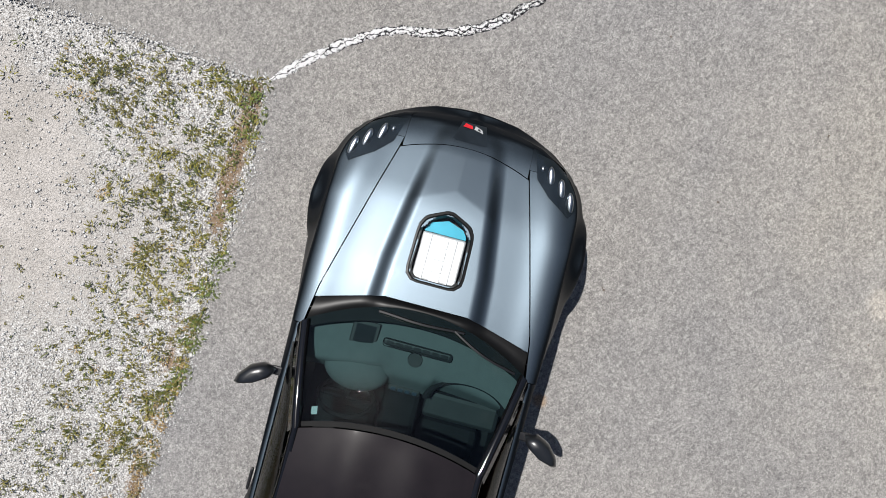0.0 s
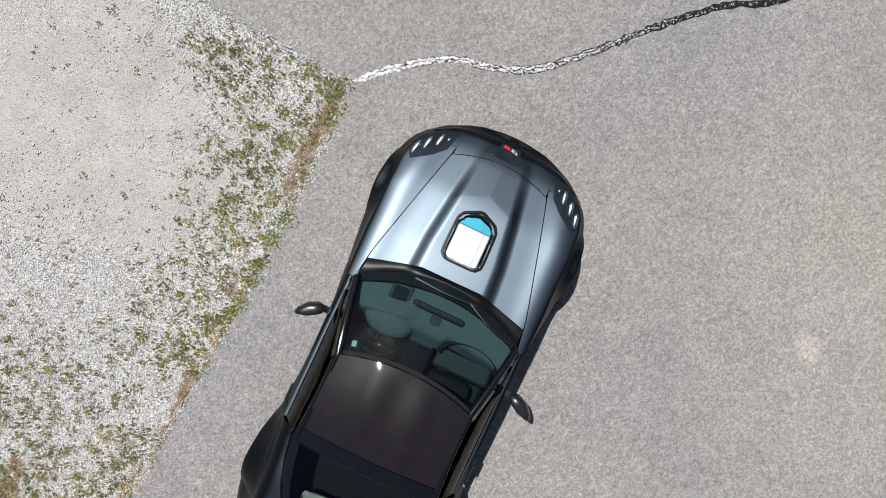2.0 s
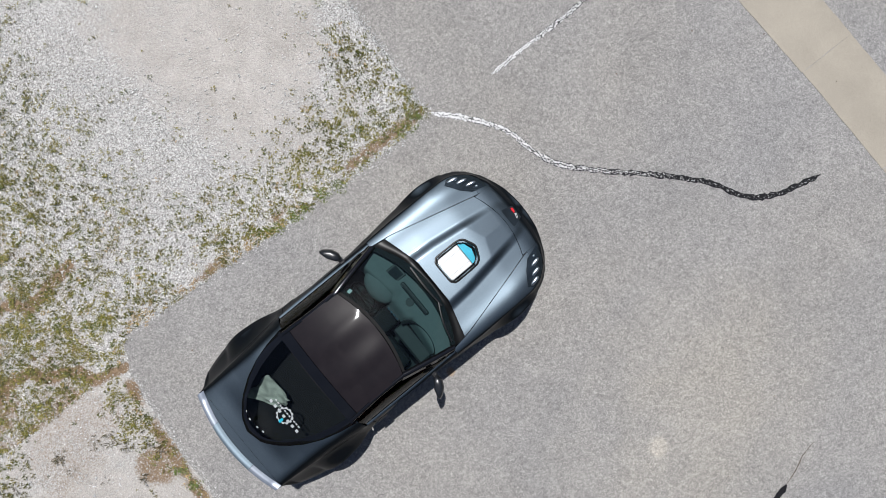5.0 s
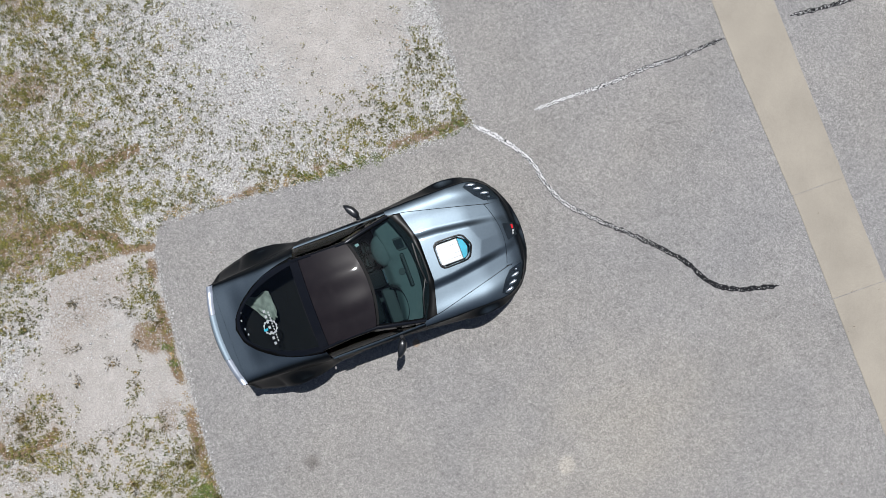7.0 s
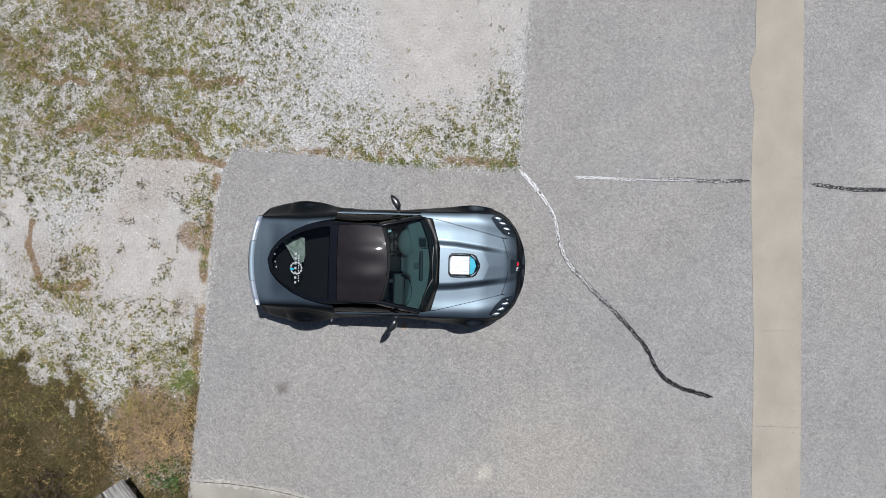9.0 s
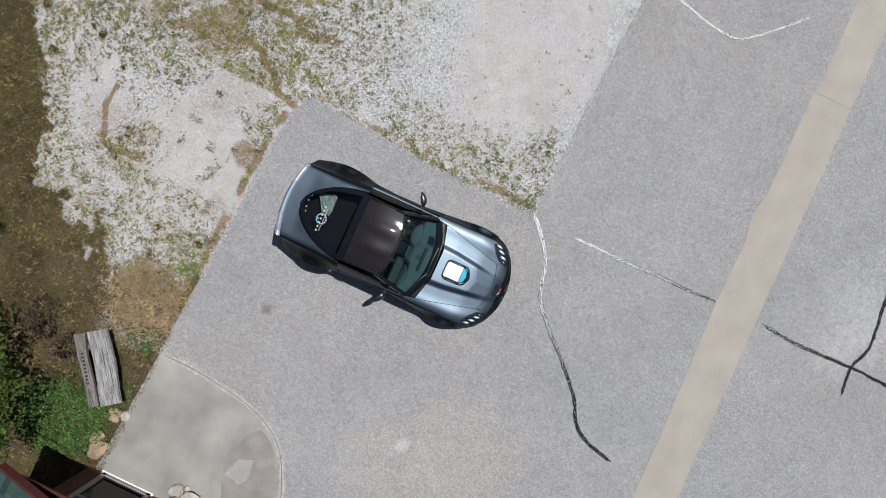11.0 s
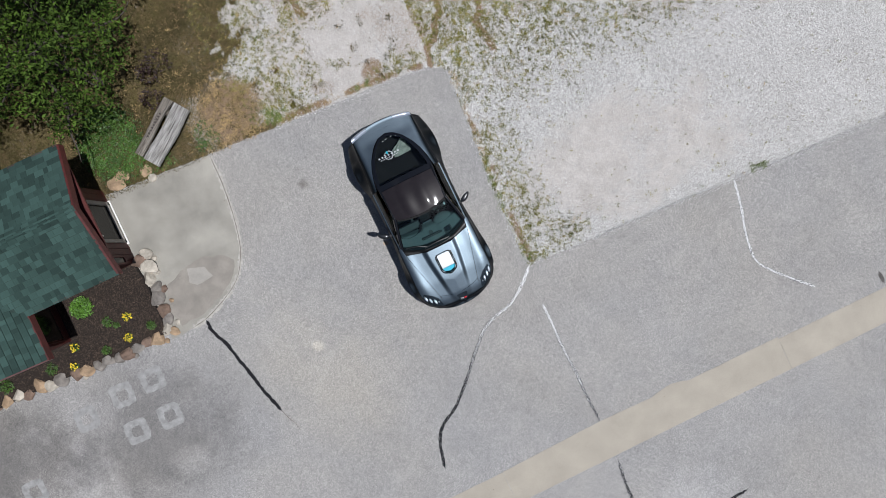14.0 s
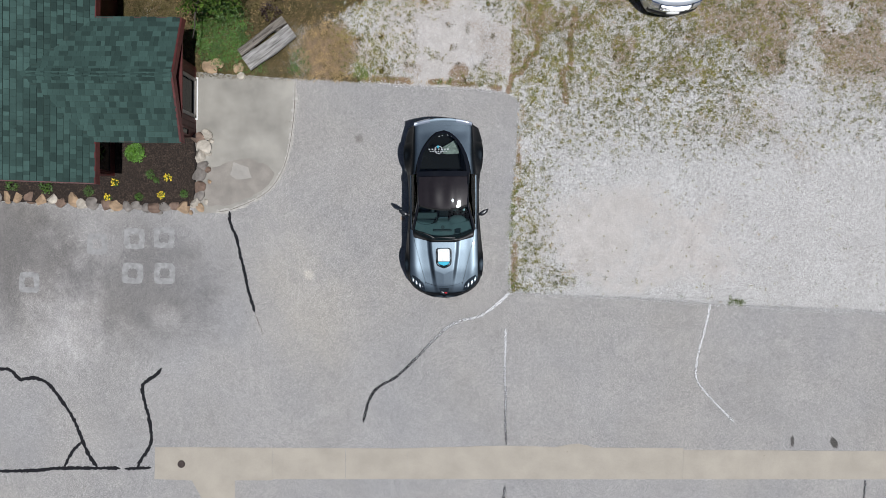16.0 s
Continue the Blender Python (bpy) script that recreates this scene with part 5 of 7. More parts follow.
def sharp(y):
    return float(np.interp(y, [-2.2, -1.9, -1.0, 0.6, 0.85, 1.5, 2.0, 2.2], [2.2, 2.4, 2.6, 2.4, 2.0, 2.1, 2.6, 2.8]))


def ss(a, b, x):
    t = min(1.0, max(0.0, (x - a) / (b - a)))
    return t * t * (3 - 2 * t)


def bumps(x, y):
    """Fender crests, hood dome and creases added to the top surface."""
    ax = abs(x)
    z = 0.0
    # front fender crest
    k = ss(-2.1, -1.5, y) * (1 - ss(-0.75, -0.2, y))
    xc = float(np.interp(y, [-2.0, -1.4, -0.6], [0.62, 0.74, 0.78]))
    z += 0.035 * k * math.exp(-((ax - xc) / 0.14) ** 2)
    # rear haunch
    k = ss(0.5, 1.2, y) * (1 - ss(1.7, 2.15, y))
    z += 0.06 * k * math.exp(-((ax - 0.74) / 0.16) ** 2)
    # raised middle of the hood, narrowing to the nose, with sharp shoulders
    if y < -0.6:
        w = float(np.interp(y, [-2.1, -1.85, -1.08, -0.8], [0.13, 0.185, 0.285, 0.30]))
        k = min(1.0, max(0.0, (y + 2.12) / (-1.60 + 0.45 * ax + 2.12)))
        z += 0.048 * k * (1 - ss(w - 0.02, w + 0.10, ax))
    return z


def skin(x, y):
    """Height of the painted top over a place inside the crease."""
    S, p = shoulder(y), sharp(y)
    zs, zt = crease_z(y), max(top_height(y), crease_z(y))
    r = min(1.0, abs(x) / S)
    return zs + (zt - zs) * (max(0.0, 1 - r ** p)) ** (1 / p) + bumps(x, y) * (1 - r ** 6)


WHEEL_Y = (-1.36, 1.27)


def patch_bm(outline, dz, s=1, rings=5):
    """A patch that lies on the skin inside an outline."""
    bm = bmesh.new()
    cx, cy = sum(p[0] for p in outline) / len(outline), sum(p[1] for p in outline) / len(outline)
    fine = []
    for (ax, ay), (bx, by) in zip(outline, outline[1:] + outline[:1]):
        fine += [(ax + (bx - ax) * i / 4, ay + (by - ay) * i / 4) for i in range(4)]
    prev = None
    for r in range(rings):
        k = 1 - r / rings
        row = [bm.verts.new((s * (cx + (x - cx) * k), cy + (y - cy) * k, skin(cx + (x - cx) * k, cy + (y - cy) * k) + dz)) for x, y in fine]
        if prev:
            for i in range(len(row)):
                j = (i + 1) % len(row)
                bm.faces.new((prev[i], prev[j], row[j], row[i]))
        prev = row
    c = bm.verts.new((s * cx, cy, skin(cx, cy) + dz))
    for i in range(len(prev)):
        bm.faces.new((prev[i], prev[(i + 1) % len(prev)], c))
    bm.normal_update()
    for f in bm.faces:
        if f.normal.z < 0:
            f.normal_flip()
    return bm


def low_edge(y):
    z = 0.17
    for wy, r in zip(WHEEL_Y, (0.345, 0.36)):
        if abs(y - wy) < r:
            z = max(z, 0.32 + math.sqrt(r * r - (y - wy) ** 2))
    return z


def flank(q, y, s):
    """Side from the crease (q 0), flaring to the widest line, then tucking under (q 1)."""
    W, S, zc = half_width(y), shoulder(y), crease_z(y)
    zb = min(low_edge(y), zc - 0.1)
    zm = max(0.5, zb + 0.02)
    if q < 0.5:
        t = q / 0.5
        hollow = 0.02 * math.sin(t * math.pi) if -0.6 < y < 0.8 else 0.0
        return s * (lerp(S, max(W, S), t ** 1.4) - hollow), y, lerp(zc, zm, t)
    t = (q - 0.5) / 0.5
    z = lerp(zm, zb, t)
    tuck = 0.10 * ((zm - z) / 0.4) ** 2
    return s * (max(W, S) - tuck), y, z


def grid_part(name, fn, nu, nv, material, parent, label="", lip=0.012, flip=False, smooth=True):
    """A panel over fn(u, v), with its rim turned down so that it has thickness."""
    P = [[Vector(fn(i / nu, j / nv)) for j in range(nv + 1)] for i in range(nu + 1)]
    bm = bmesh.new()
    V = [[bm.verts.new(p) for p in row] for row in P]
    for i in range(nu):
        for j in range(nv):
            q = [V[i][j], V[i + 1][j], V[i + 1][j + 1], V[i][j + 1]]
            if flip:
                q.reverse()
            try:
                bm.faces.new(q)
            except ValueError:
                pass
    bmesh.ops.remove_doubles(bm, verts=bm.verts[:], dist=0.0004)
    bm.normal_update()
    if lip:
        edges = [e for e in bm.edges if e.is_boundary]
        norm = {v: v.normal.copy() for e in edges for v in e.verts}
        r = bmesh.ops.extrude_edge_only(bm, edges=edges)
        made = [g for g in r["geom"] if isinstance(g, bmesh.types.BMVert)]
        for v in made:
            near = min(norm, key=lambda o: (o.co - v.co).length_squared)
            v.co -= norm[near] * lip
        for e in bm.edges:
            if len(e.link_faces) == 2 and e.calc_face_angle(0) > 0.9:
                e.smooth = False
    return part(name, bm, material, parent, label, smooth)


def lerp(a, b, t):
    return a + (b - a) * t


HOOD_X = lambda y: float(np.interp(y, [-1.88, -1.8, -0.78, -0.5], [0.435, 0.45, 0.70, 0.74]))
COWL_Y = lambda x: -0.83 + 0.12 * max(0.0, abs(x) - 0.28) / 0.42
NOSE_Y = lambda x: -1.90 + 0.10 * (abs(x) / 0.45) ** 2


def build_car():
    car = thing("sports_car", "dark gunmetal grey two-door sports coupe parked on asphalt", "car", at=(-0.025, 0.0, 0.0), rz=1.2)
    G = 0.004

    # hood, with an opening for its window: four pieces of one lid
    WIN = (-1.42, -0.985, 0.165)   # nose end, cowl end, half width

    def hood(u, v):
        y0 = lerp(NOSE_Y(0.45 * (2 * u - 1)), COWL_Y(0.7 * (2 * u - 1)), v)
        x = (2 * u - 1) * (HOOD_X(y0) - G)
        return x, y0, skin(x, y0)

    P, Q = 96, 88
    bm = bmesh.new()
    V = [[bm.verts.new(hood(i / P, j / Q)) for j in range(Q + 1)] for i in range(P + 1)]
    for i in range(P):
        for j in range(Q):
            c = (V[i][j].co + V[i + 1][j + 1].co) / 2
            if WIN[0] < c.y < WIN[1] and abs(c.x) < WIN[2] - max(0, WIN[0] + 0.12 - c.y) * 0.75:
                continue
            bm.faces.new((V[i][j], V[i + 1][j], V[i + 1][j + 1], V[i][j + 1]))
    bmesh.ops.delete(bm, geom=[v for v in bm.verts if not v.link_faces], context="VERTS")
    hood_ob = part("hood", bm, M_PAINT, car, "metallic grey hood with a raised middle", True)

    # hood window: black frame, engine cover below, clear pane
    y0, y1 = WIN[0] - 0.02, WIN[1] + 0.005
    ring = lambda k: [(-0.172 * k, y1 - (1 - k) * 0.15), (0.172 * k, y1 - (1 - k) * 0.15), (0.168 * k, y0 + 0.125 + (1 - k) * 0.15), (0.135 * k, y0 + 0.065 + (1 - k) * 0.19), (0.0, y0 + (1 - k) * 0.24), (-0.135 * k, y0 + 0.065 + (1 - k) * 0.19), (-0.168 * k, y0 + 0.125 + (1 - k) * 0.15)]
    def rounded(pts, cuts=2):
        for _ in range(cuts):
            pts = [(lerp(a[0], c[0], t), lerp(a[1], c[1], t)) for a, c in zip(pts, pts[1:] + pts[:1]) for t in (0.14, 0.86)]
        return pts

    bm = bmesh.new()
    prev = None
    for k, dz in ((1.12, -0.001), (1.10, 0.007), (1.04, 0.008), (1.0, 0.003), (0.93, -0.04)):
        row = [bm.verts.new((x, y, skin(x, y) + dz)) for x, y in rounded(ring(k))]
        if prev:
            for a in range(28):
                bm.faces.new((prev[a], prev[(a + 1) % 28], row[(a + 1) % 28], row[a]))
        prev = row
    bmesh.ops.recalc_face_normals(bm, faces=bm.faces[:])
    win = part("hood_window", bm, M_COWL2, car, "gloss black frame of the engine window")
    bm = bmesh.new()
    f = bm.faces.new([bm.verts.new((x, y, skin(x, y) + 0.004)) for x, y in rounded(ring(0.99))][::-1])
    part("pane", bm, M_GLASS_CLEAR, win, "clear polycarbonate pane").visible_shadow = False
    zc = skin(0, -1.15) - 0.055
    slope = (skin(0, -0.95) - skin(0, -1.4)) / 0.45
    tilt = lambda bmx: [setattr(v.co, "z", v.co.z + slope * (v.co.y + 1.15)) for v in bmx.verts]
    bm = box_bm(-0.145, 0.145, -1.295, -0.985, zc - 0.03, zc, 0.012)
    tilt(bm)
    cover = part("engine_cover", bm, M_SATIN, car, "satin silver engine cover")
    bm = bmesh.new()
    f = [bm.verts.new(p) for p in ((-0.138, -1.298, zc), (0.138, -1.298, zc), (0.132, -1.325, zc), (0.105, -1.36, zc), (0.0, -1.395, zc), (-0.105, -1.36, zc), (-0.132, -1.325, zc))]
    face = bm.faces.new(f)
    r = bmesh.ops.extrude_face_region(bm, geom=[face])
    for v in r["geom"]:
        if isinstance(v, bmesh.types.BMVert):
            v.co.z -= 0.03
    bmesh.ops.recalc_face_normals(bm, faces=bm.faces[:])
    tilt(bm)
    part("blue_panel", bm, M_BLUE, cover, "turquoise front of the engine cover")
    for n in range(4):
        bm = box_bm(-0.035, 0.035, -1.27 + n * 0.08, -1.21 + n * 0.08, zc, zc + 0.006, 0.003)
        tilt(bm)
        part("rib", bm, M_SATIN, cover)
    for sx in (-1, 1):
        bm = box_bm(sx * 0.085 - 0.006, sx * 0.085 + 0.006, -1.29, -0.95, zc, zc + 0.008, 0.003)
        tilt(bm)
        part("rib", bm, M_SATIN, cover)
    bm = box_bm(-0.2, 0.2, -1.5, -0.9, zc - 0.2, zc - 0.14)
    part("engine_block", bm, M_BLACK, car, "dark engine below the cover")

    # nose panel between the headlights and the bumper round it
    def nose(u, v):
        x = (2 * u - 1) * 0.435
        yf = float(np.interp(abs(x), SX[:7], SY[:7])) + 0.002
        y = lerp(yf, NOSE_Y(x) - G, v)
        return x, y, skin(x, y)

    grid_part("nose_panel", nose, 36, 10, M_PAINT, car, "dark metallic nose panel")

    def rim(a, xs, ys, w):
        """Plan outline of the nose by angle."""
        x = w * math.sin(a) / math.sin(1.075)
        return x, float(np.interp(abs(x), xs, ys))

    def bumper(u, v):
        a = lerp(-1.075, 1.075, u)
        xi, yi = rim(a, SX[:7], SY[:7], 0.735)
        xo, yo = rim(a, WX[:9], WY[:9], 0.818)
        zi = skin(min(abs(xi), shoulder(yi) * 0.999), yi)
        if v < 0.5:
            k = v / 0.5
            return lerp(xi, xo, k ** 1.2), lerp(yi, yo, k ** 1.2), lerp(zi, 0.46, k)
        k = (v - 0.5) / 0.5
        return xo * (1 - 0.03 * k * k), yo + 0.04 * k * k, lerp(0.46, 0.16, k)

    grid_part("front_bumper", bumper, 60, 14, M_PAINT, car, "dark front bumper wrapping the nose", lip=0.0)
    # low splitter
    bm = bmesh.new()
    a_in, a_out, lo = [], [], []
    for k in range(41):
        x, y = rim(lerp(-1.075, 1.075, k / 40), WX[:9], WY[:9], 0.818)
        a_in.append(bm.verts.new((x * 0.9, y + 0.12, 0.13)))
        a_out.append(bm.verts.new((x * 1.012, y - 0.018, 0.13)))
        lo.append(bm.verts.new((x * 1.012, y - 0.018, 0.115)))
    for k in range(40):
        bm.faces.new((a_in[k], a_out[k], a_out[k + 1], a_in[k + 1]))
        bm.faces.new((a_out[k], lo[k], lo[k + 1], a_out[k + 1]))
    part("splitter", bm, M_CARBON, car, "black carbon splitter")

    for s in (1, -1):
        flip = s < 0

        # headlight region: from the hood seam out along the front corner
        HL = [(0.455, -2.01), (0.585, -1.985), (0.69, -1.915), (0.77, -1.80), (0.80, -1.68), (0.755, -1.615), (0.60, -1.72), (0.50, -1.825)]

        def fender(u, v):
            y = lerp(-1.87, -0.52, v)
            xi = HOOD_X(y) + G
            if u < 0.6:
                k = u / 0.6
                x = lerp(xi, shoulder(y), 1 - (1 - k) ** 1.6)
                return s * x, y, skin(x, y)
            return flank((u - 0.6) / 0.4, y, s)

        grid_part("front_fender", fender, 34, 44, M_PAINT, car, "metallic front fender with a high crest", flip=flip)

        def corner(u, v):
            y = lerp(-2.07, -1.87 - 0.003, v)
            S = shoulder(y)
            x = lerp(min(0.437, S * 0.95), S, 1 - (1 - u) ** 1.5)
            return s * x, y, skin(x, y)

        grid_part("front_corner", corner, 20, 10, M_PAINT, car, flip=flip)

        # headlight: dark bucket, three bright shells, clear lens
        lamp = part("headlight", patch_bm(HL, 0.004, s), M_BUCKET, car, "clear headlight with bright reflectors in a dark bucket")
        for n, (hx, hy) in enumerate(((0.752, -1.715), (0.675, -1.79), (0.59, -1.855), (0.525, -1.905))):
            bm = bmesh.new()
            bmesh.ops.create_uvsphere(bm, u_segments=14, v_segments=8, radius=0.027 if n < 3 else 0.014)
            bmesh.ops.scale(bm, verts=bm.verts[:], vec=(0.95, 2.9 if n < 3 else 1.5, 0.7))
            bmesh.ops.rotate(bm, verts=bm.verts[:], matrix=Matrix.Rotation(s * radians(-12), 3, "Z"))
            bmesh.ops.translate(bm, verts=bm.verts[:], vec=(s * hx, hy, skin(hx, hy) + 0.006))
            part("reflector", bm, M_CHROME, lamp, "bright projector reflector", True).data.materials[0] = M_TUBE
        part("lens", patch_bm(HL, 0.024, s), M_GLASS_CLEAR, lamp, "clear lens", True).visible_shadow = False

        # door
        def door(u, v):
            y = lerp(-0.515, 0.765, v)
            if u < 0.3:
                k = u / 0.3
                return s * lerp(0.76, shoulder(y), k), y, lerp(0.905, crease_z(y), k ** 1.8)
            return flank((u - 0.3) / 0.7, y, s)

        d = grid_part("door", door, 20, 30, M_PAINT, car, "dark metallic door", flip=flip)
        bm = box_bm(s * 0.85 - 0.01, s * 0.85 + 0.01, 0.55, 0.70, 0.72, 0.75, 0.006)
        part("door_handle", bm, M_BLACK, d)

        # rear quarter, from the hatch outline out and down
        def quarter(u, v):
            y = lerp(0.775, 1.93, v)
            xi = GLASS_W(y) + 0.035 if y < 1.80 else 0.0
            if u < 0.65:
                k = u / 0.65
                x = lerp(xi, shoulder(y), 1 - (1 - k) ** 1.5)
                return s * x, y, skin(x, y)
            return flank((u - 0.65) / 0.35, y, s)

        grid_part("rear_quarter", quarter, 34, 50, M_PAINT, car, "metallic rear quarter panel with a wide haunch", flip=flip)

        # side glass and pillars
        def side_glass(u, v):
            y = lerp(-0.40, 0.78, v)
            xb, zb = 0.765, 0.905
            xt, zt = ROOF_EDGE(y)
            k = u
            return s * (lerp(xb, xt, k) + 0.03 * math.sin(k * math.pi)), y, lerp(zb, zt, k)

        grid_part("side_window", side_glass, 8, 20, M_GLASS_DARK, car, "dark tinted side window", flip=not flip, lip=0).visible_shadow = False
        # pillar beside the windscreen
        bm = bmesh.new()
        rows = []
        for k in range(13):
            t = k / 12
            x, y, z = WS(1.0, t)
            rows.append([bm.verts.new((s * (x + ox), y + oy, z + oz)) for ox, oy, oz in ((-0.03, -0.01, 0.012), (0.015, 0.01, 0.016), (0.045, 0.05, -0.012), (0.0, 0.03, -0.03))])
        for a, c in zip(rows, rows[1:]):
            for j in range(4):
                bm.faces.new((a[j], a[(j + 1) % 4], c[(j + 1) % 4], c[j]))
        bmesh.ops.recalc_face_normals(bm, faces=bm.faces[:])
        part("pillar", bm, M_GLOSS_BLACK, car, "black windscreen pillar", True)
        # roof rail
        bm = bmesh.new()
        rows = []
        for k in range(13):
            y = lerp(0.05, 0.80, k / 12)
            xt, zt = ROOF_EDGE(y)
            rows.append([bm.verts.new((s * (xt + ox), y, zt + oz)) for ox, oz in ((-0.02, 0.018), (0.02, 0.008), (0.03, -0.02), (-0.02, -0.02))])
        for a, c in zip(rows, rows[1:]):
            for j in range(4):
                bm.faces.new((a[j], a[(j + 1) % 4], c[(j + 1) % 4], c[j]))
        bmesh.ops.recalc_face_normals(bm, faces=bm.faces[:])
        part("roof_rail", bm, M_GLOSS_BLACK, car, "black roof rail", True)

        # mirror: swept wedge on a stalk
        outline = [(0.0, 0.015), (0.09, -0.005), (0.17, 0.03), (0.235, 0.105), (0.25, 0.155), (0.225, 0.165), (0.12, 0.135), (0.03, 0.075)]
        bm = bmesh.new()
        rows = []
        for z, k, dy in ((-0.055, 0.82, 0.01), (-0.04, 0.95, 0.0), (0.0, 1.0, 0.0), (0.035, 0.93, 0.004), (0.055, 0.72, 0.012), (0.06, 0.4, 0.02)):
            rows.append([bm.verts.new((s * (0.825 + 0.12 + (u - 0.12) * k), -0.205 + dy + 0.075 + (w - 0.075) * k, 0.90 + z)) for u, w in outline])
        for a, c in zip(rows, rows[1:]):
            for q in range(8):
                bm.faces.new((a[q], a[(q + 1) % 8], c[(q + 1) % 8], c[q]))
        bm.faces.new(rows[0])
        bm.faces.new(rows[-1])
        bmesh.ops.recalc_face_normals(bm, faces=bm.faces[:])
        mir = part("wing_mirror", bm, M_CARBON, car, "dark metallic wing mirror", True)
        bm = box_bm(min(s * 0.77, s * 0.87), max(s * 0.77, s * 0.87), -0.20, -0.14, 0.86, 0.885, 0.01)
        part("stalk", bm, M_BLACK, mir)
        # wheels
        for wy in WHEEL_Y:
            wx = s * 0.80
            bm = bmesh.new()
            prof = [(0.30, -0.135), (0.325, -0.125), (0.333, -0.09), (0.333, 0.09), (0.325, 0.125), (0.30, 0.135), (0.235, 0.125), (0.235, -0.125)]
            rows = []
            for k in range(36):
                a = 2 * math.pi * k / 36
                rows.append([bm.verts.new((wx + o, wy + r * math.cos(a), 0.335 + r * math.sin(a))) for r, o in prof])
            for k in range(36):
                a, c = rows[k], rows[(k + 1) % 36]
                for j in range(8):
                    bm.faces.new((a[j], a[(j + 1) % 8], c[(j + 1) % 8], c[j]))
            bmesh.ops.recalc_face_normals(bm, faces=bm.faces[:])
            wheel = part("wheel", bm, M_RUBBER, car, "black tyre on a dark alloy rim", True)
            bm = bmesh.new()
            for k in range(10):
                a = 2 * math.pi * k / 10
                r = bmesh.ops.create_cube(bm, size=1.0)
                bmesh.ops.scale(bm, verts=r["verts"], vec=(0.03, 0.035, 0.2))
                bmesh.ops.translate(bm, verts=r["verts"], vec=(0, 0, 0.13))
                bmesh.ops.rotate(bm, verts=r["verts"], matrix=Matrix.Rotation(a, 3, "X"))
            bmesh.ops.create_cone(bm, cap_ends=True, segments=20, radius1=0.06, radius2=0.05, depth=0.05, matrix=Matrix.Rotation(math.pi / 2, 4, "Y"))
            bmesh.ops.translate(bm, verts=bm.verts[:], vec=(wx + s * 0.09, wy, 0.335))
            part("rim", bm, M_CARBON, wheel, "dark spoked alloy rim")

    # rear end: tail panel and the spoiler lip
    def tail(u, v):
        x = lerp(-0.70, 0.70, u)
        y = REAR_Y - 0.225 * x * x
        k = v
        return x, y - 0.05 * k * k, lerp(0.88, 0.22, k)

    grid_part("rear_bumper", tail, 40, 10, M_PAINT, car, "dark rear bumper", flip=True)

    for s in (-1, 1):
        def wrap(u, v):
            a = Vector(flank(v, 1.93, s))
            c = Vector((s * 0.70, REAR_Y - 0.225 * 0.49 - 0.05 * v * v, lerp(0.885, 0.22, v)))
            p = a.lerp(c, u)
            p.x += s * 0.05 * math.sin(u * math.pi) * min(1, v * 3)
            return p

        grid_part("rear_corner", wrap, 8, 14, M_PAINT, car, "dark rear corner", lip=0.0, flip=s < 0)

    def deck_edge(u, v):
        x = lerp(-0.685, 0.685, u)
        yb = REAR_Y - 0.225 * x * x
        y = lerp(1.93, yb, v)
        return x, y, skin(min(abs(x), shoulder(y) * 0.995), y) + 0.004

    grid_part("rear_deck", deck_edge, 40, 6, M_PAINT, car, "metallic rear deck edge", flip=False)
    # bright sky reflection on the spoiler ends, put into a paler metal colour
    M_SPOIL = mat("sky_reflection_lip", (0.42, 0.46, 0.52), 0.25, metal=0.7, var=0.08, coat=0.8)

    def lip_sec(x0, x1):
        def at(u, v):
            x = lerp(x0, x1, u)
            yb = REAR_Y + 0.012 - 0.225 * x * x
            z0 = skin(min(abs(x), 0.60), 2.0) + 0.012
            return x, yb - 0.085 + 0.10 * v, z0 + 0.022 * math.sin(min(1, v * 1.6) * math.pi / 2) - (0.05 * max(0, v - 0.75) / 0.25)
        return at

    grid_part("rear_spoiler", lip_sec(-0.305, 0.305), 24, 8, M_PAINT, car, "metallic grey middle of the rear spoiler", lip=0.01)
    for a, c in ((-0.685, -0.31), (0.31, 0.685)):
        grid_part("spoiler_end", lip_sec(a, c), 18, 8, M_SPOIL, car, "rear spoiler end with the sky reflection in its pale colour", lip=0.01)

    # glasshouse
    grid_part("windscreen", lambda u, v: WS(2 * u - 1, v), 30, 16, M_GLASS, car, "large green tinted windscreen", lip=0.0).visible_shadow = False

    def band(u, v):
        # black printed border at the top of the screen, and the header
        x, y, z = WS(2 * u - 1, lerp(0.955, 1.0, v))
        return x, y, z + 0.003

    grid_part("windscreen_header", band, 30, 3, M_COWL, car, "black header of the windscreen", lip=0.02)

    def frit(u, v):
        x, y, z = WS(2 * u - 1, lerp(0.0, 0.13 - 0.05 * (2 * u - 1) ** 2, v))
        return x, y, z - 0.004

    grid_part("screen_border", frit, 30, 4, M_COWL, car, "black printed border of the windscreen", lip=0.0)

    def cowl(u, v):
        x, y, z = WS(2 * u - 1, 0.0)
        xh = x * 0.985
        a = Vector((x, y + 0.03, z + 0.002))
        c = Vector((xh, COWL_Y(xh) + 0.006, skin(xh, COWL_Y(xh)) - 0.03))
        p = a.lerp(c, v)
        p.z -= 0.02 * math.sin(v * math.pi)
        return p

    grid_part("cowl", cowl, 30, 5, M_COWL2, car, "black plastic cowl below the windscreen", lip=0.0, flip=True)

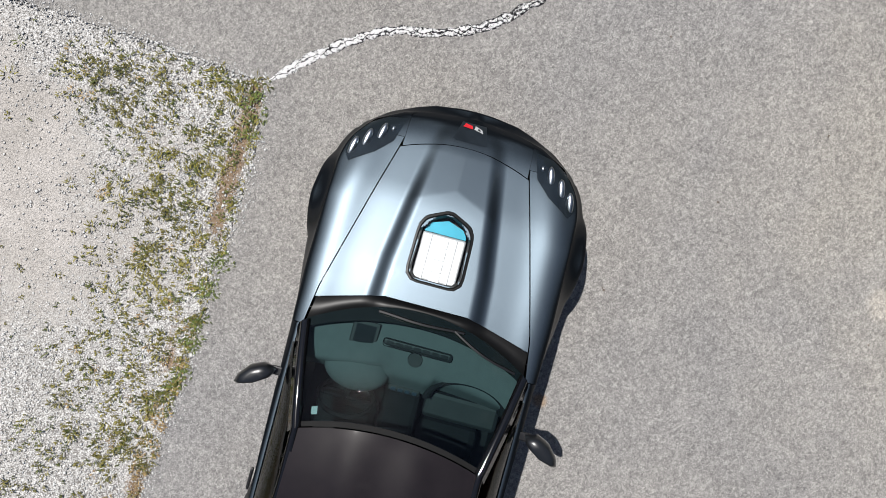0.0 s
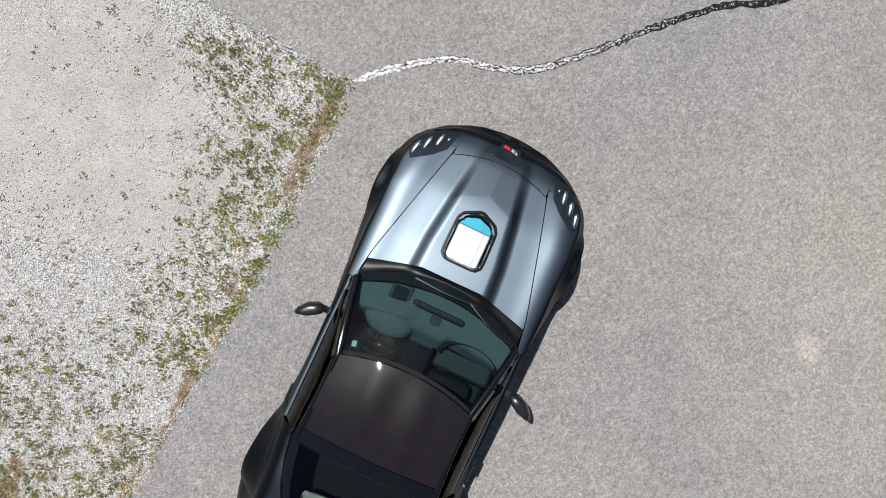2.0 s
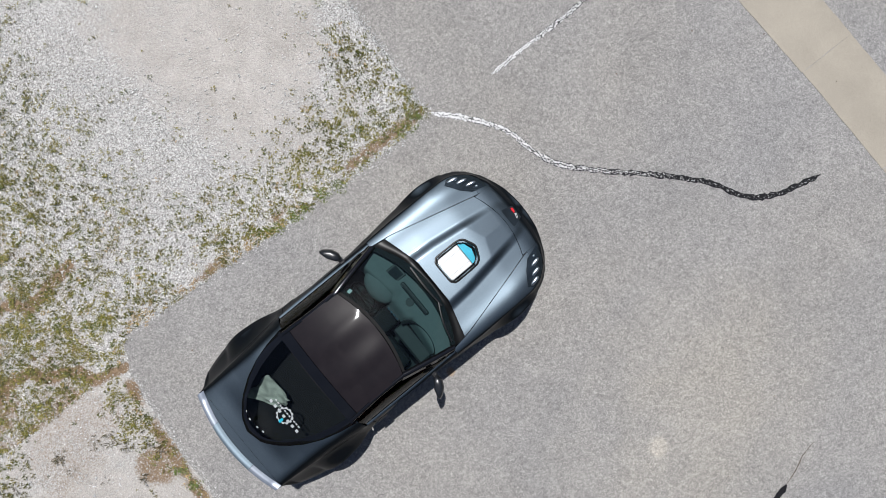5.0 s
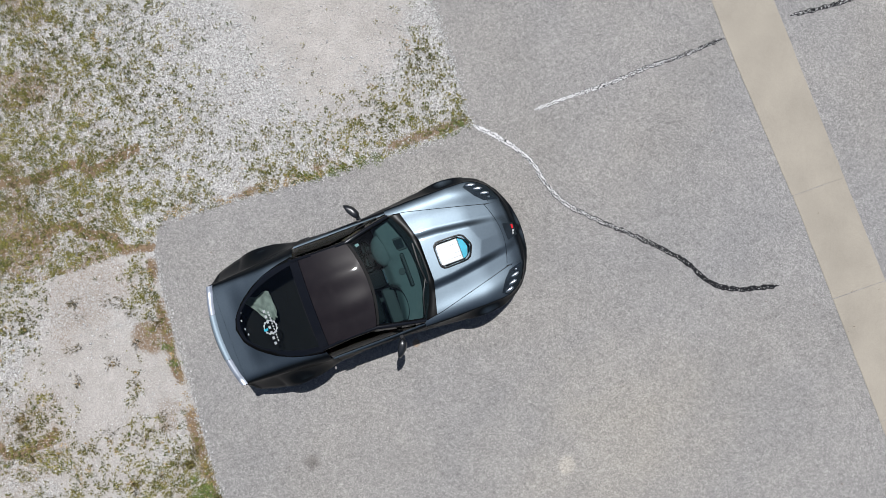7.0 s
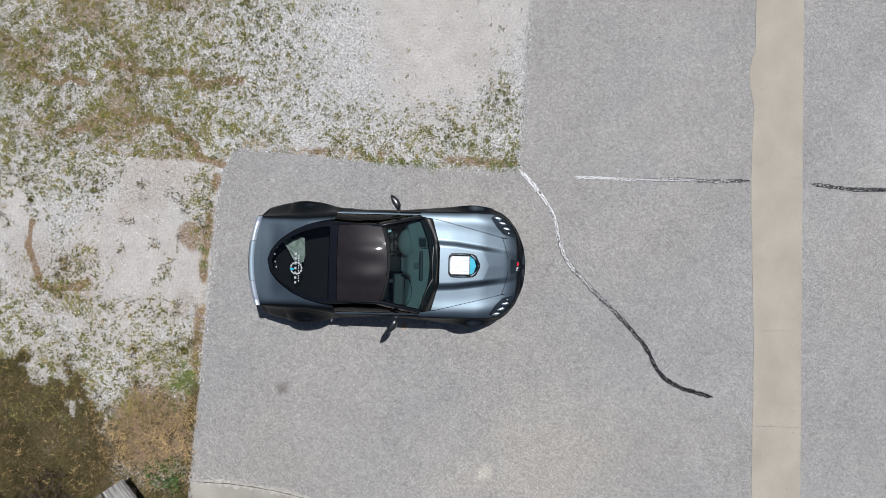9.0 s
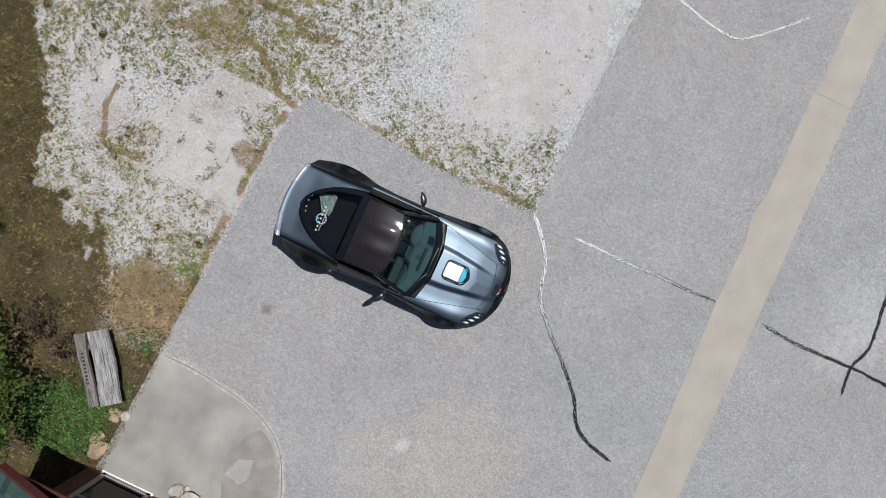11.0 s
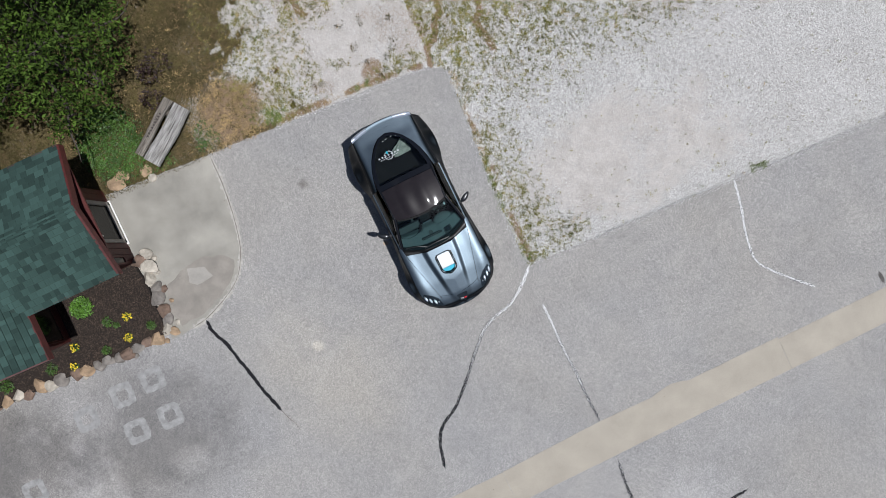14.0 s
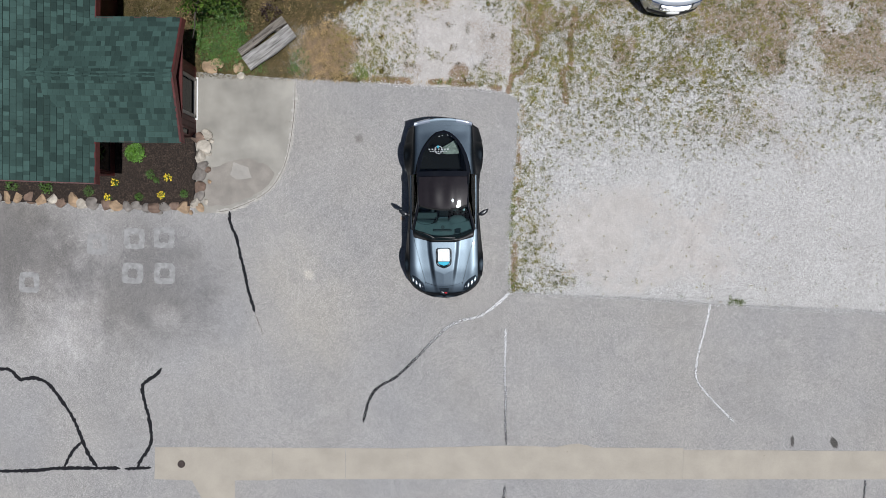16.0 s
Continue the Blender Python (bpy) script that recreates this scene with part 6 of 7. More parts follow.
    def roof(u, v):
        k = 2 * u - 1
        xf, yf, zf = WS(k * 0.985, 1.0)
        xt, zt = ROOF_EDGE(0.70)
        xr = (xt - 0.012) * k
        x = lerp(xf, xr, v)
        y = lerp(yf + 0.008, 0.705, v)
        z = lerp(zf, zt + 0.055 * (1 - k * k), v) + 0.040 * math.sin(v * math.pi) * (1 - 0.4 * k * k) + 0.006
        # two low bubbles with a shallow valley between them
        z -= 0.010 * math.cos(2 * math.pi * k / 0.7) * (1 - ss(0.45, 0.75, abs(k))) * math.sin(v * math.pi) ** 0.5
        return x, y, z

    grid_part("roof_panel", roof, 32, 20, M_ROOF, car, "smoked dark brown removable roof panel")

    def halo(u, v):
        k = 2 * u - 1
        xt, zt = ROOF_EDGE(0.72)
        y = lerp(0.712, 0.83, v)
        return (xt + 0.01 + 0.03 * v) * k, y, zt + 0.055 * (1 - k * k) - 0.012 * v + 0.004

    grid_part("roof_hoop", halo, 28, 5, M_GLOSS_BLACK, car, "black roof hoop behind the panel")

    def hatch(u, v, grow=0.0, dz=0.006):
        y = lerp(0.835, 1.79 + grow, v)
        w = GLASS_W(min(y, 1.79)) + grow * (1 if y < 1.795 else 0.0)
        x = (2 * u - 1) * max(w, 0.02)
        return x, y, HATCH_Z(x, y) + dz

    grid_part("rear_glass", lambda u, v: hatch(u, v), 30, 26, M_GLASS_DARK2, car, "dark tinted rear hatch glass", lip=0.0).visible_shadow = False
    # black border round the hatch
    bm = bmesh.new()
    edge = [(GLASS_W(y), y) for y in np.linspace(0.80, 1.79, 30)]
    edge = edge + [(-x, y) for x, y in reversed(edge[:-1])]
    rows = []
    for n, (x, y) in enumerate(edge):
        x2 = x + (0.04 if x > 0 else -0.04) * min(1, abs(x) / 0.1)
        y2 = y + 0.045 * max(0, 1 - abs(x) / 0.35)
        x3 = x * 0.90
        y3 = y - 0.05 * max(0, 1 - abs(x) / 0.35)
        rows.append([bm.verts.new((x2, y2, HATCH_Z(x2, y2) - 0.004)), bm.verts.new((x, y, HATCH_Z(x, y) + 0.012)), bm.verts.new((x3, y3, HATCH_Z(x3, y3) + 0.008))])
    for a, c in zip(rows, rows[1:]):
        for j in range(2):
            bm.faces.new((a[j], c[j], c[j + 1], a[j + 1]))
    bmesh.ops.recalc_face_normals(bm, faces=bm.faces[:])
    part("hatch_border", bm, M_GLOSS_BLACK, car, "gloss black border of the hatch", True)
    return car


def WS(k, t):
    """Windscreen: k across -1..1, t from the base to the roof."""
    b = Vector((0.725 * k, -0.785 + 0.23 * k * k, 0.925 - 0.015 * k * k))
    e = Vector((0.575 * k, -0.055 + 0.11 * k * k, 1.185 - 0.055 * k * k))
    p = b.lerp(e, t)
    p.z += 0.035 * math.sin(t * math.pi) * (1 - 0.3 * k * k)
    return p.x, p.y, p.z


def ROOF_EDGE(y):
    if y < 0.055:
        x, yy, z = WS(1.0, min(1, max(0, (y + 0.555) / 0.61)))
        return x + 0.005, z
    return float(np.interp(y, [0.05, 0.4, 0.8], [0.58, 0.575, 0.60])), float(np.interp(y, [0.05, 0.4, 0.8], [1.13, 1.15, 1.13]))


def GLASS_W(y):
    return float(np.interp(y, [0.80, 1.0, 1.2, 1.4, 1.55, 1.65, 1.72, 1.77, 1.79], [0.62, 0.585, 0.53, 0.445, 0.35, 0.265, 0.185, 0.10, 0.02]))


def HATCH_Z(x, y):
    return skin(x, y) + 0.015 * ss(1.8, 1.3, y)


M_GLASS_DARK2 = glass("dark_hatch_glass", (0.40, 0.47, 0.45))
sports_car = build_car()


# ---- cabin, badges, wipers and the rear window sticker ----
def dress_car(car):
    def vbox(name, x0, x1, y0, y1, z0, z1, m, parent=car, label="", bevel=0.015):
        return part(name, box_bm(x0, x1, y0, y1, z0, z1, bevel), m, parent, label)

    # floor and bulkheads close the shell
    vbox("floor_pan", -0.80, 0.80, -1.0, 2.0, 0.14, 0.2, M_BLACK, bevel=0.01)
    vbox("bulkhead", -0.72, 0.72, -0.80, -0.74, 0.2, 0.84, M_BLACK, bevel=0.01)
    for s in (-1, 1):
        vbox("door_card", min(s * 0.70, s * 0.765), max(s * 0.70, s * 0.765), -0.5, 0.78, 0.2, 0.885, M_SEAT, bevel=0.02)

    def dash(u, v):
        k = 2 * u - 1
        x = 0.70 * k
        y = lerp(-0.74 + 0.24 * k * k, -0.30 + 0.05 * k * k + (0.06 if abs(k) < 0.2 else 0), v)
        z = 0.865 + 0.035 * math.sin(v * math.pi * 0.9) - 0.10 * max(0, v - 0.8) / 0.2
        # hood over the dials, before the driver
        z += 0.055 * math.exp(-(((x - 0.36) / 0.20) ** 4)) * ss(0.35, 0.8, v)
        return x, y, z

    d = grid_part("dashboard", dash, 40, 18, M_DASH, car, "grey vinyl dashboard", lip=0.03)
    # windscreen head-up display well
    vbox("display_frame", 0.245, 0.425, -0.64, -0.47, 0.885, 0.905, M_DASH_DARK, d, "square display frame", 0.008)
    vbox("display_glass", 0.27, 0.40, -0.615, -0.495, 0.9055, 0.909, M_DARK_MIRROR, d, "dark display window", 0.002)
    bm = box_bm(-0.25, 0.21, -0.57, -0.515, 0.895, 0.908, 0.02, 3)
    part("vent_strip", bm, M_DASH_DARK, d, "black slotted demister vent")
    for n in range(7):
        vbox("vent_slot", -0.22 + n * 0.06, -0.175 + n * 0.06, -0.555, -0.53, 0.908, 0.911, M_BLACK, d, bevel=0.002)
    bm = bmesh.new()
    bmesh.ops.create_cone(bm, cap_ends=True, segments=24, radius1=0.05, radius2=0.045, depth=0.02)
    bmesh.ops.translate(bm, verts=bm.verts[:], vec=(-0.02, -0.475, 0.905))
    part("dash_speaker", bm, M_DASH_DARK, d, "round speaker grille")
    # lower passenger dash hollow
    bm = bmesh.new()
    rows = []
    for k in range(19):
        a = math.pi * k / 18
        rows.append([bm.verts.new((-0.41 + r * 0.255 * math.cos(a), -0.25 - r * 0.15 * math.sin(a), z)) for r, z in ((1.12, 0.885), (1.0, 0.905), (0.86, 0.80))])
    for a, c in zip(rows, rows[1:]):
        for j in range(2):
            bm.faces.new((a[j], a[j + 1], c[j + 1], c[j]))
    bmesh.ops.recalc_face_normals(bm, faces=bm.faces[:])
    part("dash_rim", bm, M_SEAT, d, "black curved dash rim", True)
    part("glove_panel", box_bm(-0.66, -0.15, -0.28, -0.10, 0.70, 0.78, 0.03), M_DASH_DARK, d, "dark glove box panel")
    bm = bmesh.new()
    bmesh.ops.create_uvsphere(bm, u_segments=24, v_segments=12, radius=1.0)
    for v in bm.verts:
        v.co = Vector((0.33 + v.co.x * 0.215, -0.315 + v.co.y * 0.14, 0.865 + max(v.co.z, -0.3) * 0.085))
    part("dial_hood", bm, M_DASH, d, "rounded grey hood over the dials", True)
    # steering wheel
    bm = bmesh.new()
    rows = []
    for k in range(32):
        a = 2 * math.pi * k / 32
        c = Vector((0.36 + 0.185 * math.cos(a), 0.0, 0.185 * math.sin(a)))
        e = Vector((math.cos(a), 0, math.sin(a)))
        rows.append([bm.verts.new(c + e * 0.016 * math.cos(b) + Vector((0, 0.016 * math.sin(b), 0))) for b in (0, 1.05, 2.09, 3.14, 4.19, 5.24)])
    for k in range(32):
        for j in range(6):
            bm.faces.new((rows[k][j], rows[k][(j + 1) % 6], rows[(k + 1) % 32][(j + 1) % 6], rows[(k + 1) % 32][j]))
    for a in (0, math.pi, -math.pi / 2):
        r = bmesh.ops.create_cube(bm, size=1.0)
        bmesh.ops.scale(bm, verts=r["verts"], vec=(0.17, 0.012, 0.035))
        bmesh.ops.translate(bm, verts=r["verts"], vec=(0.09, 0, 0))
        bmesh.ops.rotate(bm, verts=r["verts"], matrix=Matrix.Rotation(-a, 3, "Y"))
        bmesh.ops.translate(bm, verts=r["verts"], vec=(0.36, 0, 0))
    bmesh.ops.rotate(bm, verts=bm.verts[:], cent=(0.36, 0, 0), matrix=Matrix.Rotation(radians(-24), 3, "X"))
    bmesh.ops.translate(bm, verts=bm.verts[:], vec=(0, -0.10, 0.80))
    bmesh.ops.recalc_face_normals(bm, faces=bm.faces[:])
    part("steering_wheel", bm, M_SEAT, car, "black leather steering wheel", True)
    # console
    con = vbox("console", -0.13, 0.13, -0.36, 0.60, 0.2, 0.66, M_SEAT, car, "black centre console", 0.04)
    vbox("radio", -0.11, 0.11, -0.36, -0.22, 0.70, 0.80, M_DASH_DARK, con, "radio with silver keys", 0.01)
    for n in range(4):
        vbox("radio_key", -0.09 + n * 0.048, -0.055 + n * 0.048, -0.245, -0.222, 0.80, 0.806, M_CHROME, con, bevel=0.002)
    for s in (-1, 1):
        vbox("seat_cushion", s * 0.37 - 0.23, s * 0.37 + 0.23, 0.0, 0.52, 0.28, 0.46, M_SEAT, car, "black leather seat cushion", 0.06)
        bm = box_bm(s * 0.37 - 0.22, s * 0.37 + 0.22, 0.50, 0.66, 0.36, 1.02, 0.06, 3)
        bmesh.ops.rotate(bm, verts=bm.verts[:], cent=(0, 0.55, 0.36), matrix=Matrix.Rotation(radians(-14), 3, "X"))
        part("seat_back", bm, M_SEAT, car, "black leather seat back", True)
    vbox("cargo_floor", -0.66, 0.66, 0.85, 1.9, 0.60, 0.64, M_SEAT, car, "black carpeted cargo floor", 0.01)
    # crumpled towel on the cargo floor
    def towel(u, v):
        x = lerp(-0.02, 0.36, u)
        y = lerp(1.28, 1.68 - 0.25 * (1 - u), v)
        return x + 0.02 * math.sin(v * 9), y, 0.80 + 0.035 * noise.noise(Vector((u * 4, v * 4, 3))) + 0.02 * math.sin(u * 9 + v * 6) + 0.06 * (1 - v)
    grid_part("towel", towel, 26, 26, M_CLOTH, car, "crumpled grey-green towel under the hatch", lip=0.02)
    # sticker on the rear glass: toothed ring and plain bars
    zc = lambda x, y, h=0.0085: (x, y, HATCH_Z(x, y) + h)
    cx, cy = -0.10, 1.34
    bm = bmesh.new()
    n = 72
    ri, ro = [], []
    for k in range(n):
        a = 2 * math.pi * k / n
        R = 0.090 if (k // 3) % 2 else 0.102
        ri.append(bm.verts.new(zc(cx + 0.078 * math.cos(a), cy + 0.078 * math.sin(a))))
        ro.append(bm.verts.new(zc(cx + R * math.cos(a), cy + R * math.sin(a))))
    for k in range(n):
        bm.faces.new((ri[k], ro[k], ro[(k + 1) % n], ri[(k + 1) % n]))
    st = part("window_sticker", bm, M_WHITE_VINYL, car, "white toothed ring sticker on the rear glass")
    def bar(x0, x1, y0, y1, m=M_WHITE_VINYL):
        b2 = bmesh.new()
        b2.faces.new([b2.verts.new(zc(x, y, 0.010)) for x, y in ((x0, y0), (x1, y0), (x1, y1), (x0, y1))])
        part("sticker_bar", b2, m, st)
    for k in range(7):
        bar(0.135 - k * 0.072, 0.135 - k * 0.072 - 0.036, 1.335, 1.368)
    for k in range(11):
        bar(0.10 - k * 0.038, 0.10 - k * 0.038 - 0.024, 1.292, 1.308)
    bar(-0.10, -0.13, 1.38, 1.44, M_BLUE)
    for x, y in ((0.20, 1.66), (-0.02, 1.68), (-0.1, 1.66), (0.1, 1.69)):
        b2 = bmesh.new()
        b2.faces.new([b2.verts.new(zc(x + a, y + c)) for a, c in ((0, 0), (0.025, 0.005), (0.02, 0.02), (-0.005, 0.015))])
        part("sticker_bar", b2, M_WHITE_VINYL, st)
    # small windscreen sticker
    bm = bmesh.new()
    bm.faces.new([bm.verts.new((x, y, z)) for x, y, z in (Vector(WS(k, t)) - Vector((0, 0, 0.006)) for k, t in ((0.80, 0.83), (0.86, 0.83), (0.86, 0.90), (0.80, 0.90)))])
    part("screen_sticker", bm, M_WHITE_VINYL, car, "small white windscreen sticker")
    # nose badge in its recess
    bd = part("nose_badge", patch_bm([(-0.085, -2.095), (0.085, -2.095), (0.12, -1.955), (0.10, -1.945), (-0.10, -1.945), (-0.12, -1.955)], 0.003), M_BUCKET, car, "inset badge plate on the nose")
    for m, pts in ((M_RED_BADGE, [(0.075, -2.055), (0.005, -2.05), (0.012, -2.075), (0.06, -2.085)]), (M_WHITE_VINYL, [(-0.005, -2.05), (-0.07, -2.035), (-0.06, -2.06), (-0.01, -2.08)]), (M_BLACK, [(-0.03, -2.05), (-0.05, -2.045), (-0.045, -2.06), (-0.03, -2.065)])):
        b2 = bmesh.new()
        b2.faces.new([b2.verts.new((x, y, skin(x, y) + (0.012 if m is M_BLACK else 0.009))) for x, y in pts])
        part("badge_flag", b2, m, bd)
    # wipers
    for x0, x1, k0 in ((0.28, -0.28, 0.03), (-0.22, -0.66, 0.05)):
        cu = bmesh.new()
        rows = []
        for i in range(13):
            t = i / 12
            k = lerp(x0, x1, t) / 0.725
            p = Vector(WS(k, k0 + 0.06 * math.sin(t * math.pi)))
            rows.append([cu.verts.new(p + Vector(o)) for o in ((0, -0.010, 0.012), (0, 0.010, 0.014), (0, 0.006, 0.028), (0, -0.006, 0.028))])
        for a, c in zip(rows, rows[1:]):
            for j in range(4):
                cu.faces.new((a[j], a[(j + 1) % 4], c[(j + 1) % 4], c[j]))
        bmesh.ops.recalc_face_normals(cu, faces=cu.faces[:])
        part("wiper", cu, M_BLACK, car, "black wiper arm")


M_DASH_DARK = mat("black_dash_plastic", (0.02, 0.02, 0.021), 0.5, var=0.2)
M_DARK_MIRROR = mat("dark_display", (0.02, 0.022, 0.024), 0.05, var=0.05)
dress_car(sports_car)


# ---- second car, its nose towards the drive ----
def build_sedan():
    M_SILVER = mat("silver_paint", (0.62, 0.64, 0.66), 0.3, metal=0.6, var=0.04, coat=1.0)
    car = thing("sedan", "silver sedan parked on the gravel", "car", at=(5.42, 7.24, 0), rz=0.5)
    L_, W_ = 4.6, 0.85

    def plan(y):
        a = max(0.0, (abs(y) - 1.5) / 0.8)
        return W_ * math.sqrt(max(0.0, 1 - 0.55 * a ** 2.6)) if a < 1.0 else W_ * 0.67

    def top(y):
        return float(np.interp(y, [-2.3, -2.2, -1.9, -1.0, 0.0, 1.4, 2.1, 2.3], [0.55, 0.70, 0.78, 0.93, 0.95, 1.0, 0.98, 0.85]))

    def shell(u, v):
        y = lerp2(-2.3, 2.3, v)
        a = (2 * u - 1)
        k = abs(a)
        s = 1 if a > 0 else -1
        w = plan(y)
        if k < 0.6:
            x = w * math.sin(k / 0.6 * math.pi / 2) ** 0.8
            z = 0.62 + (top(y) - 0.62) * max(0.0, math.cos(k / 0.6 * math.pi / 2)) ** 0.5
        else:
            q = (k - 0.6) / 0.4
            x, z = w * (1 - 0.05 * q * q), lerp2(0.62, 0.2, q)
        return s * x, y - (0.12 * (1 - (x / w) ** 2) if y < -1.9 else 0), z

    grid_part("body", shell, 48, 60, M_SILVER, car, "silver body shell", lip=0)
    def front(u, v):
        x, y, z = shell(u, 0.0)
        return x * (1 - 0.0 * v), y + 0.0, lerp2(z, 0.2, v)
    grid_part("front_bumper", front, 48, 4, M_SILVER, car, "silver front bumper", lip=0, flip=True)

    def cabin(u, v):
        y = lerp2(-1.0, 1.6, v)
        a = 2 * u - 1
        h = float(np.interp(y, [-1.0, -0.2, 0.6, 1.6], [0.93, 1.40, 1.42, 1.0]))
        k = abs(a)
        w = lerp2(0.74, 0.56, (h - 0.93) / 0.5)
        return a * w, y, 0.90 + (h - 0.90) * (1 - k ** 5) ** 0.5
    grid_part("cabin_glass", cabin, 24, 24, M_DARKPANE, car, "dark glass cabin", lip=0)
    grid_part("roof", lambda u, v: ((2 * u - 1) * 0.55, lerp2(-0.15, 0.75, v), 1.425 - 0.03 * (2 * u - 1) ** 2 + 0.012 * math.sin(v * math.pi)), 12, 12, M_SILVER, car, "silver roof")
    # grille, lamps and plate
    def strip_on_nose(name, x0, x1, z0, z1, m, label, out=0.012):
        bm = bmesh.new()
        rows = []
        for k in range(13):
            x = lerp2(x0, x1, k / 12)
            y = -2.3 - 0.12 * (1 - (x / plan(-2.3)) ** 2) - out if abs(x) < plan(-2.3) else -2.3 - out + (abs(x) - plan(-2.3)) * 1.1
            rows.append([bm.verts.new((x, y, z0)), bm.verts.new((x, y + 0.004, (z0 + z1) / 2)), bm.verts.new((x, y + 0.05, z1)), bm.verts.new((x, y + 0.08, z1)), bm.verts.new((x, y + 0.08, z0))])
        for a, c in zip(rows, rows[1:]):
            for j in range(5):
                bm.faces.new((a[j], a[(j + 1) % 5], c[(j + 1) % 5], c[j]))
        bmesh.ops.recalc_face_normals(bm, faces=bm.faces[:])
        return part(name, bm, m, car, label)
    strip_on_nose("grille", -0.36, 0.36, 0.48, 0.66, M_BLACK, "black grille")
    for z in (0.52, 0.57, 0.62, 0.665):
        strip_on_nose("grille_bar", -0.35, 0.35, z, z + 0.02, M_CHROME, "chrome grille bar", 0.022)
    for s in (-1, 1):
        strip_on_nose("headlight", min(s * 0.40, s * 0.74), max(s * 0.40, s * 0.74), 0.56, 0.70, M_CHROME, "bright headlight", 0.02)
    strip_on_nose("bumper_bar", -0.6, 0.6, 0.28, 0.42, M_BLACK, "black lower bumper", 0.03)
    strip_on_nose("number_plate", -0.15, 0.15, 0.40, 0.48, M_WHITE, "blank pale number plate", 0.045)
    for s in (-1, 1):
        for wy in (-1.4, 1.4):
            bm = bmesh.new()
            bmesh.ops.create_cone(bm, cap_ends=True, segments=28, radius1=0.32, radius2=0.32, depth=0.2)
            bmesh.ops.bevel(bm, geom=[e for e in bm.edges if len(e.link_faces) == 2 and e.calc_face_angle(0) > 1], offset=0.03, segments=2, affect="EDGES")
            bmesh.ops.rotate(bm, verts=bm.verts[:], matrix=Matrix.Rotation(math.pi / 2, 3, "Y"))
            bmesh.ops.translate(bm, verts=bm.verts[:], vec=(s * 0.78, wy, 0.32))
            part("wheel", bm, M_RUBBER, car, "black tyre")


build_sedan()

# ---- shingles, last of the large pieces ----
def shingle_mesh(w, d):
    me = bpy.data.meshes.new("shingle")
    vs = [(0, 0, 0), (w, 0, 0), (w, d, 0), (0, d, 0), (0.002, 0, 0.016), (w - 0.003, 0, 0.016), (w - 0.003, d, 0.002), (0.002, d, 0.002)]
    me.from_pydata(vs, [], [(4, 5, 6, 7), (0, 1, 5, 4), (1, 2, 6, 5), (3, 0, 4, 7)])
    me.materials.append(M_SHINGLE)
    return me


EXPO = 0.125
SH = [shingle_mesh(w, 0.116) for w in (0.09, 0.12, 0.15, 0.19)]
SHW = (0.09, 0.12, 0.15, 0.19)


def lay(origin, along, upslope, width, length, keep, parent, limit, seed):
    """Courses of shingles on a slope; the first `limit` are single pieces, the rest one joined part."""
    rng = random.Random(seed)
    o, a, u = Vector(origin), Vector(along).normalized(), Vector(upslope).normalized()
    nrm = a.cross(u).normalized()
    if nrm.z < 0:
        nrm = -nrm
    verts, faces, done = [], [], 0
    for r in range(int(length / EXPO) + 1):
        x = 0.0
        while x < width:
            k = rng.randrange(4)
            w = SHW[k]
            c = o + a * (x + w / 2) + u * (r * EXPO + 0.07)
            if x + w <= width + 0.02 and keep(c):
                base = o + a * (x + 0.002) + u * (r * EXPO) + nrm * (0.002 + rng.choice((0, 0.003)))
                rot = Matrix((a, u, nrm)).transposed().to_4x4()
                if done < limit:
                    ob = new("shingle", SH[k])
                    ob.parent = parent
                    ob.matrix_local = Matrix.Translation(base) @ rot
                    done += 1
                else:
                    n0 = len(verts)
                    verts += [tuple(base + (rot @ v.co)) for v in SH[k].vertices]
                    faces += [tuple(n0 + i for i in p.vertices) for p in SH[k].polygons]
            x += w
    if verts:
        ob = mesh_ob("shingles", verts, faces, M_SHINGLE_JOINED, parent)
        ob["kind"] = "stuff"


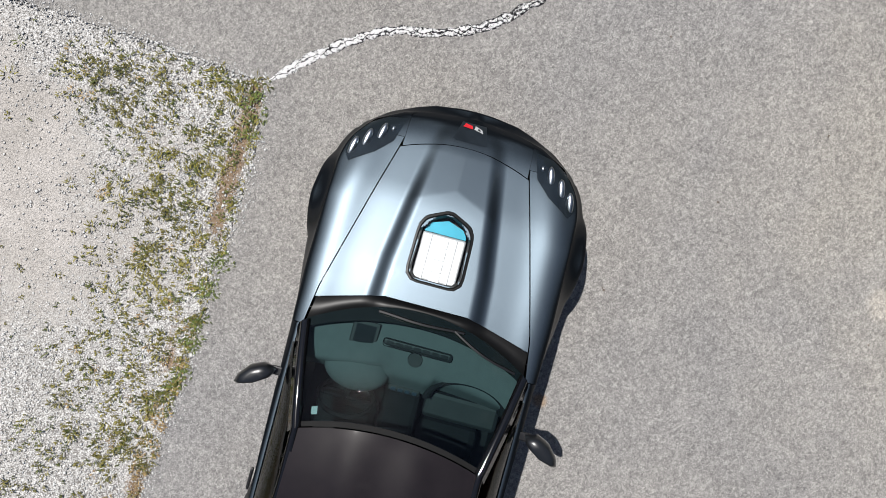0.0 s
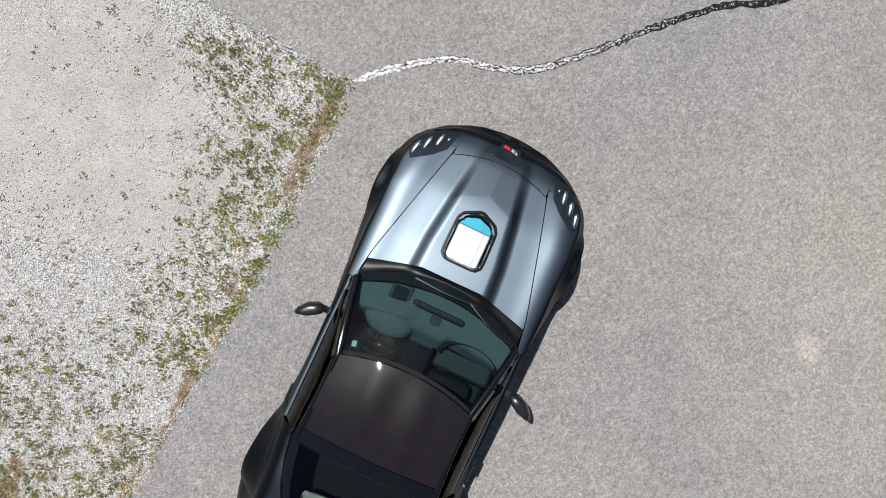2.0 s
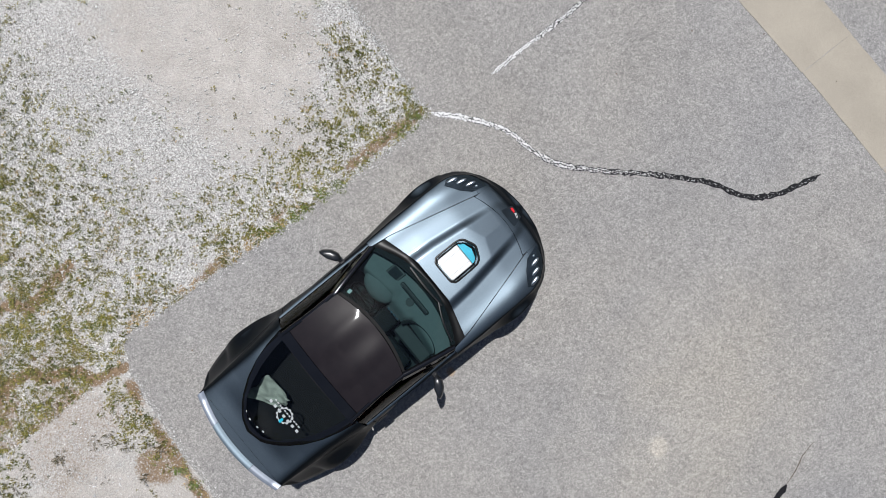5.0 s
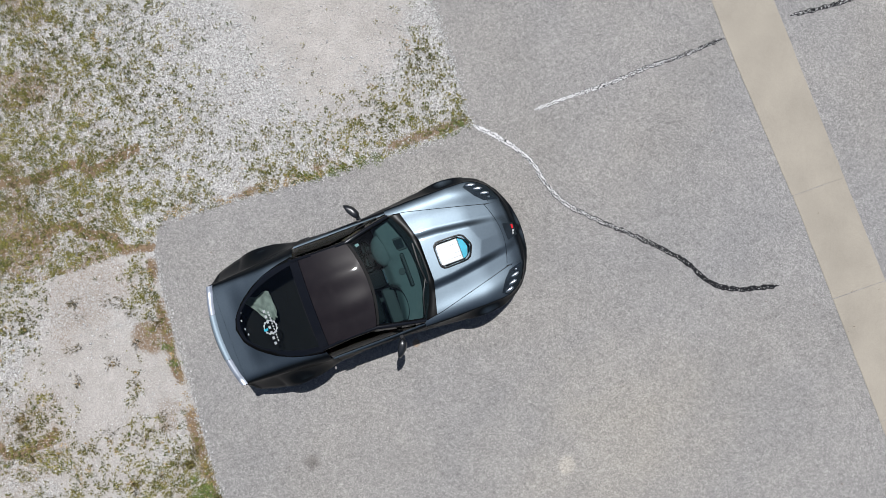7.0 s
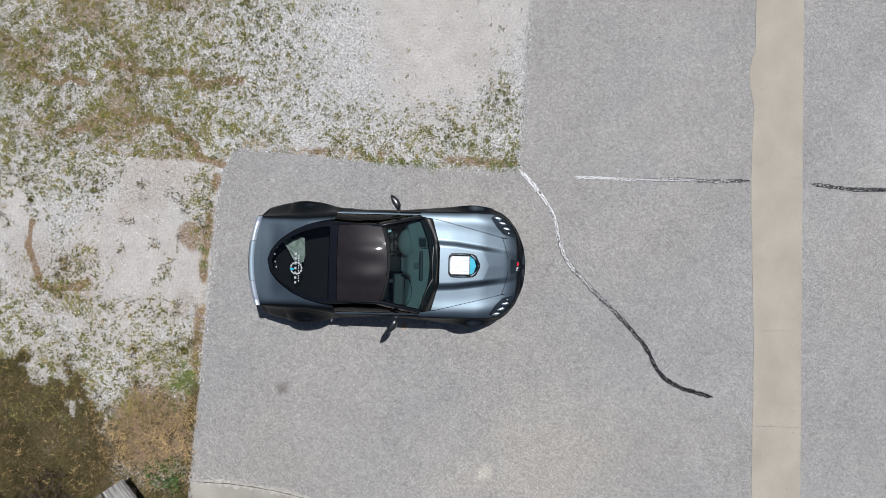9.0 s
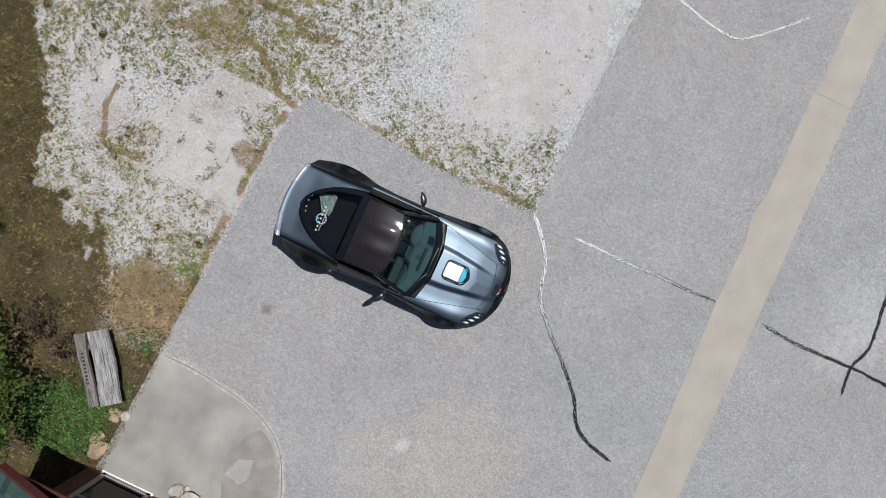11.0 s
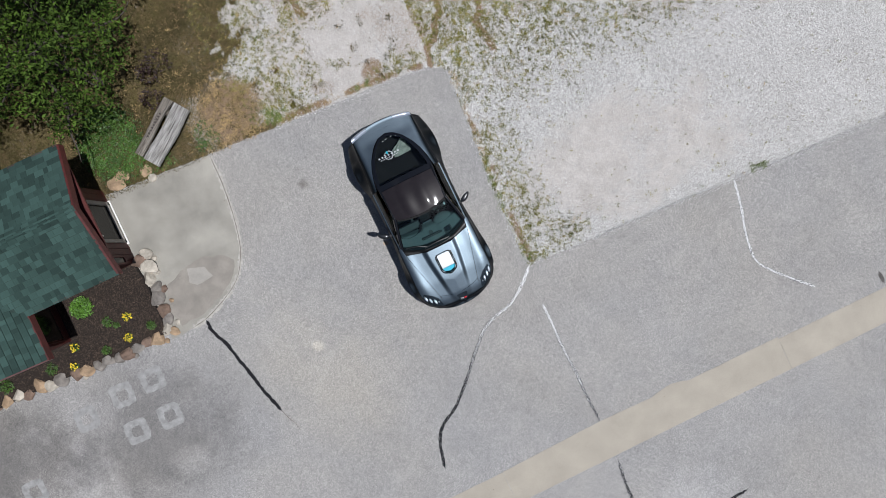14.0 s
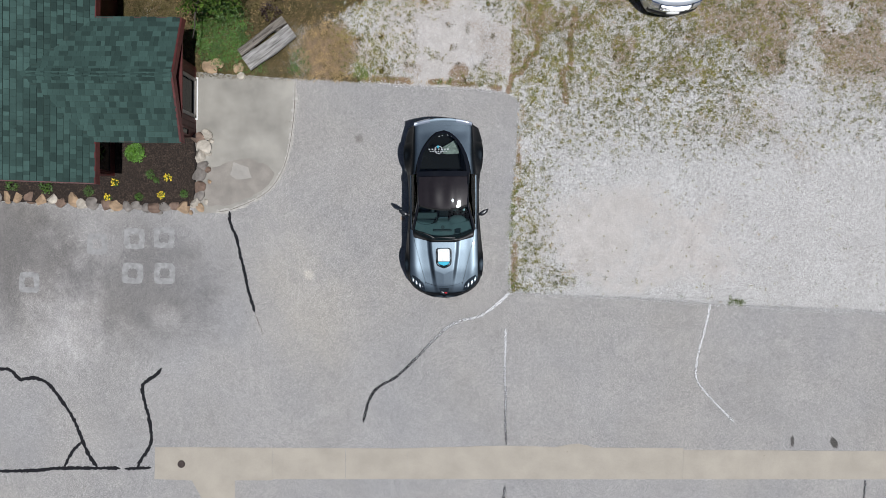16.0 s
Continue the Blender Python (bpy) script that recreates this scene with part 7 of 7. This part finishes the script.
M_SHINGLE_JOINED = mat("green_shingle_course", (0.038, 0.069, 0.060), 0.95, var=0.15, scale=3, bump=0.5, bump_scale=260, rand=0.8, spec=0.2, island=True)
VX = MAIN_X - (GYM - GY0)
sl = math.hypot(1, PITCH)
lay((VX, GY0 - 0.03, EAVE_Z - 0.01), (1, 0, 0), (0, 1, PITCH), GX1 - VX + 0.02, (GYM - GY0) * sl, lambda c: c.x > MAIN_X - (c.y - GY0) and c.x < GX1 + 0.02, roof_s, 290, 1)
lay((GX1 + 0.01, GY1 + 0.03, EAVE_Z - 0.01), (-1, 0, 0), (0, -1, PITCH), GX1 - VX, (GYM - GY0) * sl, lambda c: c.x > MAIN_X - (GY1 - c.y), roof_n, 290, 2)
lay((MAIN_X + 0.03, MAIN_Y0, EAVE_Z - 0.01), (0, 1, 0), (-1, 0, PITCH), 5.6, 4.4, lambda c: not (GY0 < c.y < GY1 and c.x > MAIN_X - min(c.y - GY0, GY1 - c.y)), roof_m, 290, 3)
# ridge caps of the wing
for n in range(18):
    x = GX1 - 0.17 * n
    if x < VX:
        break
    bm = bmesh.new()
    q = [bm.verts.new(p) for p in ((x, GYM - 0.13, roof_wing_z(GYM - 0.13) + 0.024), (x, GYM, roof_wing_z(GYM) + 0.03), (x, GYM + 0.13, roof_wing_z(GYM + 0.13) + 0.024), (x - 0.2, GYM - 0.13, roof_wing_z(GYM - 0.13) + 0.012), (x - 0.2, GYM, roof_wing_z(GYM) + 0.018), (x - 0.2, GYM + 0.13, roof_wing_z(GYM + 0.13) + 0.012), (x, GYM - 0.13, roof_wing_z(GYM - 0.13)), (x, GYM, roof_wing_z(GYM) + 0.005), (x, GYM + 0.13, roof_wing_z(GYM + 0.13)))]
    for fc in ((0, 1, 4, 3), (1, 2, 5, 4), (6, 7, 1, 0), (7, 8, 2, 1)):
        bm.faces.new([q[i] for i in fc])
    bmesh.ops.recalc_face_normals(bm, faces=bm.faces[:])
    part("ridge_cap", bm, M_SHINGLE, roof_s)
